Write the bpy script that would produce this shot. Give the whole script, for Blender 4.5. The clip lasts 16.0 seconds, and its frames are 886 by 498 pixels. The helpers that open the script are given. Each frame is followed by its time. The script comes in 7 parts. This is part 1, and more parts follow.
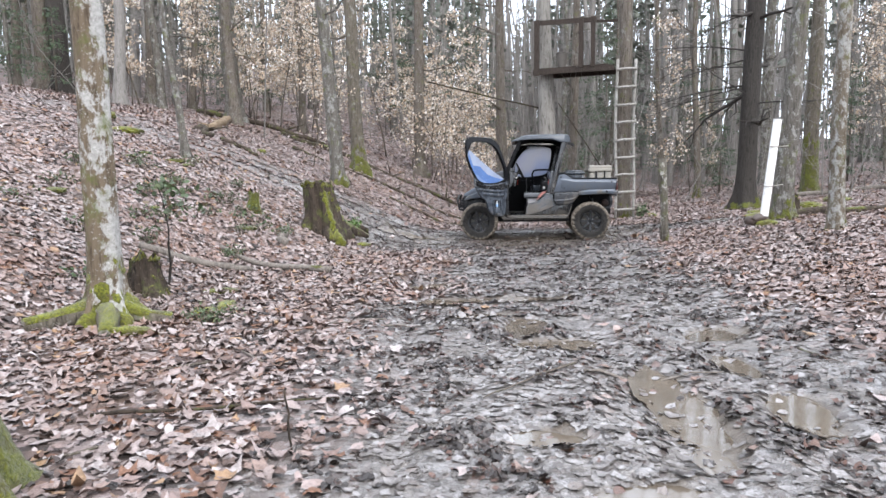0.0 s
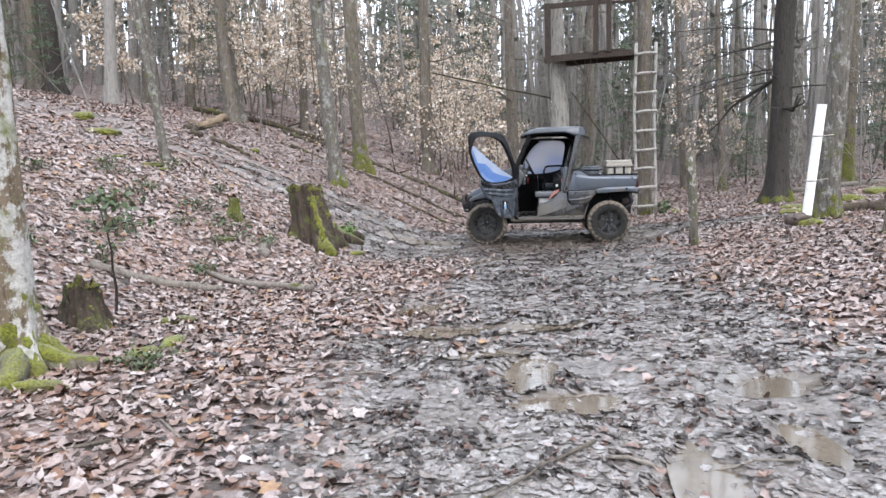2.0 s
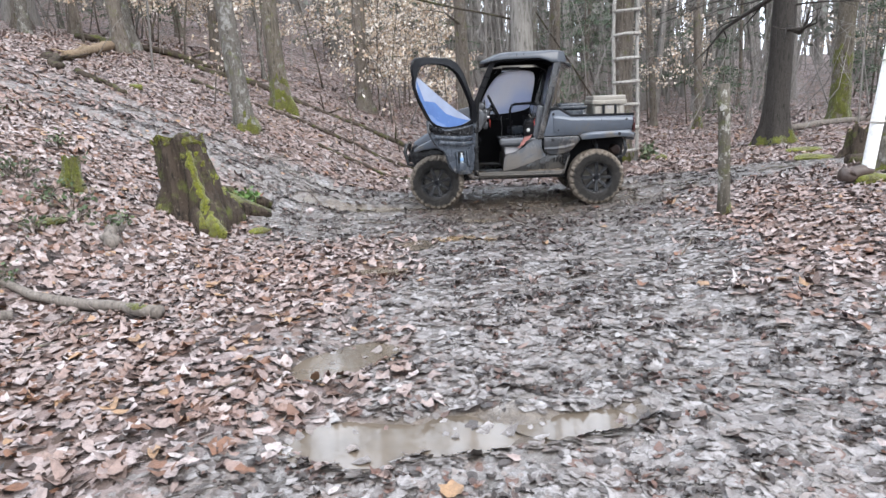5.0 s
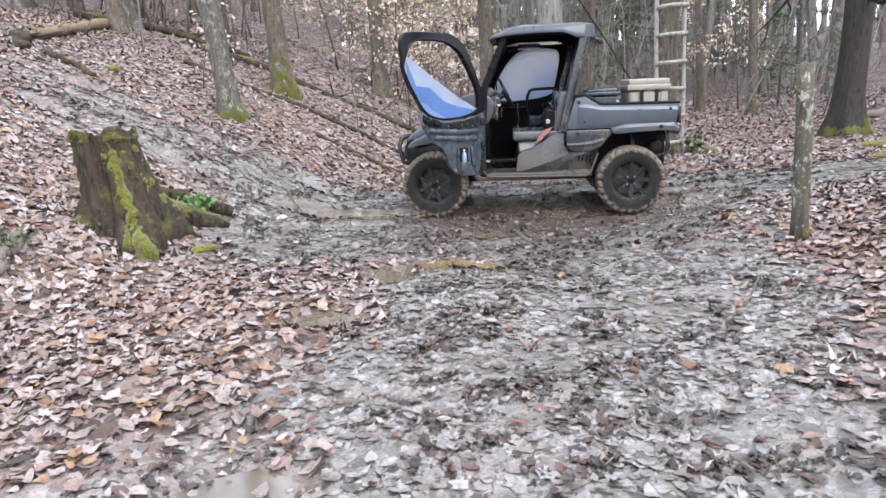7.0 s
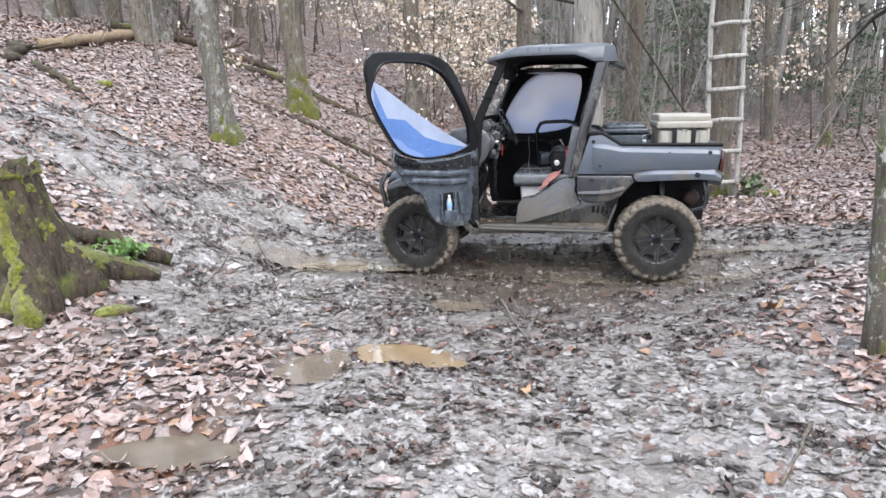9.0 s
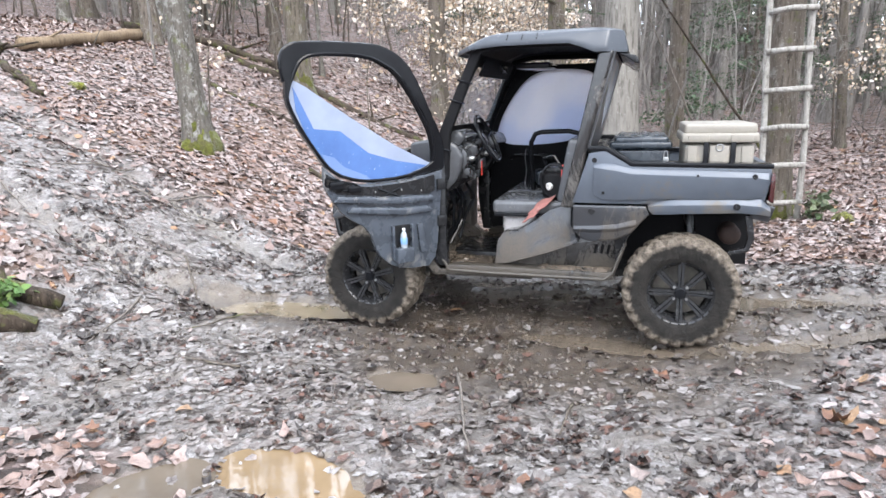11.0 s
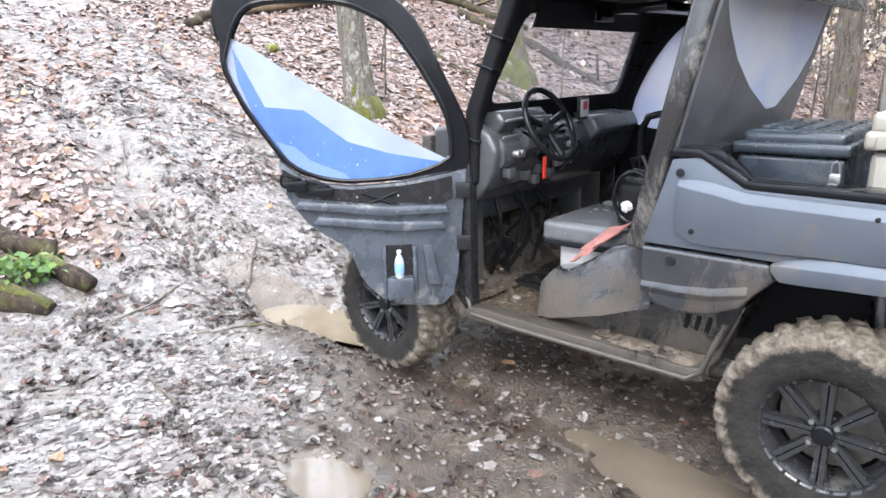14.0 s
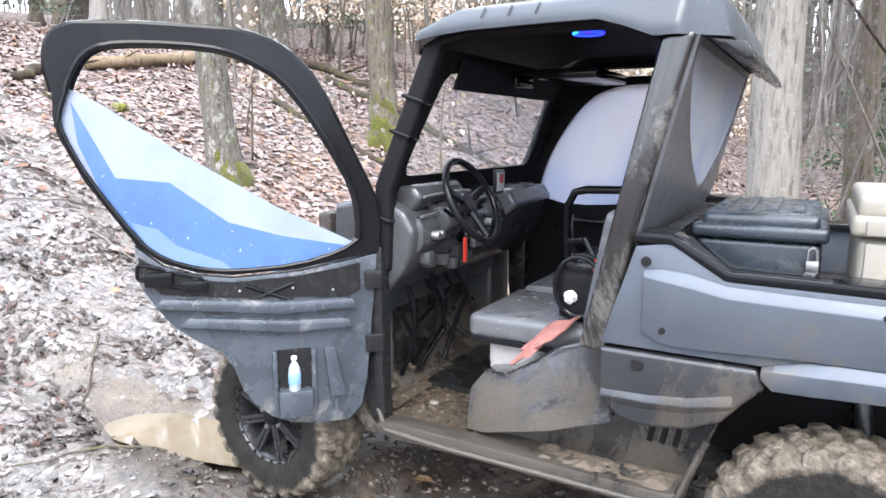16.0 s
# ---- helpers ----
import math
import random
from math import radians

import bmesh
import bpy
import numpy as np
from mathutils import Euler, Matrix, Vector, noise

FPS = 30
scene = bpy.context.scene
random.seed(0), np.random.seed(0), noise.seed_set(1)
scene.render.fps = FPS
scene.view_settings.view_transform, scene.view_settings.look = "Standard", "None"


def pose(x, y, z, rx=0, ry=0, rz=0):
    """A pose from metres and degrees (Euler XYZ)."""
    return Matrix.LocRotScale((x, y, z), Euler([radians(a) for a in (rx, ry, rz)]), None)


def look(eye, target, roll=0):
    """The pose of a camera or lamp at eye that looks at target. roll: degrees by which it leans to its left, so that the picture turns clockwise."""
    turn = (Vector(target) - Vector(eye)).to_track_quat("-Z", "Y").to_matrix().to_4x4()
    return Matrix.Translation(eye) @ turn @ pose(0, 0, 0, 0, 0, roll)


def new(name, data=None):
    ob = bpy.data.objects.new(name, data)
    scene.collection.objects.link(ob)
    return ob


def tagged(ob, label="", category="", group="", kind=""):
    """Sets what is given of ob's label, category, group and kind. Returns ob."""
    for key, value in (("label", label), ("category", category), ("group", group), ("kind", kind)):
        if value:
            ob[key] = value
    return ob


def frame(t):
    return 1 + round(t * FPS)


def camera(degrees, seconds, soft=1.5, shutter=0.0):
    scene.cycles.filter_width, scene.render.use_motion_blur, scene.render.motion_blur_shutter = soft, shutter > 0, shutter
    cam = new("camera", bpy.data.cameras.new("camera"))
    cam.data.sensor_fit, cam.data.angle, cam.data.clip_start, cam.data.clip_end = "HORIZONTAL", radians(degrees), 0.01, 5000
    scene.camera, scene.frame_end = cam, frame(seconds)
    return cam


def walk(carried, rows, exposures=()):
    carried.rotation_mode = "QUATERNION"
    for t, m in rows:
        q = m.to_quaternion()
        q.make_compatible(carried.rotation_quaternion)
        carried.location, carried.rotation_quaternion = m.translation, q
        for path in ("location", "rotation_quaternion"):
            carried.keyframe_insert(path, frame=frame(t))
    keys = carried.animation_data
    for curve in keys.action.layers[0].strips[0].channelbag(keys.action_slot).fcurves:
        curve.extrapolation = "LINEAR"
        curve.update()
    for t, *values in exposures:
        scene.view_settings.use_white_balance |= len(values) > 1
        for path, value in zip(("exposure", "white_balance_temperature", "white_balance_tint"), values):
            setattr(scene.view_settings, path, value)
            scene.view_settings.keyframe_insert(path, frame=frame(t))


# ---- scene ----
cam = camera(67.4, 16.0)
PATH = [
    (0, (0.812, -0.709, 1.2), (0.673, 1.273, 0.979), -0.7),
    (0.5, (0.861, -0.493, 1.29), (0.659, 1.485, 1.075), -2.1),
    (1, (0.871, -0.175, 1.274), (0.688, 1.805, 1.055), -0.9),
    (1.5, (0.894, 0.128, 1.306), (0.747, 2.106, 1.049), -1.6),
    (2, (0.961, 0.398, 1.291), (0.771, 2.374, 1.051), -1.8),
    (2.5, (0.983, 0.8, 1.313), (0.786, 2.774, 1.053), -0.5),
    (3, (0.837, 1.256, 1.33), (0.77, 3.228, 1.0), -2.0),
    (3.2, (0.823, 1.391, 1.358), (0.815, 3.351, 0.961), -1.7),
    (5.3, (0.81, 3.322, 1.337), (0.764, 5.271, 0.891), -2.8),
    (5.5, (0.839, 3.46, 1.349), (0.761, 5.404, 0.882), -2.5),
    (6, (0.918, 3.873, 1.319), (0.805, 5.822, 0.886), -1.8),
    (6.5, (1.021, 4.21, 1.352), (1.004, 6.145, 0.847), -2.1),
    (7, (1.199, 4.604, 1.363), (1.055, 6.541, 0.884), -2.4),
    (7.5, (1.347, 4.985, 1.375), (1.218, 6.924, 0.905), -1.3),
    (8, (1.5, 5.331, 1.461), (1.32, 7.279, 1.047), -2.2),
    (8.5, (1.682, 5.67, 1.459), (1.419, 7.615, 1.072), -3.6),
    (8.7, (1.732, 5.783, 1.481), (1.449, 7.718, 1.063), -2.2),
    (10.8, (2.153, 7.227, 1.497), (1.705, 9.12, 1.034), -0.9),
    (11, (2.219, 7.387, 1.491), (1.735, 9.28, 1.063), -1.2),
    (11.5, (2.404, 7.738, 1.498), (1.792, 9.585, 1.037), -2.6),
    (12, (2.644, 8.097, 1.491), (1.866, 9.901, 1.118), 0.0),
    (12.5, (2.756, 8.446, 1.468), (1.894, 10.203, 1.053), -1.0),
    (13, (2.81, 8.799, 1.5), (1.887, 10.526, 1.092), -1.8),
    (13.5, (2.898, 9.088, 1.485), (1.849, 10.722, 1.007), -1.1),
    (14, (2.933, 9.27, 1.5), (1.698, 10.754, 0.976), -1.4),
    (14.5, (2.918, 9.3, 1.505), (1.696, 10.799, 0.998), -0.6),
    (15, (2.818, 9.346, 1.483), (1.703, 10.935, 1.0), -1.5),
    (15.5, (2.624, 9.414, 1.481), (1.7, 11.145, 1.096), -1.7),
    (16, (2.47, 9.58, 1.5), (1.558, 11.328, 1.16), -0.0),
]
walk(cam, [(t, look(eye, target, roll)) for t, eye, target, roll in PATH],
     [(0.0, 0.54), (3.2, 0.56), (5.5, 0.6), (8.5, 0.8), (11.0, 1.02), (12.5, 1.2), (14.0, 1.34), (15.0, 1.36), (16.0, 1.45)])

# ---- light ----
SUN_EL, SUN_AZ = radians(48), radians(150)
world = bpy.data.worlds.new("sky")
scene.world = world
world.use_nodes = True
wn = world.node_tree
wn.nodes.clear()
sky = wn.nodes.new("ShaderNodeTexSky")
sky.sky_type, sky.sun_disc = "NISHITA", False
sky.sun_elevation, sky.sun_rotation = SUN_EL, SUN_AZ
sky.air_density, sky.dust_density, sky.ozone_density = 1.0, 4.0, 1.0
cloud = wn.nodes.new("ShaderNodeMix")
cloud.data_type = "RGBA"
cloud.inputs[0].default_value = 0.82
cloud.inputs[7].default_value = (9.9, 10.8, 12.4, 1)
wback = wn.nodes.new("ShaderNodeBackground")
wback.inputs[1].default_value = 0.225
wout = wn.nodes.new("ShaderNodeOutputWorld")
wn.links.new(sky.outputs[0], cloud.inputs[6])
wn.links.new(cloud.outputs[2], wback.inputs[0])
wn.links.new(wback.outputs[0], wout.inputs[0])

sun = new("sun", bpy.data.lights.new("sun", "SUN"))
sun.data.energy, sun.data.angle, sun.data.color = 1.7, radians(35), (1.0, 0.97, 0.93)
sun.matrix_world = look((0, 0, 30), (-30 * math.cos(SUN_EL) * math.sin(SUN_AZ), -30 * math.cos(SUN_EL) * math.cos(SUN_AZ), 30 - 30 * math.sin(SUN_EL)))


# ---- materials ----
class Nodes:
    """A short way to write a node material."""

    def __init__(self, name):
        self.mat = bpy.data.materials.new(name)
        self.mat.use_nodes = True
        self.tree = self.mat.node_tree
        self.tree.nodes.clear()
        self.out = self.add("ShaderNodeOutputMaterial")
        self.bsdf = self.add("ShaderNodeBsdfPrincipled")
        self.link(self.bsdf.outputs[0], self.out.inputs[0])

    def add(self, kind, **values):
        node = self.tree.nodes.new(kind)
        for k, v in values.items():
            setattr(node, k, v)
        return node

    def link(self, a, b):
        self.tree.links.new(a, b)

    def coords(self, scale=(1, 1, 1)):
        tc = self.add("ShaderNodeTexCoord")
        mp = self.add("ShaderNodeMapping")
        mp.inputs["Scale"].default_value = scale
        self.link(tc.outputs["Object"], mp.inputs[0])
        return mp.outputs[0]

    def noise(self, vec, scale, detail=5, rough=0.6, distort=0.0):
        n = self.add("ShaderNodeTexNoise")
        n.inputs["Scale"].default_value, n.inputs["Detail"].default_value = scale, detail
        n.inputs["Roughness"].default_value, n.inputs["Distortion"].default_value = rough, distort
        if vec is not None:
            self.link(vec, n.inputs["Vector"])
        return n.outputs["Fac"]

    def ramp(self, fac, stops, mode="LINEAR"):
        r = self.add("ShaderNodeValToRGB")
        r.color_ramp.interpolation = mode
        els = r.color_ramp.elements
        while len(els) < len(stops):
            els.new(0.5)
        for e, (p, c) in zip(els, stops):
            e.position = p
            e.color = (*c, 1) if len(c) == 3 else c
        self.link(fac, r.inputs[0])
        return r.outputs[0]

    def mix(self, fac, a, b):
        m = self.add("ShaderNodeMix", data_type="RGBA")
        for sock, v in ((m.inputs[0], fac), (m.inputs[6], a), (m.inputs[7], b)):
            if isinstance(v, bpy.types.NodeSocket):
                self.link(v, sock)
            elif isinstance(v, (int, float)):
                sock.default_value = v
            else:
                sock.default_value = (*v, 1)
        return m.outputs[2]

    def fac(self, src, lo, hi, a=0.0, b=1.0):
        m = self.add("ShaderNodeMapRange", clamp=True)
        self.link(src, m.inputs[0])
        for i, v in zip((1, 2, 3, 4), (lo, hi, a, b)):
            m.inputs[i].default_value = v
        return m.outputs[0]

    def bump(self, height, strength, distance):
        b = self.add("ShaderNodeBump")
        b.inputs["Strength"].default_value, b.inputs["Distance"].default_value = strength, distance
        self.link(height, b.inputs["Height"])
        self.link(b.outputs[0], self.bsdf.inputs["Normal"])

    def put(self, **values):
        names = dict(color="Base Color", rough="Roughness", metal="Metallic", spec="Specular IOR Level", trans="Transmission Weight",
                     ior="IOR", coat="Coat Weight", alpha="Alpha", emit="Emission Color", power="Emission Strength", sheen="Sheen Weight", coatr="Coat Roughness")
        for k, v in values.items():
            sock = self.bsdf.inputs[names[k]]
            if isinstance(v, bpy.types.NodeSocket):
                self.link(v, sock)
            elif isinstance(v, (int, float)):
                sock.default_value = v
            else:
                sock.default_value = (*v, 1)
        return self.mat


def island(n):
    g = n.add("ShaderNodeNewGeometry")
    return g.outputs["Random Per Island"]


def leaf_material(name, stops, rough, grain=0.35, spec=0.5, patch=0.0, coat=0.0):
    n = Nodes(name)
    base = n.ramp(island(n), stops, "CONSTANT")
    vec = n.coords()
    spots = n.noise(vec, 38, 4, 0.7)
    col = n.mix(n.fac(n.noise(vec, 0.8, 5, 0.65), 0.5, 0.68, 0, patch), base, (0.23, 0.11, 0.065))
    if patch:
        col = n.mix(n.fac(n.noise(vec, 1.3, 6, 0.7), 0.52, 0.66, 0, patch * 0.7), col, (0.1, 0.088, 0.08))
    col = n.mix(n.fac(n.noise(vec, 15, 6, 0.7, 0.6), 0.48, 0.64, 0, grain * 1.5), col, (0.05, 0.035, 0.029))
    col = n.mix(n.fac(spots, 0.45, 0.7, 0, grain), col, (0.06, 0.042, 0.034))
    n.bump(n.noise(vec, 60, 5, 0.7), 0.6, 0.015)
    return n.put(color=col, rough=n.fac(spots, 0.3, 0.7, rough - 0.1, rough + 0.12), spec=spec, coat=coat, coatr=0.12)


def bark_material(name, dark, mid, pale, scale=1.0, patch=0.55, moss=0.0, groove=0.5, blotch=3.2, side=0.0, edge=0.09):
    """Furrowed bark with pale lichen patches and, where asked, a thin green film."""
    n = Nodes(name)
    fine = n.coords((1, 1, 0.16))
    even = n.coords()
    furrow = n.noise(fine, 26 * scale, 6, 0.65, 0.6)
    col = n.ramp(furrow, [(0.32, dark), (0.5, mid), (0.72, tuple(c * 1.25 for c in mid))])
    tall = n.coords((1, 1, 0.6))
    blot = n.noise(tall, blotch * scale, 9, 0.74, 0.15)
    if side:
        sep = n.add("ShaderNodeSeparateXYZ")
        n.link(even, sep.inputs[0])
        add = n.add("ShaderNodeMath", operation="ADD")
        n.link(blot, add.inputs[0])
        n.link(n.fac(sep.outputs[0], -0.09, 0.1, -side, side), add.inputs[1])
        blot = add.outputs[0]
    worn = n.noise(even, 30 * scale, 4, 0.7)
    col = n.mix(n.fac(blot, patch - 0.02, patch + edge, 0, 0.85), col, n.mix(n.fac(worn, 0.4, 0.65), pale, tuple(c * 0.6 for c in pale)))
    speck = n.noise(even, 34 * scale, 3, 0.6)
    col = n.mix(n.fac(speck, 0.6, 0.68, 0, 0.45), col, tuple(min(1, c * 1.2) for c in pale))
    if moss:
        film = n.noise(even, 5.5, 5, 0.7)
        col = n.mix(n.fac(film, 0.62 - 0.25 * moss, 0.78 - 0.2 * moss, 0, 0.8), col, (0.085, 0.10, 0.022))
    n.bump(furrow, groove, 0.03)
    return n.put(color=col, rough=0.85, spec=0.25)


def moss_material(name, a, b):
    n = Nodes(name)
    vec = n.coords()
    f = n.noise(vec, 55, 4, 0.7)
    big = n.noise(vec, 9, 6, 0.7)
    col = n.mix(n.fac(f, 0.35, 0.65), a, b)
    col = n.mix(n.fac(big, 0.45, 0.62, 0, 0.8), col, (0.06, 0.05, 0.022))
    n.bump(f, 0.9, 0.02)
    return n.put(color=col, rough=0.95, spec=0.1, sheen=0.2)


def mud_ground_material():
    n = Nodes("forest_soil")
    vec = n.coords()
    att = n.add("ShaderNodeAttribute", attribute_name="mud")
    wet = att.outputs["Fac"]
    f = n.noise(vec, 9, 8, 0.7)
    g = n.noise(vec, 70, 5, 0.7)
    big = n.noise(vec, 0.9, 4, 0.6)
    cell = n.add("ShaderNodeTexVoronoi")
    cell.inputs["Scale"].default_value, cell.inputs["Randomness"].default_value = 15, 1
    warp = n.add("ShaderNodeVectorMath", operation="MULTIPLY_ADD")
    wob = n.add("ShaderNodeTexNoise")
    wob.inputs["Scale"].default_value = 22
    n.link(vec, wob.inputs["Vector"])
    n.link(wob.outputs["Color"], warp.inputs[0])
    warp.inputs[1].default_value = (0.07, 0.07, 0.07)
    n.link(vec, warp.inputs[2])
    n.link(warp.outputs[0], cell.inputs["Vector"])
    tone = n.add("ShaderNodeSeparateColor")
    n.link(cell.outputs["Color"], tone.inputs[0])
    leafy = n.ramp(tone.outputs[0], [(0.0, (0.0291, 0.019, 0.0153)), (0.18, (0.192, 0.143, 0.133)), (0.4, (0.0822, 0.0556, 0.0474)), (0.55, (0.258, 0.206, 0.195)), (0.72, (0.0177, 0.0128, 0.0108)), (0.82, (0.319, 0.278, 0.27)), (0.94, (0.146, 0.0666, 0.04))], "CONSTANT")
    litter = n.mix(n.fac(g, 0.5, 0.66, 0, 0.7), leafy, (0.05, 0.038, 0.032))
    litter = n.mix(n.fac(big, 0.45, 0.68, 0, 0.5), litter, (0.15, 0.09, 0.058))
    mud = n.ramp(f, [(0.3, (0.0401, 0.0334, 0.028)), (0.44, (0.127, 0.11, 0.0952)), (0.58, (0.242, 0.214, 0.189)), (0.7, (0.395, 0.358, 0.322))])
    # trodden leaves: flattened scraps, with the shade in the gaps between them painted dark
    fold = n.add("ShaderNodeTexNoise")
    fold.inputs["Scale"].default_value, fold.inputs["Detail"].default_value = 11, 6
    n.link(vec, fold.inputs["Vector"])
    push = n.add("ShaderNodeVectorMath", operation="MULTIPLY_ADD")
    n.link(fold.outputs["Color"], push.inputs[0])
    push.inputs[1].default_value = (0.16, 0.16, 0.16)
    n.link(vec, push.inputs[2])
    mush, gap = n.add("ShaderNodeTexVoronoi"), n.add("ShaderNodeTexVoronoi", feature="DISTANCE_TO_EDGE")
    for v in (mush, gap):
        v.inputs["Scale"].default_value = 24
        n.link(push.outputs[0], v.inputs["Vector"])
    scrap = n.add("ShaderNodeSeparateColor")
    n.link(mush.outputs["Color"], scrap.inputs[0])
    scraps = n.ramp(scrap.outputs[0], [(0.0, (0.104, 0.092, 0.0847)), (0.15, (0.208, 0.192, 0.184)), (0.4, (0.273, 0.257, 0.25)), (0.6, (0.154, 0.14, 0.129)), (0.75, (0.313, 0.297, 0.293)), (0.9, (0.197, 0.158, 0.139))], "CONSTANT")
    # Scrap edges are darkened to stand in for shade in the gaps.
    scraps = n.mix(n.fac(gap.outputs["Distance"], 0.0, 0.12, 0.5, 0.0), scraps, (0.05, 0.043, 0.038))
    mud = n.mix(n.fac(n.noise(vec, 1.7, 5, 0.65), 0.36, 0.52, 0.15, 0.9), mud, scraps)
    brown = n.add("ShaderNodeAttribute", attribute_name="silt")
    # Brown mud, kept extra dark to paint in shadow under the vehicle.
    mud = n.mix(n.fac(brown.outputs["Fac"], 0.0, 1.0, 0, 0.95), mud, n.mix(n.fac(f, 0.35, 0.65), (0.026, 0.019, 0.013), (0.095, 0.069, 0.046)))
    rutline = n.add("ShaderNodeAttribute", attribute_name="rut")
    mud = n.mix(n.fac(rutline.outputs["Fac"], 0.15, 0.7, 0, 0.9), mud, n.mix(n.fac(f, 0.35, 0.65), (0.15, 0.13, 0.107), (0.245, 0.218, 0.185)))
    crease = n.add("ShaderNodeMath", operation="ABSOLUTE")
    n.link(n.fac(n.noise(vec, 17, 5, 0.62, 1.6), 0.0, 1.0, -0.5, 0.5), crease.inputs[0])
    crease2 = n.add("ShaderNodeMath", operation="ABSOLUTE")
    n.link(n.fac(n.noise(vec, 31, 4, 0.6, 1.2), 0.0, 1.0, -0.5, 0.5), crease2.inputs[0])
    # Dark lines along the creases paint in the shade of the folds.
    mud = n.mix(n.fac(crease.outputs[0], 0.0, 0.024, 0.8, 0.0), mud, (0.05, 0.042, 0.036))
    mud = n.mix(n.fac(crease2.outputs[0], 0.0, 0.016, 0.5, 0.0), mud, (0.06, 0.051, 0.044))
    pool = n.add("ShaderNodeAttribute", attribute_name="pool")
    mud = n.mix(n.fac(pool.outputs["Fac"], 0.1, 0.7, 0, 0.9), mud, n.mix(n.fac(f, 0.35, 0.65), (0.075, 0.056, 0.04), (0.17, 0.138, 0.105)))
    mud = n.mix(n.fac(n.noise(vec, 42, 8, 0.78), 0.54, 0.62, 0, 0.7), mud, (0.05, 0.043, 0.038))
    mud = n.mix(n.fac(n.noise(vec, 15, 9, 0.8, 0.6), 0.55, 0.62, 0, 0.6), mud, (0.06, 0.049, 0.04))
    col = n.mix(wet, litter, mud)
    h = n.add("ShaderNodeMath", operation="ADD")
    n.link(f, h.inputs[0])
    grit = n.noise(vec, 42, 8, 0.78)
    rough_h = n.add("ShaderNodeMath", operation="MULTIPLY_ADD")
    n.link(grit, rough_h.inputs[0])
    rough_h.inputs[1].default_value = 0.55
    n.link(n.fac(scrap.outputs[1], 0.0, 1.0, 0.0, 0.25), rough_h.inputs[2])
    n.link(rough_h.outputs[0], h.inputs[1])
    fold_h = n.add("ShaderNodeMath", operation="MULTIPLY_ADD")
    n.link(n.fac(crease.outputs[0], 0.0, 0.12, 0.0, 1.0), fold_h.inputs[0])
    fold_h.inputs[1].default_value = 0.45
    n.link(h.outputs[0], fold_h.inputs[2])
    n.bump(fold_h.outputs[0], 0.55, 0.035)
    gloss = n.fac(n.noise(vec, 3.2, 5, 0.6), 0.35, 0.62, 0.2, 0.5)
    rough = n.add("ShaderNodeMix", data_type="FLOAT")
    n.link(wet, rough.inputs[0])
    rough.inputs[2].default_value = 0.85
    n.link(gloss, rough.inputs[3])
    return n.put(color=col, rough=rough.outputs[0], coat=n.fac(wet, 0.2, 1.0, 0.0, 0.38), coatr=0.14)


def water_material(name, col, rough=0.035):
    n = Nodes(name)
    vec = n.coords()
    cloudy = n.noise(vec, 3.0, 4, 0.6)
    c = n.mix(n.fac(cloudy, 0.35, 0.65), col, tuple(v * 0.72 for v in col))
    n.bump(n.noise(vec, 14, 2, 0.5), 0.05, 0.01)
    return n.put(color=c, rough=rough, spec=0.75, coat=0.3)


def plain(name, col, rough=0.5, metal=0.0, grain=0.12, scale=30, bump=0.15, dirt=0.0, dirt_col=(0.2, 0.17, 0.14), coat=0.0, low=0.0, spec=0.5):
    """Paint, plastic or metal with fine grain and, where asked, dried mud in blotches that gathers low down on a thing."""
    n = Nodes(name)
    vec = n.coords()
    f = n.noise(vec, scale, 5, 0.6)
    c = n.mix(n.fac(f, 0.3, 0.7), tuple(v * (1 - grain) for v in col), tuple(min(1, v * (1 + grain)) for v in col))
    r = n.fac(f, 0.3, 0.7, max(0.02, rough - 0.06), rough + 0.08)
    if dirt:
        d = n.noise(vec, 5.5, 9, 0.72, 0.4)
        m = n.fac(d, 0.66 - 0.3 * dirt, 0.76 - 0.2 * dirt, 0, 0.85)
        if low:
            sep = n.add("ShaderNodeSeparateXYZ")
            n.link(n.coords(), sep.inputs[0])
            lift = n.fac(sep.outputs[2], low, low + 0.45, 0.17, -0.03)
            add = n.add("ShaderNodeMath", operation="ADD")
            n.link(d, add.inputs[0])
            n.link(lift, add.inputs[1])
            m = n.fac(add.outputs[0], 0.62 - 0.2 * dirt, 0.74 - 0.15 * dirt, 0, 0.9)
        spat = n.noise(vec, 65, 2, 0.5)
        m2 = n.add("ShaderNodeMath", operation="MAXIMUM")
        n.link(m, m2.inputs[0])
        n.link(n.fac(spat, 0.72, 0.74, 0, 0.6), m2.inputs[1])
        c = n.mix(m2.outputs[0], c, dirt_col)
        mixr = n.add("ShaderNodeMix", data_type="FLOAT")
        n.link(m2.outputs[0], mixr.inputs[0])
        n.link(r, mixr.inputs[2])
        mixr.inputs[3].default_value = 0.75
        r = mixr.outputs[0]
    if bump:
        n.bump(f, bump, 0.004)
    return n.put(color=c, rough=r, metal=metal, coat=coat, spec=spec)


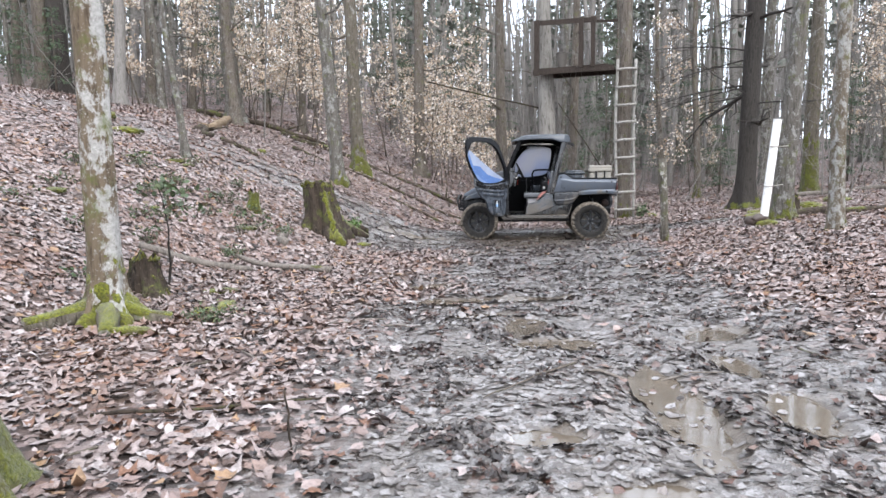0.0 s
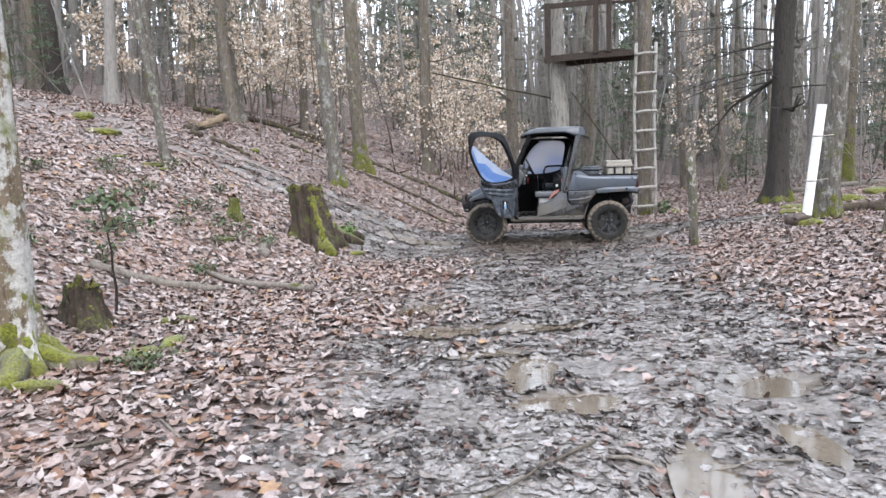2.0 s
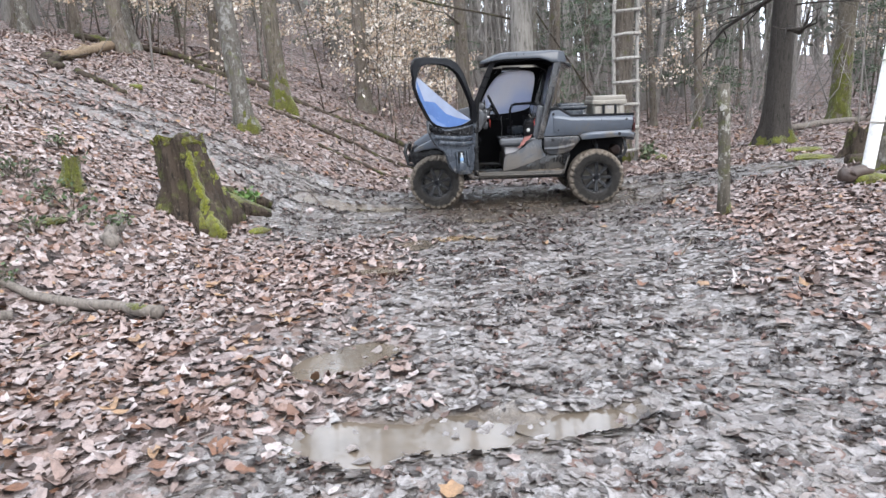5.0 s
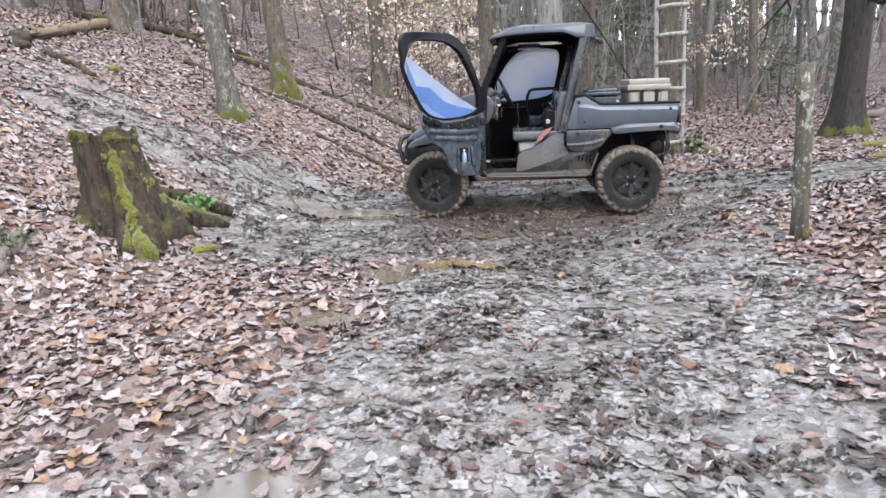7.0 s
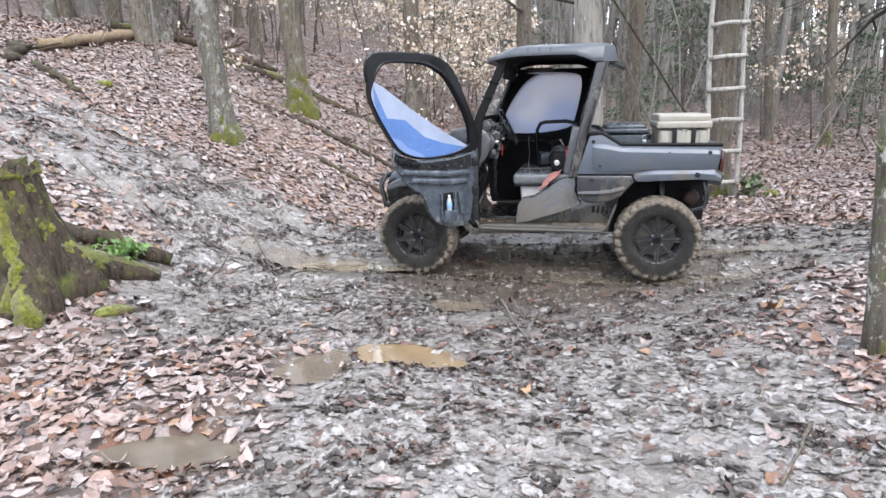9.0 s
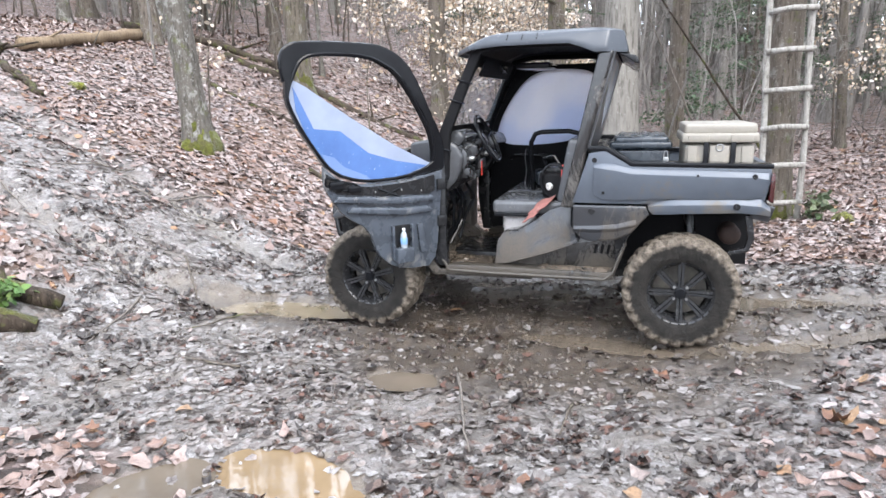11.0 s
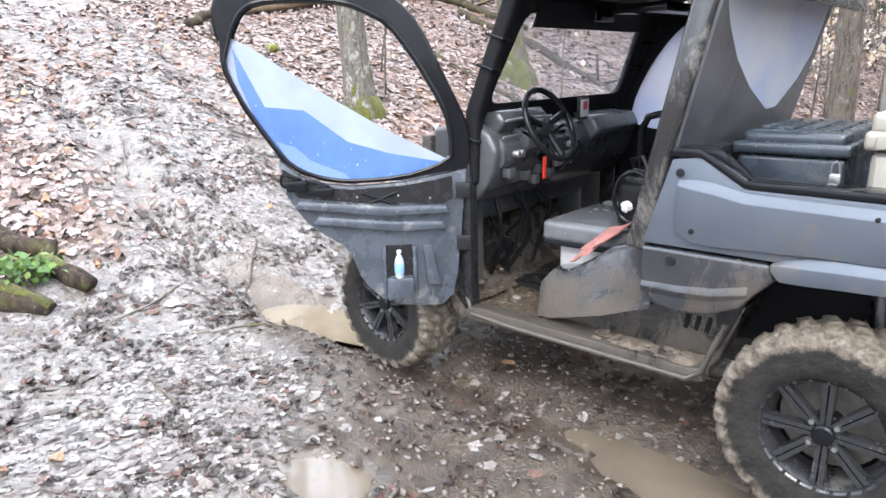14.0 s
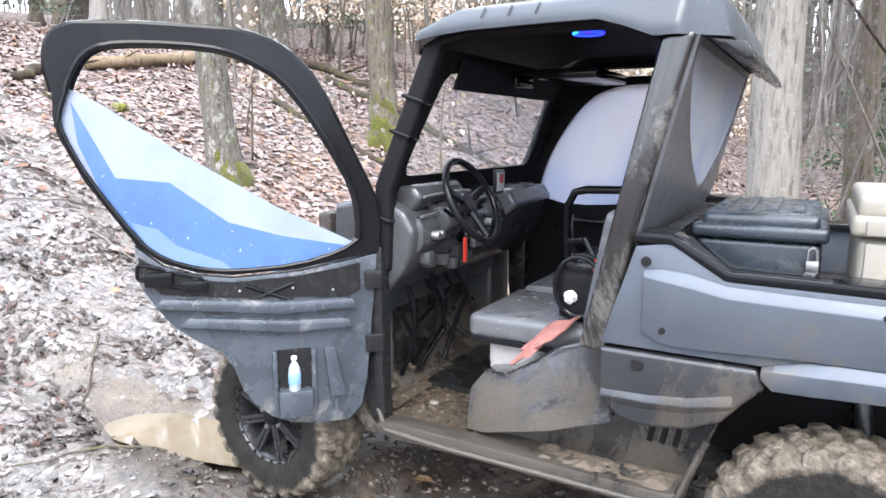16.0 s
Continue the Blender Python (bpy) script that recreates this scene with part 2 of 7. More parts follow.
M_SOIL = mud_ground_material()
DRY = [(0.0, (0.287, 0.228, 0.209)), (0.16, (0.366, 0.307, 0.291)), (0.3, (0.212, 0.153, 0.136)), (0.42, (0.311, 0.252, 0.237)), (0.54, (0.11, 0.0723, 0.0586)), (0.62, (0.251, 0.178, 0.151)),
       (0.72, (0.392, 0.345, 0.332)), (0.8, (0.174, 0.0856, 0.0506)), (0.86, (0.306, 0.191, 0.107)), (0.89, (0.0378, 0.0249, 0.0216)), (0.95, (0.122, 0.0701, 0.0504))]
WET = [(0.0, (0.196, 0.178, 0.167)), (0.25, (0.257, 0.238, 0.229)), (0.45, (0.151, 0.135, 0.125)), (0.6, (0.293, 0.277, 0.269)), (0.74, (0.0803, 0.0684, 0.0605)),
       (0.8, (0.205, 0.172, 0.154)), (0.9, (0.0277, 0.0216, 0.0183)), (0.96, (0.111, 0.0543, 0.0367))]
CLUMP = [(0.0, (0.017, 0.012, 0.01)), (0.4, (0.0275, 0.02, 0.0165)), (0.7, (0.05, 0.026, 0.019)), (0.9, (0.085, 0.035, 0.021))]
TAN = [(0.0, (0.5, 0.4, 0.3)), (0.4, (0.6, 0.53, 0.45)), (0.7, (0.42, 0.3, 0.2)), (0.84, (0.68, 0.63, 0.57))]
M_DRY = leaf_material("dry_leaves", DRY, 0.52, 0.35, 0.4, 0.5)
M_CLUMP = leaf_material("dark_leaves", CLUMP, 0.4, 0.3, 0.6)
M_WET = leaf_material("wet_leaves", WET, 0.36, 0.5, 0.6, 0.1, 0.3)
M_CLOD = leaf_material("mud_crumb", [(0.0, (0.075, 0.058, 0.043)), (0.3, (0.12, 0.098, 0.078)), (0.55, (0.045, 0.034, 0.026)), (0.75, (0.1, 0.083, 0.067)), (0.92, (0.14, 0.124, 0.108))], 0.34, 0.4, 0.7, 0.0, 0.3)
M_TAN = leaf_material("beech_leaves", TAN, 0.7, 0.15)
M_GREEN = leaf_material("green_leaves", [(0.0, (0.045, 0.075, 0.03)), (0.4, (0.06, 0.1, 0.038)), (0.65, (0.09, 0.12, 0.05)), (0.85, (0.14, 0.1, 0.06))], 0.5, 0.4)
M_FERN = leaf_material("fern_fronds", [(0.0, (0.06, 0.13, 0.025)), (0.5, (0.1, 0.19, 0.035)), (0.8, (0.14, 0.2, 0.05))], 0.5, 0.2)
M_NEEDLE = leaf_material("hemlock_needles", [(0.0, (0.03, 0.06, 0.028)), (0.5, (0.05, 0.09, 0.04)), (0.8, (0.07, 0.11, 0.05))], 0.6, 0.2)
M_BARK_GREY = bark_material("bark_grey", (0.03, 0.026, 0.021), (0.1, 0.09, 0.077), (0.29, 0.282, 0.264), 1.0, 0.55, 0.3, 1.0, 9.0, 0.0, 0.04)
M_BARK_LICHEN = bark_material("bark_lichen", (0.05, 0.034, 0.02), (0.11, 0.09, 0.066), (0.33, 0.325, 0.305), 1.0, 0.51, 0.3, 0.8, 11.0, 0.0, 0.04)
M_BARK_MAPLE = bark_material("bark_maple", (0.045, 0.03, 0.018), (0.115, 0.088, 0.06), (0.4, 0.392, 0.372), 1.0, 0.525, 0.45, 0.6, 6.0, 0.05, 0.03)
M_BARK_DARK = bark_material("bark_dark", (0.012, 0.01, 0.008), (0.036, 0.031, 0.027), (0.08, 0.076, 0.07), 1.4, 0.72)
M_BARK_BROWN = bark_material("bark_brown", (0.03, 0.023, 0.018), (0.11, 0.092, 0.075), (0.24, 0.226, 0.206), 1.0, 0.58, 0.25, 0.9, 6.0, 0.0, 0.05)
M_BARK_MOSSY = bark_material("bark_mossy", (0.03, 0.024, 0.017), (0.1, 0.085, 0.066), (0.25, 0.242, 0.22), 1.0, 0.58, 0.25, 0.9, 6.0, 0.0, 0.05)
M_BARK_BIRCH = bark_material("bark_birch", (0.1, 0.09, 0.078), (0.25, 0.237, 0.215), (0.4, 0.39, 0.37), 1.3, 0.55, 0.0, 0.6)
M_BARK_SNAG = bark_material("bark_snag", (0.045, 0.038, 0.03), (0.085, 0.075, 0.06), (0.4, 0.385, 0.35), 1.2, 0.57, 0.4, 0.8, 8.0, 0.0, 0.02)
M_BARK_PALE = bark_material("bark_pale", (0.07, 0.063, 0.054), (0.2, 0.187, 0.167), (0.3, 0.292, 0.275), 0.8, 0.62, 0.0, 1.0)
# Lifted darks and low contrast: distance haze is put into this bark colour.
M_BARK_HAZED = bark_material("bark_hazed", (0.11, 0.1, 0.09), (0.185, 0.172, 0.158), (0.27, 0.262, 0.248), 0.8, 0.6)
M_DEAD = bark_material("dead_wood", (0.006, 0.0045, 0.0035), (0.045, 0.033, 0.024), (0.13, 0.105, 0.08), 0.9, 0.62, 0.4, 1.0)
# Greyer and paler than the near hemlock needles; haze is in the colour.
M_HAZED_NEEDLE = leaf_material("hazed_needles", [(0.0, (0.09, 0.105, 0.08)), (0.5, (0.12, 0.135, 0.11)), (0.8, (0.15, 0.16, 0.135))], 0.7, 0.2)
M_TANWOOD = bark_material("tan_wood", (0.07, 0.05, 0.033), (0.2, 0.147, 0.096), (0.3, 0.242, 0.172), 1.2, 0.66)
M_GREYWOOD = bark_material("weathered_wood", (0.07, 0.06, 0.052), (0.15, 0.13, 0.112), (0.25, 0.236, 0.215), 1.2, 0.66)
M_MOSS = moss_material("moss", (0.045, 0.054, 0.009), (0.19, 0.195, 0.022))
M_MOSS_DULL = moss_material("moss_dull", (0.04, 0.047, 0.012), (0.13, 0.138, 0.024))
M_WATER = water_material("muddy_water", (0.13, 0.105, 0.08), 0.1)
M_WATER_OCHRE = water_material("ochre_water", (0.21, 0.147, 0.085))
M_WATER_TAN = water_material("tan_water", (0.2, 0.162, 0.112))


# ---- mesh helpers ----
def link_mesh(name, verts, faces, material, parent=None, label="", smooth=True):
    me = bpy.data.meshes.new(name)
    me.from_pydata(verts, [], faces)
    if smooth:
        me.polygons.foreach_set("use_smooth", np.ones(len(me.polygons), dtype=bool))
    me.materials.append(material)
    ob = new(name, me)
    if parent is not None:
        ob.parent = parent
    if label:
        ob["label"] = label
    return ob


def part(name, bm, material, parent=None, label="", sharp=38):
    """Links a bmesh as one mesh object under a thing or a part."""
    bmesh.ops.recalc_face_normals(bm, faces=bm.faces)
    for f in bm.faces:
        f.smooth = True
    for e in bm.edges:
        if len(e.link_faces) == 2 and e.calc_face_angle(0) > radians(sharp):
            e.smooth = False
    me = bpy.data.meshes.new(name)
    bm.to_mesh(me)
    bm.free()
    me.materials.append(material)
    ob = new(name, me)
    if parent is not None:
        ob.parent = parent
    if label:
        ob["label"] = label
    return ob


def thing(name, m, label, category, group="", kind=""):
    ob = new(name)
    ob.empty_display_size = 0.1
    ob.matrix_world = m
    return tagged(ob, label, category, group, kind)


def tube_data(points, radii, sides=8, wobble=0.0, rng=None, caps=True):
    """Vertices and faces of a round rod along points."""
    pts = [Vector(p) for p in points]
    verts, faces = [], []
    side = None
    for i, p in enumerate(pts):
        way = (pts[min(i + 1, len(pts) - 1)] - pts[max(i - 1, 0)]).normalized()
        if side is None:
            side = way.orthogonal().normalized()
        side = (side - way * side.dot(way)).normalized()
        up = way.cross(side)
        r = radii[i] if isinstance(radii, (list, tuple, np.ndarray)) else radii
        for k in range(sides):
            a = 2 * math.pi * k / sides
            rr = r * (1 + (rng.uniform(-wobble, wobble) if wobble else 0))
            verts.append(p + (side * math.cos(a) + up * math.sin(a)) * rr)
    for i in range(len(pts) - 1):
        for k in range(sides):
            a, b = i * sides + k, i * sides + (k + 1) % sides
            faces.append((a, b, b + sides, a + sides))
    if caps:
        faces.append(tuple(range(sides - 1, -1, -1)))
        n = (len(pts) - 1) * sides
        faces.append(tuple(range(n, n + sides)))
    return verts, faces


class Heap:
    """Gathers many small pieces into one mesh."""

    def __init__(self):
        self.verts, self.faces = [], []

    def add(self, verts, faces):
        n = len(self.verts)
        self.verts.extend(verts)
        self.faces.extend([tuple(i + n for i in f) for f in faces])

    def tube(self, points, radii, sides=8, **kw):
        self.add(*tube_data(points, radii, sides, **kw))

    def ob(self, name, material, parent=None, label="", smooth=True):
        return link_mesh(name, self.verts, self.faces, material, parent, label, smooth)


# ---- the lie of the land ----
def hash_grid(ix, iy, seed):
    h = (ix.astype(np.int64) * 374761393 + iy.astype(np.int64) * 668265263 + seed * 1442695041) & 0xFFFFFFFF
    h = ((h ^ (h >> 13)) * 1274126177) & 0xFFFFFFFF
    return ((h ^ (h >> 16)) & 0xFFFF) / 65535.0


def vnoise(x, y, scale, seed=0, octaves=3):
    """Smooth noise from -1 to 1."""
    total, amp, norm = 0.0, 1.0, 0.0
    x, y = np.asarray(x, float) * scale, np.asarray(y, float) * scale
    for o in range(octaves):
        ix, iy = np.floor(x), np.floor(y)
        fx, fy = x - ix, y - iy
        fx, fy = fx * fx * (3 - 2 * fx), fy * fy * (3 - 2 * fy)
        s = seed + o * 17
        a, b = hash_grid(ix, iy, s), hash_grid(ix + 1, iy, s)
        c, d = hash_grid(ix, iy + 1, s), hash_grid(ix + 1, iy + 1, s)
        total = total + amp * ((a * (1 - fx) + b * fx) * (1 - fy) + (c * (1 - fx) + d * fx) * fy)
        norm += amp
        amp *= 0.5
        x, y = x * 2.03 + 11.3, y * 2.03 - 7.1
    return total / norm * 2 - 1


def soft(d, k):
    return np.logaddexp(0, d / k) * k


# puddles: x, y, half length, half width, turn in degrees, depth, and whether pale silt clouds the water
PUDDLES = [
    (1.79, 2.65, 0.58, 0.13, 91, 0.06, 0), (2.38, 2.6, 0.26, 0.11, 88, 0.05, 0), (2.34, 3.4, 0.2, 0.08, 92, 0.05, 0), (1.08, 2.27, 0.13, 0.1, 4, 0.05, 0), (1.38, 1.68, 0.17, 0.11, 10, 0.05, 0),
    (1.29, 3.96, 0.24, 0.13, 12, 0.05, 0), (0.72, 5.62, 0.52, 0.15, 3, 0.06, 0), (1.33, 5.7, 0.2, 0.1, 5, 0.05, 0), (0.84, 4.93, 0.24, 0.1, 6, 0.045, 0),
    (1.1, 4.5, 0.26, 0.12, 82, 0.05, 0), (2.49, 4.18, 0.2, 0.14, 20, 0.05, 0), (0.2, 6.52, 0.28, 0.15, 40, 0.05, 0), (0.09, 8.39, 0.26, 0.14, 8, 0.055, 0),
    (0.42, 9.42, 0.2, 0.16, 60, 0.05, 0), (0.98, 9.64, 0.27, 0.15, 162, 0.06, 1), (1.14, 10.72, 0.17, 0.1, 4, 0.045, 0), (-0.24, 11.87, 0.62, 0.16, 4, 0.08, 2),
    (2.4, 11.42, 0.5, 0.13, 166, 0.06, 0), (3.4, 11.45, 0.4, 0.14, 10, 0.05, 0), (3.6, 12.3, 0.5, 0.18, 5, 0.045, 0),
]


def near_line(x, y, pts):
    best = np.full(np.shape(x), 1e9)
    for (ax, ay), (bx, by) in zip(pts, pts[1:]):
        vx, vy = bx - ax, by - ay
        s = np.clip(((x - ax) * vx + (y - ay) * vy) / (vx * vx + vy * vy), 0, 1)
        best = np.minimum(best, np.hypot(x - ax - s * vx, y - ay - s * vy))
    return best


TRAIL_A = [(1.75, -9), (1.75, 0), (1.75, 4), (1.7, 7), (1.75, 10), (1.7, 12.2)]
TRAIL_B = [(9, 12.6), (4, 12.3), (1.6, 12.2), (-0.8, 12.15), (-2.6, 12.45), (-4.4, 12.7), (-7, 12.9), (-11, 13.2)]
RUTS = [[(3.6, 11.6), (2.0, 11.55), (0.2, 11.75), (-1.5, 11.65), (-2.6, 11.8), (-4.2, 12.0), (-7, 12.1)],
        [(3.6, 12.95), (0.8, 12.95), (-0.8, 12.75), (-2.5, 13.15), (-4.4, 13.5), (-7, 13.9)],
        [(1.75, 0.5), (1.7, 2.5), (1.55, 4.5), (1.3, 6)], [(2.35, 1.5), (2.35, 4)], [(0.2, 3), (0.1, 7), (0.7, 10)]]


def mudness(x, y):
    a, b = near_line(x, y, TRAIL_A), near_line(x, y, TRAIL_B)
    n = vnoise(x, y, 0.8, 5, 3) * 0.5
    m = np.clip((2.15 - a + 2.1 * n) / 0.9, 0, 1)
    m = np.maximum(m, np.clip((1.25 - b + n * 0.7) / 0.5, 0, 1) * np.interp(x, [-7, -4.5, -3, -1], [0.5, 0.62, 0.86, 1]))
    m = np.maximum(m, np.clip((1.55 - np.hypot((x + 0.3) / 1.15, y - 10.95) + n) / 0.5, 0, 1))
    return m


def rut_line(x, y):
    """Bare churned tracks that climb the hill."""
    q = np.min([near_line(x, y, r) for r in RUTS[:2]], axis=0)
    return np.clip(1.3 - q / 0.19, 0, 1) * np.clip((-0.3 - x) / 1.2, 0, 1) * np.clip(0.6 + 0.6 * vnoise(x, y, 1.4, 61, 3), 0, 1)


def silty(x, y):
    """Churned brown mud where the vehicle stands and has driven; its colour also carries the vehicle's shadow."""
    q = np.hypot((x - 1.75) / 2.0, (y - 11.85) / 1.35)
    return np.clip((1.25 - q) / 0.45 + 0.7 * vnoise(x, y, 1.9, 71, 3), 0, 1) * np.clip((1.6 - q) / 0.4, 0, 1)


def puddle_dip(x, y, grow=1.0):
    z = np.zeros(np.shape(x))
    for px, py, a, b, turn, deep, _ in PUDDLES:
        c, s = math.cos(radians(turn)), math.sin(radians(turn))
        u, v = ((x - px) * c + (y - py) * s) / a, (-(x - px) * s + (y - py) * c) / b
        q = np.sqrt(u * u + v * v) + 0.55 * vnoise(x, y, 4.5, 9, 3)
        z = np.maximum(z, 1.3 * deep * np.clip(1.58 - q, 0, 1))
    return z


def broad(x, y):
    """The hill on one side, the flat trail, and the low rise on the other."""
    xf = np.interp(y, [-5, 4, 7, 8, 9.5, 11, 12, 14, 17, 21, 30, 60], [-2.9, -2.6, -2.4, -2.2, -1.4, -0.9, -0.6, -0.4, 0.1, 0.9, 2.5, 4])
    d = soft(xf - x, 0.22)
    d = np.where(d < 8, d, 8 + (d - 8) * 0.5)
    d = np.where(d < 14, d, 14 + (d - 14) * 0.25)
    z = 0.47 * d * (1 - 0.028 * np.minimum(d, 8))
    side = np.minimum(soft(x - 2.3, 0.3), 3.2) * np.interp(y, [-5, 3, 6, 10.5, 13.5, 30], [0.3, 0.6, 1, 1, 0.45, 0.45])
    z = z + 0.135 * side + 0.09 * np.minimum(soft(x - 6.2, 0.4), 14)
    return z + 0.035 * np.clip(y - 20, 0, 60) + 0.12 * np.clip(y - 27, 0, 60) * (0.25 + 0.75 / (1 + np.exp((x - 8) / 3)))


def land(x, y):
    x, y = np.asarray(x, float), np.asarray(y, float)
    z = broad(x, y)
    away = np.clip((np.hypot(x - 1, y - 8) - 14) / 20, 0, 1)
    z = z + 0.035 * vnoise(x, y, 0.55, 2, 3) + 0.018 * vnoise(x, y, 2.6, 3, 3) + away * 0.6 * vnoise(x, y, 0.09, 4, 2)
    mud = mudness(x, y)
    z = z + mud * (0.02 * vnoise(x, y, 5, 6, 3) + 0.008 * vnoise(x, y, 11, 8, 1))
    for line in RUTS:
        q = near_line(x, y, line)
        deep = 1.0 if line[0][1] > 8 else 0.35
        z = z - deep * (0.05 * np.exp(-(q / 0.16) ** 2) - 0.022 * np.exp(-((q - 0.3) / 0.12) ** 2))
    return z - puddle_dip(x, y)


def land_at(x, y):
    return float(land(np.array([x]), np.array([y]))[0])


def spread(lo, hi, step, far, grow=1.16):
    mid = list(np.arange(lo, hi + step / 2, step))
    a, s = [], step
    while (mid[0] - (a[-1] if a else mid[0])) < far:
        s *= grow
        a.append((a[-1] if a else mid[0]) - s)
    b, s = [], step
    while ((b[-1] if b else mid[-1]) - mid[-1]) < far:
        s *= grow
        b.append((b[-1] if b else mid[-1]) + s)
    return np.array(a[::-1] + mid + b)


gx, gy = spread(-5.2, 6.2, 0.05, 400), spread(0.3, 14.5, 0.05, 400)
GX, GY = np.meshgrid(gx, gy)
GZ = land(GX.ravel(), GY.ravel())
nx, ny = len(gx), len(gy)
me = bpy.data.meshes.new("ground")
idx = np.arange(nx * ny).reshape(ny, nx)
quads = np.stack([idx[:-1, :-1], idx[:-1, 1:], idx[1:, 1:], idx[1:, :-1]], axis=-1).reshape(-1, 4)
me.from_pydata(np.column_stack([GX.ravel(), GY.ravel(), GZ]), [], quads.tolist())
me.polygons.foreach_set("use_smooth", np.ones(len(me.polygons), dtype=bool))
me.attributes.new("mud", "FLOAT", "POINT").data.foreach_set("value", mudness(GX.ravel(), GY.ravel()).astype(np.float32))
me.attributes.new("silt", "FLOAT", "POINT").data.foreach_set("value", silty(GX.ravel(), GY.ravel()).astype(np.float32))
me.attributes.new("pool", "FLOAT", "POINT").data.foreach_set("value", np.clip(puddle_dip(GX.ravel(), GY.ravel()) / 0.04, 0, 1).astype(np.float32))
me.attributes.new("rut", "FLOAT", "POINT").data.foreach_set("value", rut_line(GX.ravel(), GY.ravel()).astype(np.float32))
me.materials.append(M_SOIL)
tagged(new("ground", me), "muddy leaf-strewn forest floor with a trail and a hillside", "ground", kind="structure")

LEVELS = []
for px, py, a, b, turn, deep, silt in PUDDLES:
    ring = []
    c, s = math.cos(radians(turn)), math.sin(radians(turn))
    for k in range(40):
        q = 2 * math.pi * k / 40
        u, v = a * 1.5 * math.cos(q), b * 1.5 * math.sin(q)
        ring.append((px + u * c - v * s, py + u * s + v * c))
    ra = np.array(ring)
    low = land_at(px, py)
    rim = float(np.percentile(land(ra[:, 0], ra[:, 1]), 22))
    level = min(low + deep * 1.1, rim - 0.003)
    LEVELS.append(level)
    bm = bmesh.new()
    bm.faces.new([bm.verts.new((x, y, level)) for x, y in ring])
    tagged(part("water", bm, (M_WATER, M_WATER_OCHRE, M_WATER_TAN)[silt]), ("shallow brown puddle in the trail", "ochre silty puddle in the trail", "tan silty rain puddle along the rut")[silt], "puddle", kind="structure")


def water_top(x, y):
    """The water's height over a place, far below the ground where there is none."""
    top = np.full(np.shape(x), -9.0)
    for (px, py, a, b, turn, _, _), level in zip(PUDDLES, LEVELS):
        c, s = math.cos(radians(turn)), math.sin(radians(turn))
        u, v = ((x - px) * c + (y - py) * s) / (1.45 * a), (-(x - px) * s + (y - py) * c) / (1.45 * b)
        top = np.where(u * u + v * v < 1, np.maximum(top, level), top)
    return top


# ---- fallen leaves ----
def triangles(name, verts, tris, material, smooth=True):
    """One mesh out of arrays of corners and triangles."""
    me = bpy.data.meshes.new(name)
    me.vertices.add(len(verts))
    me.vertices.foreach_set("co", verts.astype(np.float32).ravel())
    me.loops.add(len(tris) * 3)
    me.loops.foreach_set("vertex_index", tris.astype(np.int32).ravel())
    me.polygons.add(len(tris))
    me.polygons.foreach_set("loop_start", np.arange(0, len(tris) * 3, 3, dtype=np.int32))
    me.polygons.foreach_set("use_smooth", np.full(len(tris), smooth))
    me.update(calc_edges=True)
    me.validate()
    me.materials.append(material)
    return new(name, me)


def leaf_outline(kind):
    """The rim of a leaf about its middle, from the tip round, and how narrow the kind grows."""
    if kind == "maple":
        rad, wide = [1.0, 0.68, 0.92, 0.64, 0.84, 0.6, 0.5, 0.6, 0.84, 0.64, 0.92, 0.68], 1.0
    elif kind == "oak":
        rad, wide = [1.0, 0.8, 0.9, 0.7, 0.84, 0.92, 0.84, 0.7, 0.9, 0.8], 0.68
    elif kind == "beech":
        rad, wide = [1.0, 0.85, 0.85, 0.95, 0.85, 0.85], 0.62
    else:
        rad, wide = [1.0, 0.74, 0.95, 0.68, 0.9, 0.76], 0.75
    m = len(rad)
    return np.array([(r * wide * math.sin(2 * math.pi * i / m), r * math.cos(2 * math.pi * i / m)) for i, r in enumerate(rad)])


def leaf_heap(rng, x, y, z, size, tilt, curl, kind, slope=None, fold=0.3, crumple=0.06):
    out = leaf_outline(kind)
    m, n = len(out), len(x)
    yaw = rng.uniform(0, 2 * np.pi, n)
    tx, ty = rng.normal(0, tilt, n), rng.normal(0, tilt, n)
    if slope is not None:
        tx, ty = tx + slope[0], ty + slope[1]
    cu = rng.normal(0, curl, n)
    cv = rng.normal(0, curl, n)
    tear = rng.uniform(0.88, 1.1, (n, m))
    u = size[:, None] * out[None, :, 0] * tear * rng.uniform(0.75, 1.15, (n, 1))
    v = size[:, None] * out[None, :, 1] * tear
    lift = (cu[:, None] * u * u + cv[:, None] * v * v) / size[:, None] + np.abs(u) * np.abs(rng.normal(0, fold, (n, 1))) + size[:, None] * rng.normal(0, crumple, (n, m))
    c, s = np.cos(yaw)[:, None], np.sin(yaw)[:, None]
    dx, dy = u * c - v * s, u * s + v * c
    dz = lift + tx[:, None] * dx + ty[:, None] * dy
    ring = np.stack([x[:, None] + dx, y[:, None] + dy, z[:, None] + dz], axis=-1)
    verts = np.concatenate([ring, np.stack([x, y, z], axis=-1)[:, None, :]], axis=1)
    base = np.arange(n)[:, None, None] * (m + 1)
    k = np.arange(m)
    tri = np.stack([np.full(m, m), k, (k + 1) % m], axis=-1)[None] + base
    return verts.reshape(-1, 3), tri.reshape(-1, 3)


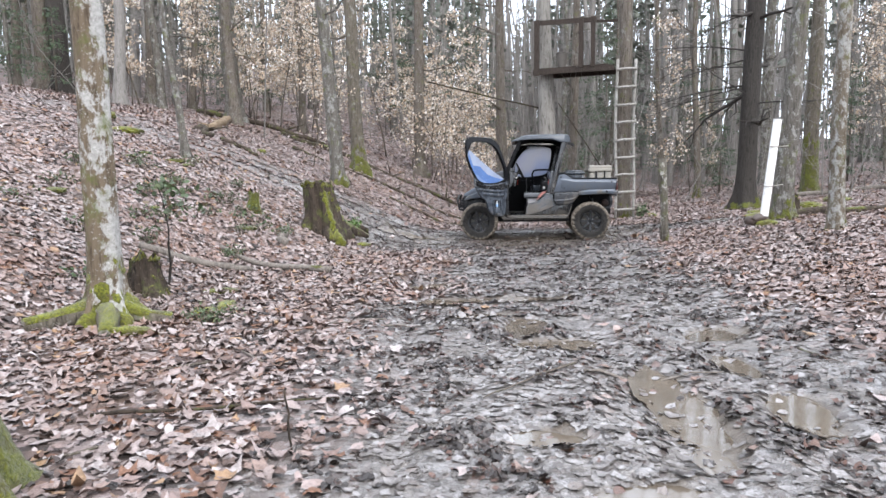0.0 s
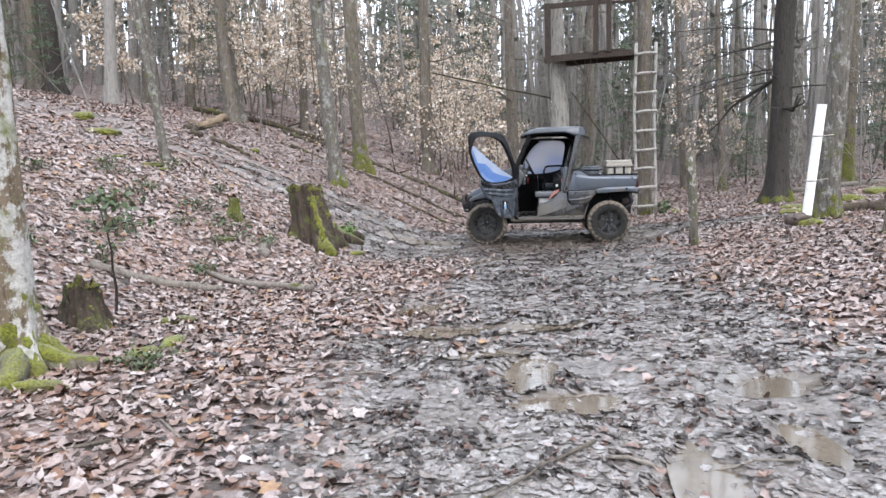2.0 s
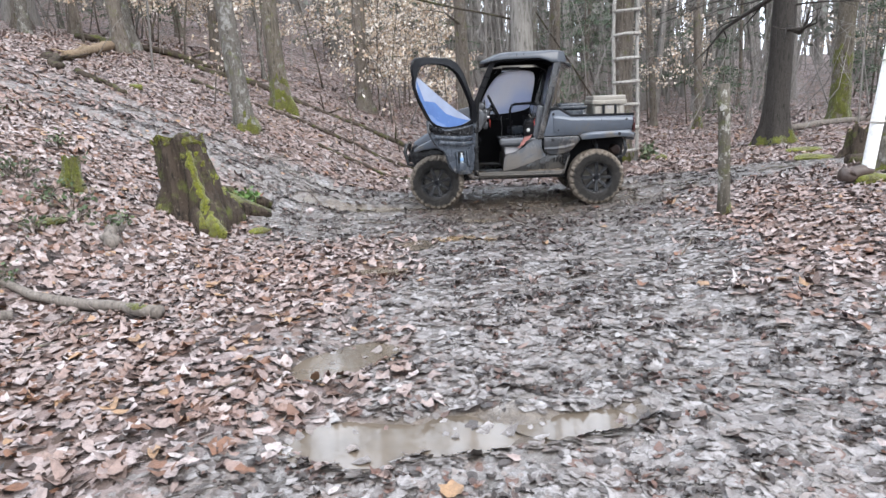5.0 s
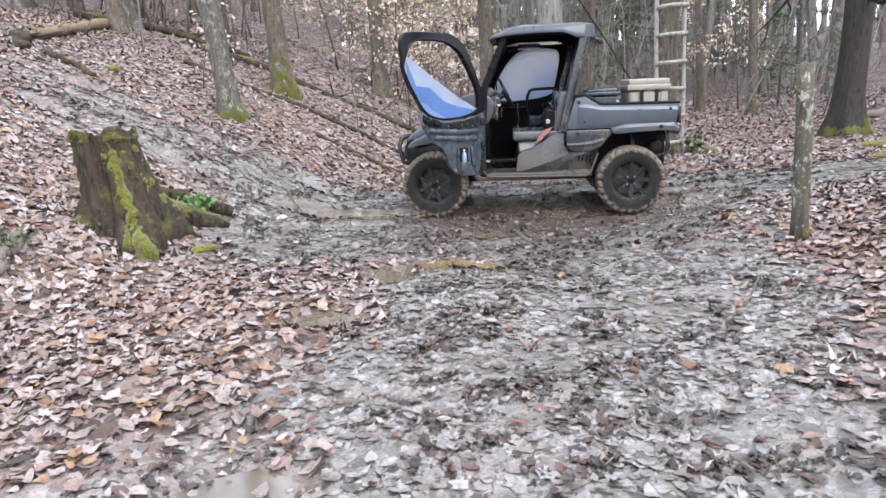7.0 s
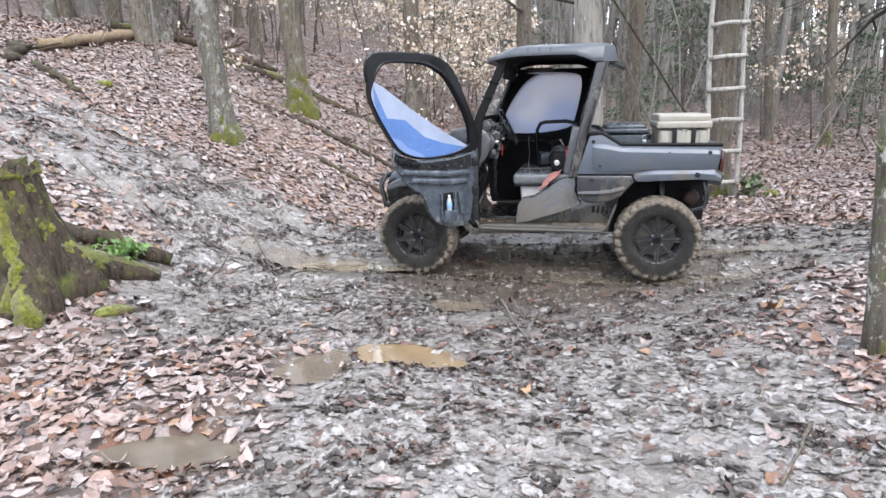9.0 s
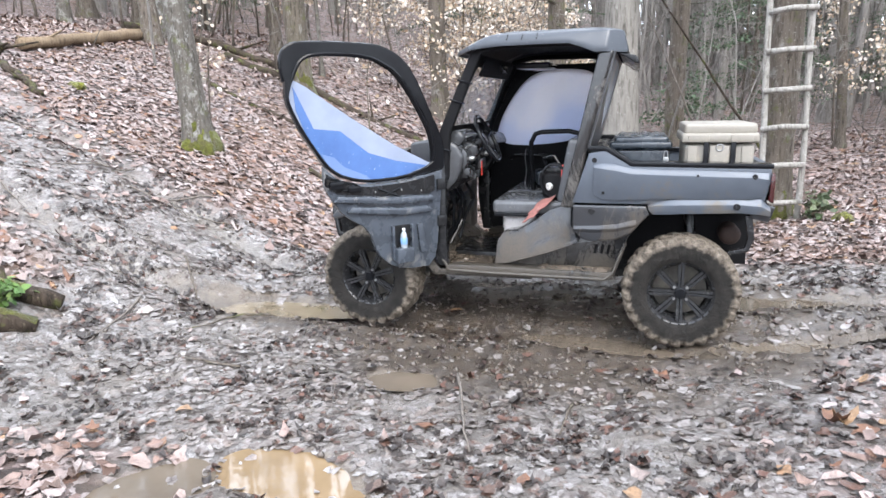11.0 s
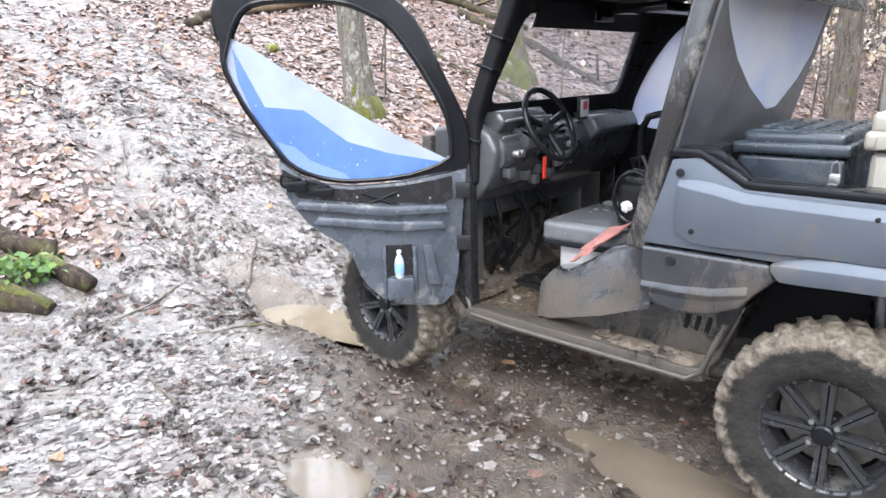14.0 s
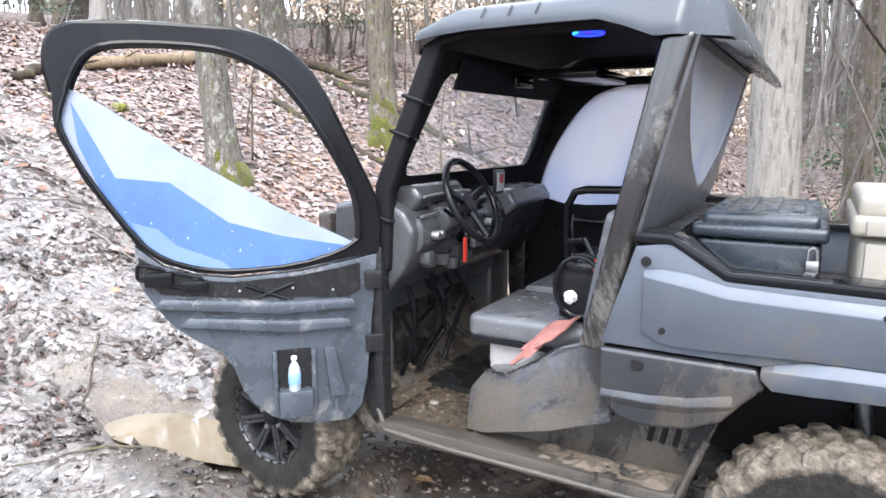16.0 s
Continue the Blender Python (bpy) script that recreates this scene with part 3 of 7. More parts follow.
def litter(name, label, material, rng, zones, keep, tilt=0.17, curl=0.45, lift=0.03, fold=0.3, crumple=0.06, kinds=(("maple", 0.26), ("oak", 0.36), ("beech", 0.38)), smooth=True):
    vs, ts, off = [], [], 0
    for x0, x1, y0, y1, per, smin, smax in zones:
        n = int((x1 - x0) * (y1 - y0) * per)
        x, y = rng.uniform(x0, x1, n), rng.uniform(y0, y1, n)
        ok = rng.uniform(0, 1, n) < keep(x, y)
        x, y = x[ok], y[ok]
        for kind, share in (kinds if smax < 0.07 else (("beech", 1.0),)):
            pick = rng.uniform(0, 1, len(x)) < share
            px, py = x[pick], y[pick]
            e = 0.08
            z0 = land(px, py)
            sx, sy = (land(px + e, py) - z0) / e, (land(px, py + e) - z0) / e
            size = smin + (smax - smin) * rng.uniform(0, 1, len(px)) ** 1.5
            v, t = leaf_heap(rng, px, py, np.maximum(z0, water_top(px, py) - 0.001) + rng.uniform(0.003, lift, len(px)), size, tilt, curl, kind, (sx, sy), fold, crumple)
            vs.append(v)
            ts.append(t + off)
            off += len(v)
    ob = triangles(name, np.concatenate(vs), np.concatenate(ts), material, smooth)
    return tagged(ob, label, "leaf litter", kind="stuff")


def dry_keep(x, y):
    m = mudness(x, y)
    return np.clip(1.0 - 0.985 * m, 0, 1) * (0.75 + 0.35 * vnoise(x, y, 0.9, 31, 2)) * (puddle_dip(x, y) < 0.03) * (1 - 0.9 * silty(x, y))


def wet_keep(x, y):
    m = mudness(x, y)
    rut = np.min([near_line(x, y, r) for r in RUTS[:2]], axis=0)
    k = np.clip(m * 1.3, 0, 1) * np.clip(0.55 + 0.95 * vnoise(x, y, 1.3, 41, 3), 0.12, 1)
    k = k * np.where((rut < 0.2) & (x < 0.3), 0.15, 1) * (1 - 0.88 * silty(x, y)) * np.where(x < -1, 1.7, 1)
    return k * np.where(puddle_dip(x, y) > 0.025, 0.1, 1)


def clump_keep(x, y):
    return np.clip((vnoise(x, y, 5.2, 51, 3) + 0.02) * 2.0, 0, 1) * (0.25 + 0.55 * mudness(x, y)) * (puddle_dip(x, y) < 0.02) * (1 - 0.7 * silty(x, y))


rng = np.random.default_rng(7)
litter("dry_leaf_litter", "dry tan, pink-brown and rust fallen leaves", M_DRY, rng,
       [(-5.0, 5.5, 0.5, 11, 700, 0.024, 0.064), (-6.5, -5.0, 2, 15, 480, 0.03, 0.068), (5.5, 7.5, 2, 15, 420, 0.03, 0.068), (-5.0, 5.5, 11, 15, 520, 0.028, 0.066), (-13, -6.5, 4, 20, 190, 0.04, 0.085), (-8, 8, 15, 19, 270, 0.035, 0.075), (-11, 11, 19, 27, 130, 0.045, 0.1), (7.5, 14, 2, 24, 80, 0.045, 0.1),
        (-13, 14, -9, 0.5, 90, 0.04, 0.1), (-13, -5, 0.5, 4, 130, 0.04, 0.09), (5.5, 14, 0.5, 2, 130, 0.04, 0.09)], dry_keep, 0.1, 0.5, 0.024, 0.2, 0.07)
litter("wet_leaf_litter", "wet grey-brown leaves trodden into the mud", M_WET, rng, [(-6.5, 7.5, 0.5, 15, 800, 0.016, 0.052), (-2.6, 3.2, 8.8, 11.9, 700, 0.012, 0.04), (-0.5, 4.0, 1.5, 5.5, 900, 0.008, 0.036), (0.2, 3.8, 4.6, 9.2, 1000, 0.02, 0.056), (-2, 4, -9, 0.5, 250, 0.03, 0.069)], wet_keep, 0.035, 0.2, 0.004, 0.05, 0.035, (("maple", 0.2), ("oak", 0.35), ("scrap", 0.45)))
litter("dark_leaf_litter", "dark soaked leaves curled up in small clumps", M_CLUMP, rng, [(-4.5, 5.0, 0.8, 13.5, 1900, 0.009, 0.034)], clump_keep, 0.16, 0.5, 0.014, 0.3, 0.15, (("oak", 0.4), ("maple", 0.3), ("scrap", 0.3)))


def clods(name, label, material, rng, n, x0, x1, y0, y1, keep, smin, smax):
    """Crumbs of churned mud, half sunk in the ground."""
    x, y = rng.uniform(x0, x1, n), rng.uniform(y0, y1, n)
    ok = rng.uniform(0, 1, n) < keep(x, y)
    x, y = x[ok], y[ok]
    n = len(x)
    r = smin + (smax - smin) * rng.uniform(0, 1, n) ** 2.5
    base = np.array([(1, 0, 0), (0, 1, 0), (-1, 0, 0), (0, -1, 0), (0, 0, 1), (0, 0, -1)], float)
    a = rng.uniform(0, 6.28, n)
    v = base[None] * rng.uniform(0.5, 1.3, (n, 6, 1)) * r[:, None, None] + rng.normal(0, 0.25, (n, 6, 3)) * r[:, None, None]
    v[:, :, 2] *= 0.7
    c, s = np.cos(a)[:, None], np.sin(a)[:, None]
    vx, vy = v[:, :, 0] * c - v[:, :, 1] * s, v[:, :, 0] * s + v[:, :, 1] * c
    z = land(x, y) + r * 0.15
    v = np.stack([vx + x[:, None], vy + y[:, None], v[:, :, 2] + z[:, None]], axis=-1)
    t = np.array([(0, 1, 4), (1, 2, 4), (2, 3, 4), (3, 0, 4), (1, 0, 5), (2, 1, 5), (3, 2, 5), (0, 3, 5)])[None] + np.arange(n)[:, None, None] * 6
    return tagged(triangles(name, v.reshape(-1, 3), t.reshape(-1, 3), material), label, "mud", kind="stuff")


clods("mud_crumbs", "wet brown crumbs of churned mud on the trail", M_CLOD, rng, 14000, -2.6, 4.2, 8.8, 13.2, lambda x, y: (0.25 + 0.75 * silty(x, y)) * mudness(x, y) * (puddle_dip(x, y) < 0.03), 0.004, 0.026)


# ---- trees ----
def trunk_data(rng, R, height, lean, bend, flare, sides=18, rings=26, lumps=0.06, roots=5):
    """A tapered, slightly crooked trunk with a root flare; also its centre line."""
    s = np.linspace(0, 1, rings) ** 1.9
    z = -0.25 + s * (height + 0.25)
    th = np.arange(sides) * 2 * np.pi / sides
    ph = rng.uniform(0, 6.28, 6)
    centre = np.stack([lean[0] * np.maximum(z, 0) + bend * np.sin(z * 0.55 + ph[0]) * np.clip(z / 2, 0, 1),
                       lean[1] * np.maximum(z, 0) + bend * np.sin(z * 0.48 + ph[1]) * np.clip(z / 2, 0, 1), z], axis=-1)
    taper = R * (1 - 0.72 * np.clip(z, 0, None) / height)
    zz, tt = np.meshgrid(np.maximum(z, 0), th, indexing="ij")
    r = taper[:, None] * (1 + lumps * np.sin(2 * tt + ph[2] + zz * 0.8) + lumps * 0.7 * np.sin(3 * tt + ph[3] - zz * 1.7) + lumps * 0.5 * np.sin(5 * tt + zz * 5 + ph[4]))
    lobe = (0.5 + 0.5 * np.cos(roots * tt + ph[5])) ** 1.6
    r = r + R * flare * np.exp(-zz / (0.9 * R + 0.05)) * (0.25 + 0.9 * lobe)
    verts = np.stack([centre[:, None, 0] + r * np.cos(tt), centre[:, None, 1] + r * np.sin(tt), np.repeat(z[:, None], sides, 1)], axis=-1)
    return verts, centre, taper, r


def ring_faces(rings, sides):
    f = []
    for i in range(rings - 1):
        for k in range(sides):
            a, b = i * sides + k, i * sides + (k + 1) % sides
            f.append((a, b, b + sides, a + sides))
    f.append(tuple(range((rings - 1) * sides, rings * sides)))
    return f


def limbs(rng, centre, taper, first, count, reach, droop=0.25, twigs=4, thick=0.3, heap=None):
    """Bare limbs with twigs, from the height first upwards."""
    heap = heap or Heap()
    z = centre[:, 2]
    top = z[-1]
    for i in range(count):
        h = first + (top - first) * ((i + rng.uniform(0, 1)) / count) ** 0.9
        c = np.array([np.interp(h, z, centre[:, k]) for k in range(3)])
        r = float(np.interp(h, z, taper)) * thick * rng.uniform(0.6, 1.1)
        a = rng.uniform(0, 6.28)
        length = reach * rng.uniform(0.5, 1.1) * (1 - 0.45 * (h - first) / max(top - first, 1))
        rise = rng.uniform(0.0, 0.7) - droop
        pts, p, d = [c], c.copy(), np.array([math.cos(a), math.sin(a), rise])
        for k in range(5):
            d = d + rng.normal(0, 0.16, 3) + np.array([0, 0, 0.06 - droop * 0.1])
            d /= np.linalg.norm(d)
            p = p + d * length / 5
            pts.append(p.copy())
        heap.tube(pts, [max(0.004, r * (1 - k / 5.6)) for k in range(6)], 5, caps=False)
        for j in range(twigs):
            k = rng.integers(1, 5)
            q = np.array(pts[k])
            dd = d + rng.normal(0, 0.7, 3)
            dd /= np.linalg.norm(dd)
            tl = length * rng.uniform(0.2, 0.45)
            mid = q + dd * tl * 0.5 + rng.normal(0, 0.04, 3)
            heap.tube([q, mid, q + dd * tl + rng.normal(0, 0.08, 3)], [max(0.003, r * 0.35), max(0.0025, r * 0.22), 0.002], 4, caps=False)
    return heap


def moss_shell(rng, verts, top, cover, thick=0.022):
    """Moss that wraps the foot of a trunk: the same rings, a finger proud, sunk below the bark where it ends."""
    verts = verts[verts[:, 0, 2] < top + 0.5]
    for _ in range(2):
        near = np.roll(verts, -1, axis=1)
        verts = np.stack([verts, (verts + near) / 2], axis=2).reshape(verts.shape[0], -1, 3)
        up = np.empty((verts.shape[0] * 2 - 1, verts.shape[1], 3))
        up[::2], up[1::2] = verts, (verts[:-1] + verts[1:]) / 2
        verts = up
    rings, sides = verts.shape[:2]
    out = verts - verts.mean(axis=1, keepdims=True)
    out[:, :, 2] = 0
    out /= np.linalg.norm(out, axis=2, keepdims=True) + 1e-6
    x, y, z = verts[:, :, 0], verts[:, :, 1], verts[:, :, 2]
    m = cover - 0.25 - np.maximum(z, 0) / top + 1.1 * vnoise(x + z * 0.7 + 40, y + z * 1.3, 5.0, 77, 2) + 0.9 * vnoise(x - z + 7, y * 1.1 + z * 0.9, 21, 78, 3)
    v = verts + out * (thick * np.clip(m * 1.6, -0.9, 1.0) + rng.uniform(-0.003, 0.003, m.shape))[:, :, None]
    return v.reshape(-1, 3).tolist(), ring_faces(rings, sides)[:-1]


def tree(name, label, x, y, R, height, lean=(0, 0), bark=None, moss=0.0, cover=0.5, flare=0.9, bend=0.05, first=4.0, count=16, reach=2.2,
         droop=0.2, seed=1, sides=18, rings=26, twigs=4, roots=5, moss_mat=None, category="tree", group=""):
    rng = np.random.default_rng(seed)
    z0 = land_at(x, y)
    top = thing(name, pose(x, y, z0), label, category, group)
    verts, centre, taper, _ = trunk_data(rng, R, height, lean, bend, flare, sides, rings, roots=roots)
    link_mesh("trunk", verts.reshape(-1, 3).tolist(), ring_faces(rings, sides), bark, top)
    if moss:
        v, f = moss_shell(rng, verts, moss, cover)
        link_mesh("moss", v, f, moss_mat or M_MOSS_DULL, top, "olive green moss on the roots")
    if count:
        tagged(limbs(rng, centre, taper, first, count, reach, droop, twigs).ob("crown", bark, top), kind="stuff")
    return top


def root(label, points, r0, r1, seed, bark, moss=None):
    """A surface root that snakes out from a trunk."""
    rng = np.random.default_rng(seed)
    x0, y0 = points[0]
    top = thing("root", pose(x0, y0, land_at(x0, y0)), label, "tree root", label.split(" of ")[0] + "s")
    pts = []
    for k, (x, y) in enumerate(points):
        s = k / (len(points) - 1)
        pts.append((x - x0, y - y0, land_at(x, y) - land_at(x0, y0) + (r0 + (r1 - r0) * s) * (0.9 - 0.8 * s)))
    heap = Heap()
    heap.tube(pts, [r0 + (r1 - r0) * k / (len(points) - 1) for k in range(len(points))], 14, wobble=0.1, rng=rng)
    heap.ob("wood", bark, top)
    heap = Heap()
    heap.tube([(a, b, c + 0.025) for a, b, c in pts], [(r0 + (r1 - r0) * k / (len(points) - 1)) * 0.86 for k in range(len(points))], 14, wobble=0.16, rng=rng)
    heap.ob("moss", moss or M_MOSS, top, "bright moss along the top")


for k, line in enumerate(([(-2.3, 4.42), (-2.2, 4.28), (-2.14, 4.15), (-2.08, 4.0)], [(-2.27, 4.5), (-2.12, 4.52), (-1.98, 4.5), (-1.82, 4.55)], [(-2.42, 4.42), (-2.5, 4.27), (-2.58, 4.12), (-2.68, 3.96)])):
    root("mossy surface root of the lichen-patched maple", line, 0.1, 0.055, 60 + k, M_BARK_MOSSY)

root("mossy buttress root of the rotten stump", [(-1.72, 10.15), (-1.62, 10.32), (-1.52, 10.46), (-1.4, 10.58), (-1.3, 10.66)], 0.15, 0.05, 66, M_DEAD, M_MOSS_DULL)
root("mossy buttress root of the rotten stump", [(-1.74, 9.75), (-1.69, 9.62), (-1.64, 9.5)], 0.13, 0.06, 67, M_DEAD)

# trunks close to the trail
tree("tree", "leaning lichen-patched maple with mossy spreading roots", -2.335, 4.5, 0.128, 13, (-0.008, -0.01), M_BARK_MAPLE, 0.42, 0.72, 1.6, 0.012, 4.5, 14, seed=3, sides=28, rings=34, roots=5, moss_mat=M_MOSS)
tree("tree", "grey hillside trunk with a mossy foot above the ruts", -2.66, 14.6, 0.15, 15, (-0.085, 0.0), M_BARK_GREY, 0.28, 0.75, 0.7, 0.05, 3.4, 14, seed=4)
tree("tree", "grey trunk with green moss up its root flare", -2.8, 17.9, 0.2, 16, (-0.05, 0.0), M_BARK_MOSSY, 0.75, 0.8, 0.9, 0.05, 3.2, 14, seed=5)
tree("tree", "thin pale trunk leaning over the hillside leaves", -4.62, 11.0, 0.072, 9, (-0.095, 0.0), M_BARK_GREY, 0, first=4, count=8, reach=1.2, seed=6, sides=12)
tree("tree", "thick grey trunk on the hill crest", -7.5, 21.0, 0.26, 18, (-0.04, 0), M_BARK_GREY, 0, seed=7, first=5)
tree("tree", "brown trunk among brush on the hill crest", -11.35, 23.0, 0.2, 17, (0.03, 0), M_BARK_BROWN, 0, seed=8)
tree("tree", "slim dark trunk on the hill crest", -14.2, 20.0, 0.12, 15, (0.02, 0), M_BARK_BROWN, 0, seed=9)
tree("tree", "brown trunk on the hill crest beside young hemlocks", -13.6, 20.4, 0.24, 18, (-0.01, 0), M_BARK_BROWN, 0, seed=10)
tree("tree", "dark furrowed trunk on the hill crest beside young hemlocks", -12.9, 20.3, 0.27, 18, (-0.03, 0), M_BARK_DARK, 0, seed=11)
tree("tree", "broad pale trunk that carries one end of a tree stand", 2.35, 16.5, 0.225, 19, (-0.03, 0.0), M_BARK_PALE, 0, flare=0.35, bend=0.01, first=6, seed=12)
tree("tree", "brown trunk with a pole ladder and mossy foot", 4.06, 15.75, 0.175, 18, (0.0, 0.0), M_BARK_BROWN, 0.4, 0.55, 0.3, 0.01, 6.0, 14, seed=13)
tree("spruce_tree", "dark straight spruce with dead side branches and mossy roots", 7.1, 16.2, 0.235, 20, (0.02, 0.0), M_BARK_DARK, 0.26, 0.75, 1.0, 0.01, 1.9, 34, 2.6, 0.45, seed=14, sides=22, twigs=6)
tree("tree", "grey trunk with a white feeder pipe strapped to it", 5.52, 10.35, 0.145, 16, (0.05, 0.0), M_BARK_GREY, 0.3, 0.95, 0.6, 0.02, 4.5, 12, seed=15, sides=22)
tree("tree", "tall mossy dark trunk on the low rise", 9.93, 19.0, 0.2, 19, (0.004, 0.0), M_BARK_MOSSY, 1.6, 0.9, 0.6, 0.02, 4.0, 14, seed=16, moss_mat=M_MOSS_DULL)
tree("tree", "slender lichen-speckled birch with a mossy foot", 5.36, 8.35, 0.098, 12, (-0.005, 0.0), M_BARK_LICHEN, 0.22, 0.6, 0.5, 0.02, 3.4, 10, 1.4, seed=17)
tree("tree", "thin straight trunk with a mossy foot", 7.6, 21.6, 0.11, 15, (-0.03, 0), M_BARK_BROWN, 0.4, 0.8, 0.5, 0.06, 3, 16, 1.6, seed=18, sides=12)
tree("tree", "thin leaning trunk in the woods", 6.95, 23.4, 0.10, 14, (-0.05, 0), M_BARK_BROWN, 0, seed=19, sides=12, first=3)
tree("tree", "dark slim trunk behind the tree stand", 1.2, 20.0, 0.17, 17, (0.0, 0), M_BARK_BROWN, 0, seed=20, first=3)
tree("tree", "dark trunk among beech saplings", -1.5, 22.0, 0.19, 17, (-0.01, 0), M_BARK_BROWN, 0, seed=21, first=3)
tree("tree", "grey trunk seen past the spruce", 10.7, 24.0, 0.22, 17, (0.0, 0), M_BARK_GREY, 0, seed=22, first=3)
tree("tree", "slim dark trunk beside the ladder tree", 3.1, 17.6, 0.13, 15, (0.0, 0), M_BARK_BROWN, 0, seed=23, first=3)
tree("tree", "grey trunk on the low rise", 12.6, 17.0, 0.2, 16, (0.02, 0), M_BARK_GREY, 0.4, 0.6, seed=24, first=3)
tree("tree", "grey trunk on the low rise", 8.8, 12.0, 0.16, 15, (0.03, 0), M_BARK_GREY, 0.3, 0.6, seed=25, first=3.4)
rng = np.random.default_rng(83)
spruce = [o for o in scene.objects if o.name == "spruce_tree"][0]
for k in range(15):
    h, a, l = rng.uniform(1.5, 6.2), math.pi + rng.normal(0, 0.6) if k < 10 else rng.uniform(0, 6.28), rng.uniform(1.3, 3.0)
    d, p, line = np.array([math.cos(a), math.sin(a) * 0.7, rng.uniform(-0.15, 0.25)]), np.array([0.02 * h, 0, h]), []
    heap = Heap()
    for q in range(7):
        line.append(p.copy())
        d = d + rng.normal(0, 0.07, 3) + np.array([0, 0, -0.05])
        p = p + d / np.linalg.norm(d) * l / 6
    heap.tube(line, [0.022 * (1 - q / 7.5) for q in range(7)], 6, caps=False)
    for q in range(7):
        b = line[rng.integers(1, 6)]
        heap.tube([b, b + d * 0.2 + rng.normal(0, 0.12, 3), b + d * 0.4 + rng.normal(0, 0.24, 3)], [0.007, 0.005, 0.002], 4, caps=False)
    heap.ob("dead_branch", M_BARK_DARK, spruce)
pick = random.Random(3)
for i in range(34):
    for _ in range(30):
        ang, dist = pick.uniform(-0.72, 0.72), pick.uniform(19, 34)
        x, y = 1 + dist * math.sin(ang), dist * math.cos(ang) - 0.5
        if not (4.5 < x < 10.5 and y < 27) and all(math.hypot(x - o.location.x, y - o.location.y) > 1.3 for o in scene.objects if o.get("category") == "tree"):
            break
    tree("tree", pick.choice(("bare grey forest trunk", "bare brown forest trunk")) + " standing in leaf litter", x, y, pick.choice((0.05, 0.06, 0.08, 0.1, 0.13, 0.17)), pick.uniform(10, 16), (pick.uniform(-0.05, 0.05), 0),
         pick.choice((M_BARK_GREY, M_BARK_BROWN, M_BARK_BROWN, M_BARK_HAZED)), 0, first=1.8, count=24, reach=1.9, seed=100 + i, sides=10, rings=16, bend=0.1, twigs=7, group="forest trees")


# ---- far woods, brush and saplings ----
def twig_mesh(name, material, label, category, rng, a, b, r0, sag):
    """Many thin bent twigs from a to b in one mesh."""
    n = len(a)
    d = b - a
    l = np.linalg.norm(d, axis=1, keepdims=True) + 1e-6
    side = np.cross(d / l, rng.normal(0, 1, (n, 3)))
    side /= np.linalg.norm(side, axis=1, keepdims=True) + 1e-6
    up = np.cross(d / l, side)
    mid = (a + b) / 2 + rng.normal(0, 1, (n, 3)) * l * sag
    v = np.zeros((n, 7, 3))
    for k in range(3):
        q = side * math.cos(2.094 * k) + up * math.sin(2.094 * k)
        v[:, k], v[:, 3 + k] = a + q * r0[:, None], mid + q * r0[:, None] * 0.65
    v[:, 6] = b
    t = []
    for k in range(3):
        e = (k + 1) % 3
        t += [(k, e, 3 + e), (k, 3 + e, 3 + k), (3 + k, 3 + e, 6)]
    t = np.array(t)[None] + np.arange(n)[:, None, None] * 7
    return tagged(triangles(name, v.reshape(-1, 3), t.reshape(-1, 3), material), label, category, kind="stuff")


rng = np.random.default_rng(21)
far = Heap()
ta, tb, tr = [], [], []
for i in range(1880):
    behind = 1500 < i <= 1750
    ang = rng.uniform(-1.15, 1.15) if not behind else rng.uniform(1.2, 5.1)
    d = 29 + 58 * rng.uniform(0, 1) ** 0.8 if not behind else rng.uniform(14, 45)
    if i > 1750:
        ang, d = rng.uniform(-0.14, 0.32), rng.uniform(27, 60)
    x, y = 1 + d * math.sin(ang), d * math.cos(ang)
    z = land_at(x, y)
    r, h = rng.choice([0.025, 0.03, 0.04, 0.05, 0.06, 0.08, 0.11, 0.15, 0.2]), rng.uniform(7, 17)
    lx, ly = rng.normal(0, 0.07, 2)
    bend = rng.normal(0, 0.5, 2)
    pts = np.array([(x + lx * t * h + bend[0] * math.sin(t * 3), y + ly * t * h + bend[1] * math.sin(t * 3), z - 0.3 + t * h) for t in (0, 0.15, 0.4, 0.7, 1)])
    far.tube(pts, [r * 1.25, r, r * 0.8, r * 0.55, 0.02], 6, caps=False)
    n = 15 if not behind else 9
    t = rng.uniform(0.06, 0.92, n)
    k = np.stack([np.interp(t, (0, 0.15, 0.4, 0.7, 1), pts[:, c]) for c in range(3)], axis=-1)
    a, l = rng.uniform(0, 6.28, n), rng.uniform(0.6, 2.8, n)
    ta.append(k)
    tb.append(k + np.stack([np.cos(a), np.sin(a), rng.uniform(-0.2, 0.9, n)], axis=-1) * l[:, None])
    tr.append(np.full(n, r * 0.14 + 0.006))
tagged(far.ob("far_woods", M_BARK_HAZED), "dense bare trunks of the far woods, haze in their grey", "woods", kind="stuff")
n = 1500
ang, d = rng.uniform(-1.0, 1.0, n), rng.uniform(17, 46, n)
x, y = 1 + d * np.sin(ang), d * np.cos(ang)
h = np.where(np.arange(n) % 4 > 0, rng.uniform(0.4, 2.4, n), rng.uniform(2.5, 7, n))
keep = ~((x > 4.4) & (x < 6.6) & (y < 22)) & ~((x < 2) & (d < 25) & (rng.uniform(0, 1, n) < 0.82))
x, y, h = x[keep], y[keep], h[keep]
n = len(x)
p = np.stack([x, y, land(x, y) - 0.05], axis=-1)
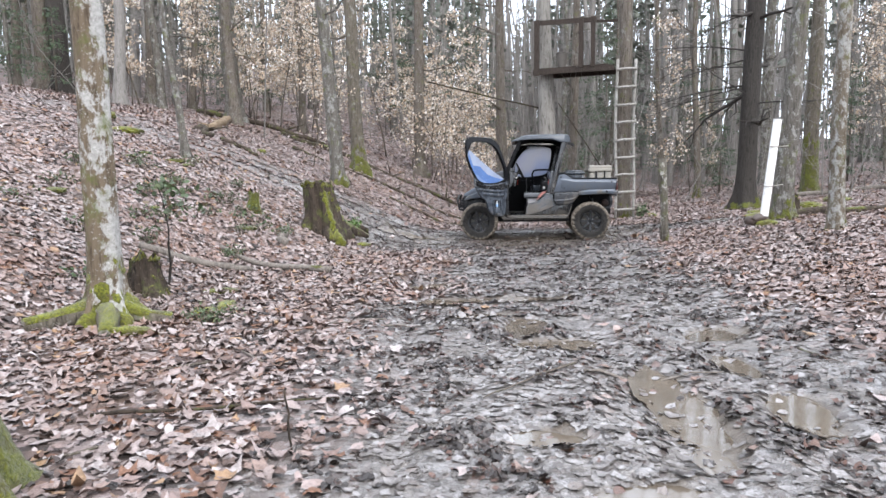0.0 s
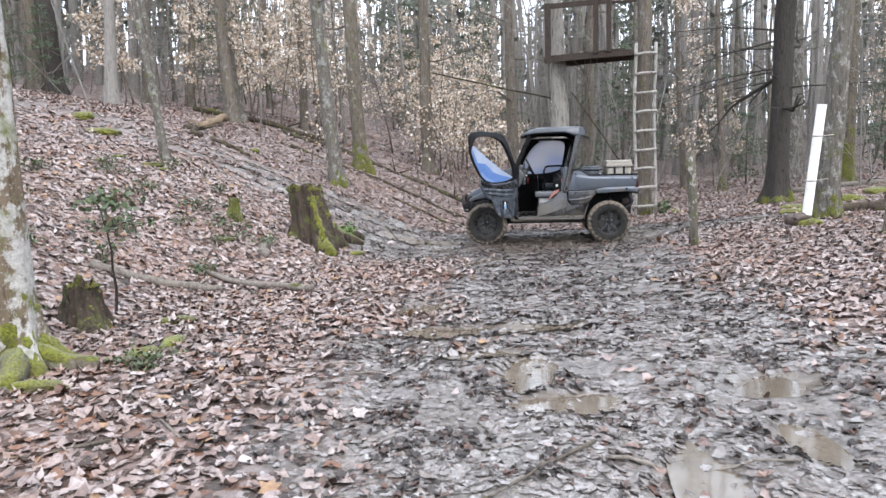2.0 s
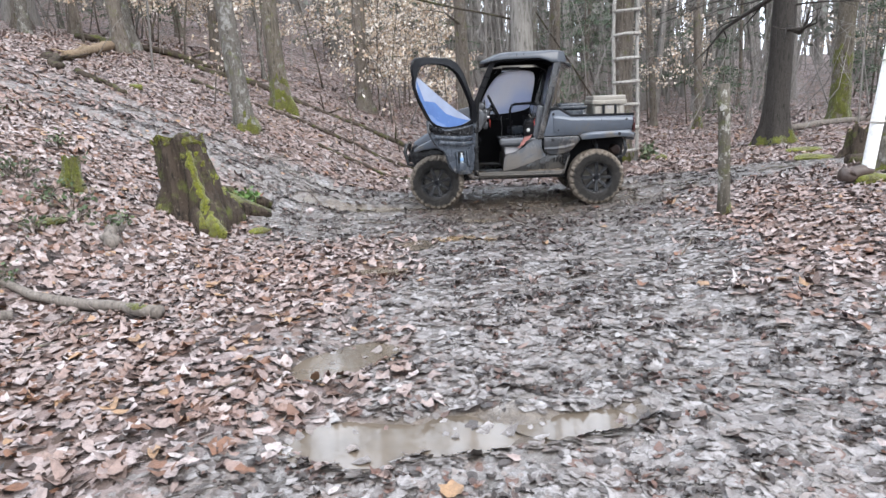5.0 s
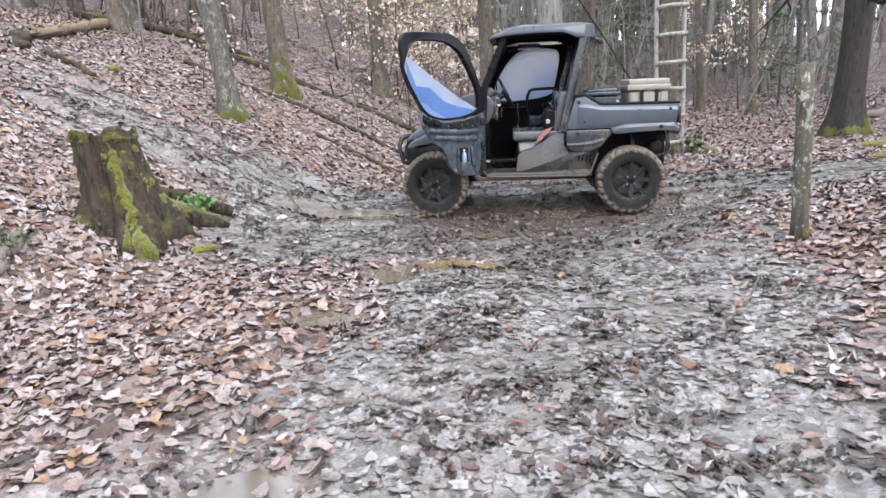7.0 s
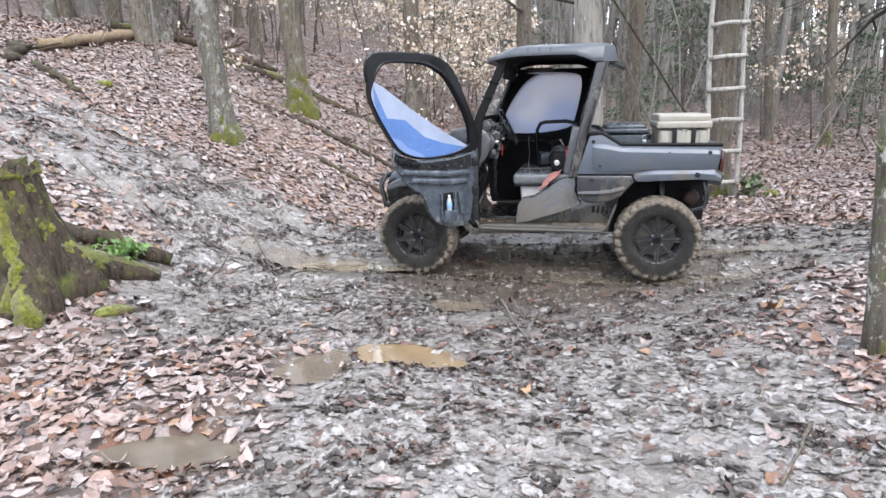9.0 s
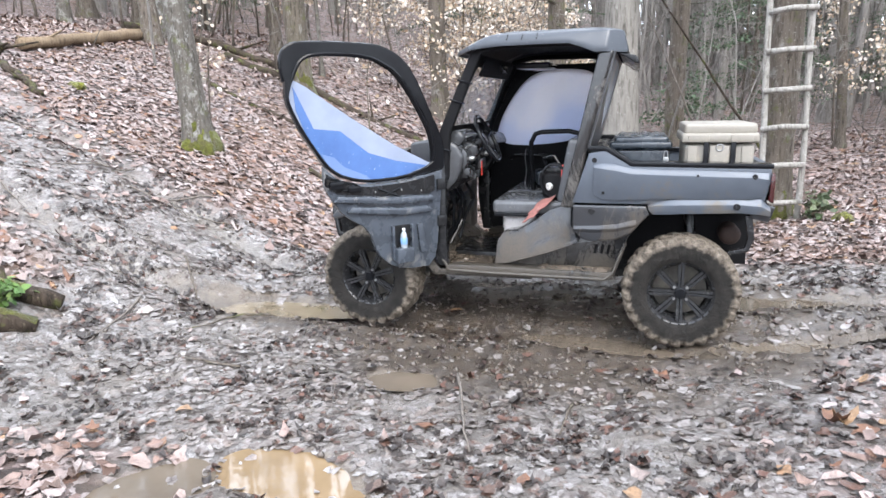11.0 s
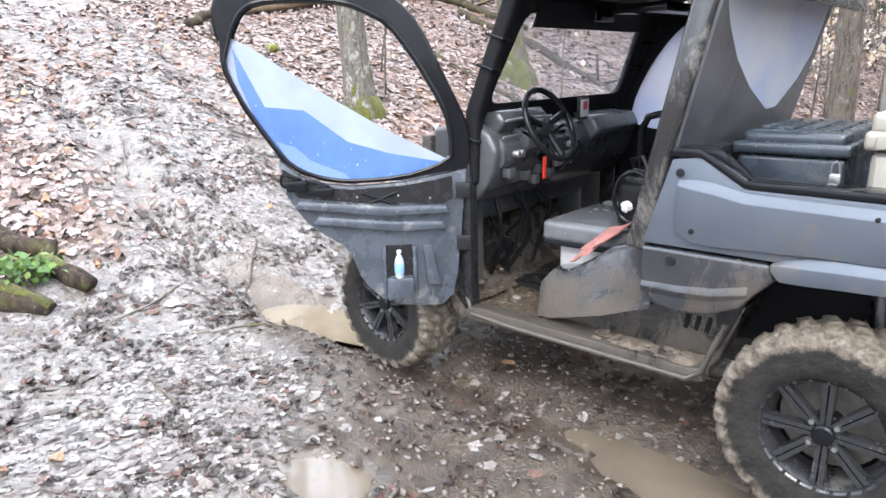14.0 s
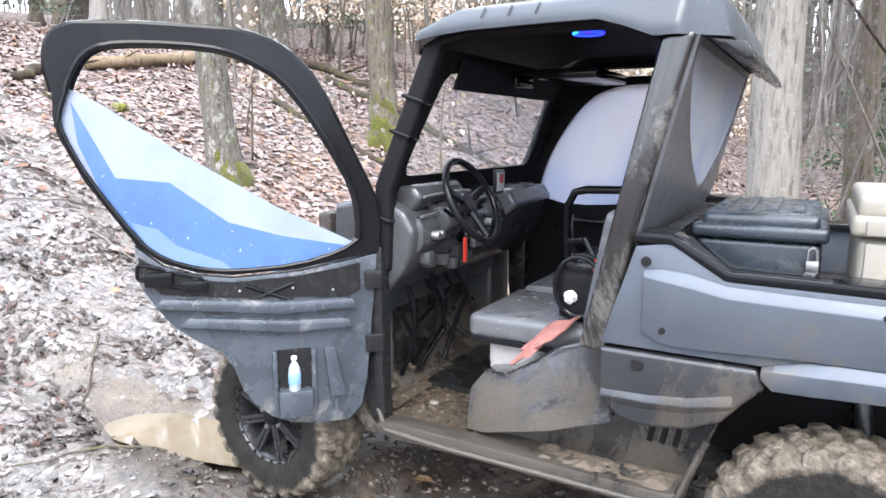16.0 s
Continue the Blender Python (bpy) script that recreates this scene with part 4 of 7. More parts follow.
e = p + np.stack([rng.normal(0, 0.5, n) * np.minimum(h, 3), rng.normal(0, 0.5, n) * np.minimum(h, 3), h], axis=-1)
ta.append(p)
tb.append(e)
tr.append(0.005 + h * 0.0035)
for j in range(9):
    k = p + (e - p) * rng.uniform(0.2, 0.95, (n, 1))
    ta.append(k)
    tb.append(k + rng.normal(0, 0.22, (n, 3)) * np.minimum(h, 4)[:, None] + np.array([0, 0, 0.1]) * h[:, None])
    tr.append(0.0035 + h * 0.0012)
twig_mesh("brush", M_BARK_HAZED, "thin bare twigs and saplings of the undergrowth", "brush", rng, np.concatenate(ta), np.concatenate(tb), np.concatenate(tr), 0.06)


def oval_leaves(rng, points, size, droop=0.6):
    p = np.array(points)
    n = len(p)
    v = np.zeros((n, 6, 3))
    d = rng.normal(0, 1, (n, 3))
    d[:, 2] -= droop
    d /= np.linalg.norm(d, axis=1)[:, None]
    w = np.cross(d, rng.normal(0, 1, (n, 3)))
    w /= np.linalg.norm(w, axis=1)[:, None]
    s = rng.uniform(0.7, 1.3, n)[:, None] * size
    nrm = np.cross(d, w)
    for i, (a, b, c) in enumerate(((0, 0, 0), (0.35, 0.32, 0.06), (0.75, 0.25, 0.04), (1.05, 0, -0.05), (0.75, -0.25, 0.04), (0.35, -0.32, 0.06))):
        v[:, i] = p + (d * a + w * b + nrm * c) * s
    t = np.array([(0, 1, 5), (1, 2, 5), (2, 4, 5), (2, 3, 4)])[None] + np.arange(n)[:, None, None] * 6
    return v.reshape(-1, 3), t.reshape(-1, 3)


def sapling(name, label, x, y, height, leaves, seed, leaf_mat, bark, size=0.07, spread_=1.0, r=0.02, group="", low=0.25):
    rng = np.random.default_rng(seed)
    top = thing(name, pose(x, y, land_at(x, y)), label, "sapling", group)
    heap, pts = Heap(), []
    line = [np.array([0, 0, -0.1])]
    d = np.array([rng.normal(0, 0.1), rng.normal(0, 0.1), 1.0])
    for k in range(7):
        d = d + rng.normal(0, 0.08, 3)
        d[2] = abs(d[2])
        d /= np.linalg.norm(d)
        line.append(line[-1] + d * height / 7)
    heap.tube(line, [r * (1 - 0.12 * k) for k in range(8)], 6)
    for j in range(int(8 + height * 4)):
        h = rng.uniform(low, 0.98) * 7
        k = int(h)
        c = line[k] + (line[k + 1] - line[k]) * (h - k)
        a = rng.uniform(0, 6.28)
        l = spread_ * rng.uniform(0.4, 1.0) * (1.15 - 0.6 * h / 7)
        e1 = c + np.array([math.cos(a), math.sin(a), rng.uniform(-0.05, 0.4)]) * l * 0.5
        e2 = e1 + np.array([math.cos(a + rng.normal(0, 0.4)), math.sin(a + rng.normal(0, 0.4)), rng.uniform(-0.2, 0.3)]) * l * 0.5
        heap.tube([c, e1, e2], [r * 0.32, r * 0.22, 0.002], 4, caps=False)
        for q in range(max(1, int(leaves / (8 + height * 4)))):
            s = rng.uniform(0.2, 1)
            base = c + (e1 - c) * s * 2 if s < 0.5 else e1 + (e2 - e1) * (s * 2 - 1)
            pts.append(base + rng.normal(0, 0.06, 3) * spread_)
    tagged(heap.ob("stem", bark, top), kind="stuff")
    v, t = oval_leaves(rng, pts, size)
    leaf = triangles("leaves", v, t, leaf_mat)
    leaf.parent = top
    return top


pick = random.Random(8)
for i in range(70):
    x, y = pick.uniform(-12, 1.8), pick.uniform(19.5, 31)
    if i > 60:
        x, y = pick.uniform(6, 15), pick.uniform(20, 30)
    sapling("beech_sapling", "young beech that keeps its pale tan leaves", x, y, pick.uniform(2.6, 6.5), pick.randint(320, 760), 300 + i, M_TAN, M_BARK_BROWN, 0.085, 1.25, pick.uniform(0.018, 0.035), "beech saplings")
for i, (x, y, h) in enumerate(((-2.95, 15.3, 2.2), (-1.05, 16.2, 3.4), (-3.6, 15.9, 2.5), (-0.3, 18, 3.2))):
    sapling("beech_sapling", "thin beech sapling with a few pale leaves", x, y, h, 70, 360 + i, M_TAN, M_BARK_BROWN, 0.075, 0.7, 0.014, "beech saplings")


def hemlock(x, y, height, seed):
    rng = np.random.default_rng(seed)
    top = thing("hemlock_sapling", pose(x, y, land_at(x, y)), "young dark green hemlock with drooping boughs", "conifer", "young hemlocks")
    heap, pts = Heap(), []
    heap.tube([(0, 0, -0.1), (0.02, 0, height * 0.5), (0, 0.02, height)], [0.035, 0.022, 0.004], 6)
    for j in range(int(height * 13)):
        h = rng.uniform(0.12, 0.98) * height
        a, l = rng.uniform(0, 6.28), (1.02 - h / height) * height * 0.36 + 0.1
        p = np.array([0, 0, h])
        e = p + np.array([math.cos(a) * l, math.sin(a) * l, -0.14 * l + rng.normal(0, 0.05)])
        heap.tube([p, e], [0.008, 0.002], 4, caps=False)
        for q in range(int(14 + l * 36)):
            s = rng.uniform(0.15, 1)
            pts.append(p + (e - p) * s + np.array([rng.normal(0, 0.09), rng.normal(0, 0.09), rng.normal(0, 0.02)]))
    tagged(heap.ob("stem", M_BARK_BROWN, top), kind="stuff")
    v, t = oval_leaves(rng, pts, 0.055, 0.3)
    triangles("needles", v, t, M_NEEDLE).parent = top


for i, (x, y, h) in enumerate(((-13.4, 18.6, 3.2), (-12.2, 18.9, 2.6), (-14.6, 19.3, 3.4), (3.3, 19.6, 2.6), (8.6, 22.5, 2.6), (-8.8, 24.5, 6.5), (5.2, 25, 7), (12.5, 22, 4), (0.2, 29, 8), (9.8, 28, 8), (-3.6, 30, 8))):
    hemlock(x, y, h, 400 + i)


rng = np.random.default_rng(91)
heap, pts = Heap(), []
for i in range(68):
    ang, d = (rng.uniform(-0.95, 0.95) if i < 58 else rng.uniform(-0.1, 0.3)), rng.uniform(33, 60)
    x, y, h = 1 + d * math.sin(ang), d * math.cos(ang), rng.uniform(10, 19)
    z = land_at(x, y)
    heap.tube([(x, y, z - 0.3), (x, y, z + h * 0.5), (x, y, z + h)], [0.18, 0.12, 0.02], 6, caps=False)
    for j in range(int(h * 5)):
        q = rng.uniform(0.14, 1)
        a, l = rng.uniform(0, 6.28), (1.06 - q) * h * 0.24 + 0.3
        s = rng.uniform(0.2, 1, 8)
        pts.append(np.stack([x + np.cos(a) * l * s + rng.normal(0, 0.25, 8), y + np.sin(a) * l * s + rng.normal(0, 0.25, 8), z + q * h - 0.2 * l * s + rng.normal(0, 0.1, 8)], axis=-1))
tagged(heap.ob("far_conifer_trunks", M_BARK_HAZED), "trunks of far conifers, haze painted into their bark", "woods", kind="stuff")
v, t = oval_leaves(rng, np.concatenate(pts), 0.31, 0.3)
tagged(triangles("far_conifers", v, t, M_HAZED_NEEDLE), "boughs of far conifers, haze painted into their grey-green", "woods", kind="stuff")


# ---- fallen logs, sticks, stumps ----
def log(name, label, a, b, r0, r1, mat, seed, sag=0.0, moss=0.0, stubs=0, lift=0.0, group="", on_land=True):
    """A fallen log between two places on the ground, following its lie."""
    rng = np.random.default_rng(seed)
    n = 10
    pts = []
    for k in range(n):
        s = k / (n - 1)
        x, y = a[0] + (b[0] - a[0]) * s, a[1] + (b[1] - a[1]) * s
        if len(a) > 2:
            z = a[2] + (b[2] - a[2]) * s
        else:
            z = land_at(x, y) + (r0 + (r1 - r0) * s) * 0.7 + lift
        w = r0 * (0.5 if math.hypot(b[0] - a[0], b[1] - a[1]) < 2 else 0.9)
        pts.append(np.array([x + rng.normal(0, w) * (0 < k < n - 1), y + rng.normal(0, w) * (0 < k < n - 1), z]))
    origin = pts[0].copy()
    top = thing(name, pose(*origin), label, "log" if r0 > 0.03 else "stick", group)
    pts = [p - origin for p in pts]
    heap = Heap()
    heap.tube(pts, [(r0 + (r1 - r0) * k / (n - 1)) * rng.uniform(0.9, 1.1) for k in range(n)], 12, wobble=0.06, rng=rng)
    for j in range(stubs):
        k = rng.integers(1, n - 1)
        d = rng.normal(0, 1, 3)
        d[2] = abs(d[2])
        heap.tube([pts[k], pts[k] + d / np.linalg.norm(d) * r0 * rng.uniform(2, 7)], [r0 * 0.35, r0 * 0.12], 6)
    heap.ob("wood", mat, top)
    if moss:
        m = Heap()
        i0 = int(rng.integers(0, 3))
        run = pts[i0:i0 + max(3, int(moss * n))]
        m.tube([p + np.array([0, 0, r0 * 0.25]) for p in run], [r0 * (0.95 if 0 < k < len(run) - 1 else 0.5) for k in range(len(run))], 10, wobble=0.12, rng=rng)
        m.ob("moss", M_MOSS_DULL, top, "green moss along the top")
    return top


log("fallen_branch", "broken fallen branch with mossy bark on the leaves", (-1.15, 7.3), (-2.75, 7.85), 0.042, 0.028, M_GREYWOOD, 1, moss=0.3, stubs=2, lift=0.02)
log("fallen_branch", "pale barkless branch lying on the leaves", (-2.15, 7.3), (-3.3, 6.8), 0.04, 0.048, M_GREYWOOD, 2, stubs=1)
log("fallen_log", "short rotting log end among leaves beside the ruts", (-1.35, 10.93), (-2.3, 10.6), 0.06, 0.075, M_DEAD, 3, moss=0.4)
log("fallen_log", "short grey log end beside the stump", (-2.2, 8.72), (-2.3, 9.25), 0.055, 0.06, M_GREYWOOD, 4, stubs=1)
log("fallen_log", "bare tan log with a forked end on the hill", (-6.1, 15.6), (-7.3, 20.0), 0.085, 0.11, M_TANWOOD, 5, moss=0.0, stubs=3, lift=0.05)
log("fallen_log", "crooked dead limb on the hillside leaves", (-6.2, 15.3), (-5.6, 14.3), 0.09, 0.06, M_DEAD, 6, stubs=3)
log("fallen_log", "dark dead limb on the hillside leaves", (-5.4, 14.6), (-4.4, 14.1), 0.06, 0.04, M_DEAD, 7, stubs=1)
log("fallen_log", "long dark windfall trunk across the hillside", (-4.6, 17.6), (0.6, 16.2), 0.05, 0.03, M_DEAD, 8, stubs=6)
log("fallen_log", "long dark windfall trunk across the hillside", (-5.8, 20.5), (1.0, 18.4), 0.08, 0.05, M_DEAD, 9, moss=0.2, stubs=7)
log("fallen_log", "rotten windfall trunk low on the hill", (-1.6, 15.4), (0.9, 14.6), 0.036, 0.022, M_DEAD, 10, stubs=4)
log("fallen_log", "dark windfall trunk in the brush", (-9.0, 21.5), (-4.5, 20.9), 0.1, 0.07, M_DEAD, 11, moss=0.3, stubs=4)
log("fallen_log", "grey log lying on the low rise", (6.3, 10.6), (8.6, 10.9), 0.06, 0.045, M_DEAD, 12, moss=0.4)
log("fallen_log", "dark curved root of a fallen trunk on the rise", (5.8, 11.5), (7.0, 11.7), 0.07, 0.09, M_DEAD, 13)
log("fallen_log", "fallen trunk behind the spruce", (8.2, 18.2), (12.5, 18.8), 0.08, 0.06, M_GREYWOOD, 14, stubs=3)
log("leaning_pole", "long bare dead pole leaning behind the tree stand", (4.3, 17.2, 0.6), (2.6, 16.85, 3.0), 0.017, 0.013, M_DEAD, 15, group="leaning poles")
log("leaning_pole", "short bare dead pole leaning behind the tree stand", (3.7, 17.4, 0.3), (2.62, 16.85, 2.55), 0.015, 0.012, M_GREYWOOD, 16, group="leaning poles")
log("leaning_pole", "arched dead limb propped against the pale trunk", (-0.9, 18.2, 3.8), (2.2, 16.75, 2.85), 0.02, 0.02, M_DEAD, 17, group="leaning poles")
log("fallen_branch", "long thin crooked stick on the leaves beside the trail", (-1.18, 2.37), (0.0, 2.72), 0.011, 0.006, M_DEAD, 48, lift=0.02)
log("stem", "thin upright dead stem beside the trail", (-0.06, 2.06, -0.05), (-0.1, 2.1, 0.26), 0.006, 0.004, M_DEAD, 49)
pick = random.Random(5)
for i in range(64):
    x, y, a, l = pick.uniform(-4.5, 5), pick.uniform(1.6, 14), pick.uniform(0, 6.28), pick.uniform(0.2, 0.9)
    if (abs(x - 1.7) < 1.6 and y > 10.8) or (abs(x - 1.2) < 0.9 and i % 2):
        continue
    log("stick", "thin dead stick on the ground", (x, y), (x + l * math.cos(a), y + l * math.sin(a)), 0.009, 0.004, M_BARK_BROWN if i % 3 else M_GREYWOOD, 50 + i, lift=0.012, group="sticks")


def stump(name, label, x, y, r_top, r_base, height, lean, seed, hollow=0.35, jag=0.12, streak=None, mat=None, roots=5):
    """A broken stump with a ragged rim, buttress roots and a rotten heart."""
    rng = np.random.default_rng(seed)
    top = thing(name, pose(x, y, land_at(x, y) - 0.02), label, "stump")
    sides, rings = 40, 16
    th = np.arange(sides) * 2 * np.pi / sides
    ph = rng.uniform(0, 6.28, 5)
    rim = height * (1 + jag * np.sin(2 * th + ph[0]) + jag * 0.8 * np.sin(5 * th + ph[1]) + jag * 0.7 * rng.uniform(-1, 1, sides))
    V = np.zeros((rings, sides, 3))
    for i in range(rings):
        s = i / (rings - 1)
        z = -0.15 + s * (rim + 0.15)
        zn = np.clip(z / height, 0, 1)
        r = r_top + (r_base - r_top) * (1 - zn) ** 1.6
        lobe = (0.5 + 0.5 * np.cos(roots * th + ph[2])) ** 1.5
        r = r + r_base * 0.75 * lobe * np.exp(-np.maximum(z, 0) / (0.28 * height))
        r = r * (1.08 - 0.22 * np.abs(np.sin(4.5 * th + ph[3] + 0.5 * zn)) ** 0.5 + 0.05 * np.sin(7 * th + ph[3] + zn) + 0.06 * np.sin(13 * th + ph[4] - zn) + 0.045 * rng.uniform(-1, 1, sides))
        V[i, :, 0], V[i, :, 1], V[i, :, 2] = lean[0] * zn + r * np.cos(th), lean[1] * zn + r * np.sin(th), z
    heap = Heap()
    heap.add(V.reshape(-1, 3).tolist(), ring_faces(rings, sides)[:-1])
    inner = []
    for k, (sh, dz) in enumerate(((1.0, 0), (0.78, -0.05), (0.6, -hollow * height), (0.3, -hollow * height * 1.1))):
        c = V[-1].mean(axis=0)
        ring = c + (V[-1] - c) * np.array([sh, sh, 1])
        ring[:, 2] = V[-1][:, 2] * (1 if k < 2 else 0) + (height if k >= 2 else 0) + dz
        inner.append(ring)
    W = np.array(inner)
    f = ring_faces(4, sides)
    heap.add(W.reshape(-1, 3).tolist(), [tuple(reversed(q)) for q in f])
    heap.ob("wood", mat or M_DEAD, top)
    fine = V
    for _ in range(2):
        fine = np.stack([fine, (fine + np.roll(fine, -1, axis=1)) / 2], axis=2).reshape(fine.shape[0], -1, 3)
        up = np.empty((fine.shape[0] * 2 - 1, fine.shape[1], 3))
        up[::2], up[1::2] = fine, (fine[:-1] + fine[1:]) / 2
        fine = up
    q = np.arange(fine.shape[1]) * 2 * np.pi / fine.shape[1]
    px, py, pz = fine[:, :, 0], fine[:, :, 1], fine[:, :, 2]
    nv = vnoise(px * 2 + x * 3, py * 2 + pz * 1.5, 2.2, seed, 3) + 0.95 * vnoise(px - pz * 0.6, py + pz * 0.5, 19, seed + 3, 3)
    m = 0.9 * nv - 0.52 + 0.75 * (pz / height > 0.93)
    if streak is not None:
        da = np.abs((q - streak + math.pi) % (2 * math.pi) - math.pi)[None, :]
        m = np.maximum(m, 0.75 - da / 0.2 + 0.7 * nv - 0.9 * np.maximum(0, pz / height - 0.35))
    out = np.stack([np.cos(q), np.sin(q), np.full(len(q), 0.1)], axis=-1)
    shell = fine + out[None] * (0.026 * np.clip(m * 2.0, -0.7, 1.0))[:, :, None]
    link_mesh("moss", shell.reshape(-1, 3).tolist(), ring_faces(*fine.shape[:2])[:-1], M_MOSS, top, "yellow-green moss streak and cap")
    return top


stump("stump", "tall rotten stump with a bright moss streak on the slope", -1.83, 9.95, 0.25, 0.33, 0.84, (-0.14, 0.0), 5, jag=0.035, streak=-0.95, roots=4)
stump("stump", "low mossy stump behind the maple roots", -2.55, 5.55, 0.13, 0.19, 0.36, (-0.02, 0), 6, roots=3)
stump("stump", "moss-covered stub beside the trail", -1.2, 1.62, 0.11, 0.18, 0.6, (-0.09, 0.0), 8, streak=-0.5, jag=0.05, mat=M_MOSS_DULL)
stump("stump", "small rotten stub under a cap of moss", -2.9, 9.55, 0.08, 0.11, 0.3, (0.03, 0.0), 12, jag=0.05, roots=3, mat=M_MOSS_DULL)
stump("stump", "small dark stump on the low rise", 6.75, 12.9, 0.16, 0.2, 0.42, (0.0, 0), 9)


def moss_lump(x, y, rx, ry, h, seed, mat=None):
    rng = np.random.default_rng(seed)
    top = thing("moss_cushion", pose(x, y, land_at(x, y), rz=rng.uniform(0, 180)), "cushion of bright green moss on the forest floor", "moss", "moss cushions")
    bm = bmesh.new()
    bmesh.ops.create_icosphere(bm, subdivisions=3, radius=1)
    for v in bm.verts:
        n = float(vnoise(np.array([v.co.x * 1.4 + seed]), np.array([v.co.y * 1.4 + v.co.z]), 2.0, seed, 3)[0])
        k = 1 + 0.28 * n
        v.co = Vector((v.co.x * rx * k, v.co.y * ry * k, v.co.z * h * k))
    part("cushion", bm, mat or M_MOSS, top)


for i, (x, y, a, b, h) in enumerate(((-1.62, 5.2, 0.16, 0.08, 0.06), (-1.7, 4.9, 0.12, 0.09, 0.05), (-1.95, 4.1, 0.22, 0.07, 0.07), (5.1, 9.9, 0.18, 0.12, 0.1),
                                     (6.3, 13.2, 0.3, 0.2, 0.08), (8.2, 15.2, 0.4, 0.25, 0.1), (7.4, 12.4, 0.35, 0.2, 0.08), (9.2, 16.0, 0.4, 0.3, 0.12), (6.9, 14.6, 0.3, 0.2, 0.07),
                                     (-4.6, 14.9, 0.14, 0.1, 0.08), (-6.0, 11.5, 0.3, 0.2, 0.1), (-1.25, 10.0, 0.14, 0.07, 0.05), (-6.9, 12.4, 0.3, 0.15, 0.1), (4.7, 15.4, 0.1, 0.1, 0.1))):
    moss_lump(x, y, a, b, h, i + 1)


def plant(name, label, x, y, spread_, height, leaves, size, seed, mat):
    rng = np.random.default_rng(seed)
    top = thing(name, pose(x, y, land_at(x, y)), label, "plant")
    heap, pts = Heap(), []
    for j in range(9):
        a, l = rng.uniform(0, 6.28), spread_ * rng.uniform(0.4, 1)
        e = np.array([math.cos(a) * l, math.sin(a) * l, height * rng.uniform(0.5, 1)])
        heap.tube([(0, 0, -0.03), e * np.array([0.4, 0.4, 0.7]), e], [0.007, 0.005, 0.002], 4, caps=False)
        for q in range(leaves // 9):
            s = rng.uniform(0.35, 1)
            pts.append(e * np.array([s, s, 0.4 + 0.6 * s]) + rng.normal(0, 0.045, 3))
    tagged(heap.ob("stem", M_BARK_BROWN, top), kind="stuff")
    v, t = oval_leaves(rng, pts, size, 0.2)
    triangles("leaves", v, t, mat).parent = top


plant("fern", "low green fern among leaves", -1.5, 4.62, 0.24, 0.1, 300, 0.032, 1, M_GREEN)
plant("fern", "low green fern among leaves", -2.55, 7.75, 0.2, 0.12, 220, 0.03, 2, M_GREEN)
plant("laurel_shrub", "low evergreen shrub with tangled twigs", -2.7, 9.15, 0.38, 0.17, 63, 0.05, 3, M_GREEN)
plant("laurel_shrub", "low evergreen shrub with tangled twigs", -3.35, 9.4, 0.3, 0.17, 63, 0.05, 4, M_GREEN)
plant("laurel_shrub", "low evergreen shrub on the hillside", -4.35, 10.6, 0.4, 0.17, 63, 0.05, 5, M_GREEN)
plant("laurel_shrub", "low evergreen shrub on the hillside", -4.8, 9.6, 0.4, 0.17, 63, 0.05, 6, M_GREEN)
for k, (x, y, w) in enumerate(((-2.57, 8.95, 0.32), (-2.3, 9.1, 0.24), (-2.95, 9.2, 0.34), (-3.1, 9.9, 0.3), (-3.45, 10.35, 0.34), (-2.75, 8.6, 0.26), (-3.3, 8.7, 0.3))):
    plant("laurel_shrub", "dull evergreen shrub with brown leaves tangled in twigs", x, y, w * 0.8, 0.13, 63, 0.042, 20 + k, M_GREEN)
pick = random.Random(17)
for k in range(16):
    x, y = pick.uniform(-5.6, -2.8), pick.uniform(5.2, 9.6)
    plant("laurel_shrub", "low tangle of twigs with dull green and brown leaves", x, y, pick.uniform(0.2, 0.38), pick.uniform(0.1, 0.2), pick.choice((36, 54, 72)), 0.042, 40 + k, M_GREEN)
for k in range(9):
    x, y = pick.uniform(-5.2, -1.9), pick.uniform(4.6, 10.5)
    moss_lump(x, y, pick.uniform(0.08, 0.2), pick.uniform(0.05, 0.1), pick.uniform(0.025, 0.05), 30 + k, M_MOSS_DULL)
plant("fern", "bright green fern beside a log end", -1.62, 10.6, 0.26, 0.16, 200, 0.06, 8, M_FERN)
plant("fern", "low green fern at the ladder tree", 4.45, 15.4, 0.2, 0.3, 100, 0.08, 7, M_GREEN)
sapling("laurel_sapling", "crooked sapling with dull green and brown leaves", -2.55, 5.95, 1.25, 150, 77, M_GREEN, M_BARK_DARK, 0.065, 0.75, 0.016, low=0.72)


# ---- dead snag, feeder pipe, tree stand ----
rngs = np.random.default_rng(31)
zs = land_at(3.47, 9.55)
top = thing("snag", pose(3.47, 9.55, zs), "short broken-off dead trunk with pale peeled bark", "tree trunk")
heap = Heap()
heap.tube([(0, 0, -0.15), (-0.005, 0, 0.2), (-0.02, 0, 0.6), (-0.04, 0, 0.95), (-0.06, 0, 1.24)], [0.07, 0.058, 0.055, 0.055, 0.056], 16, wobble=0.07, rng=rngs)
heap.tube([(-0.05, 0, 1.0), (-0.16, -0.08, 1.1)], [0.012, 0.005], 6)
heap.ob("wood", M_BARK_SNAG, top)
v, f = moss_shell(rngs, np.array(tube_data([(0, 0, -0.1), (0, 0, 0.05), (-0.005, 0, 0.2), (-0.01, 0, 0.35)], [0.068, 0.066, 0.06, 0.057], 16)[0]).reshape(4, 16, 3), 0.2, 0.7, 0.012)
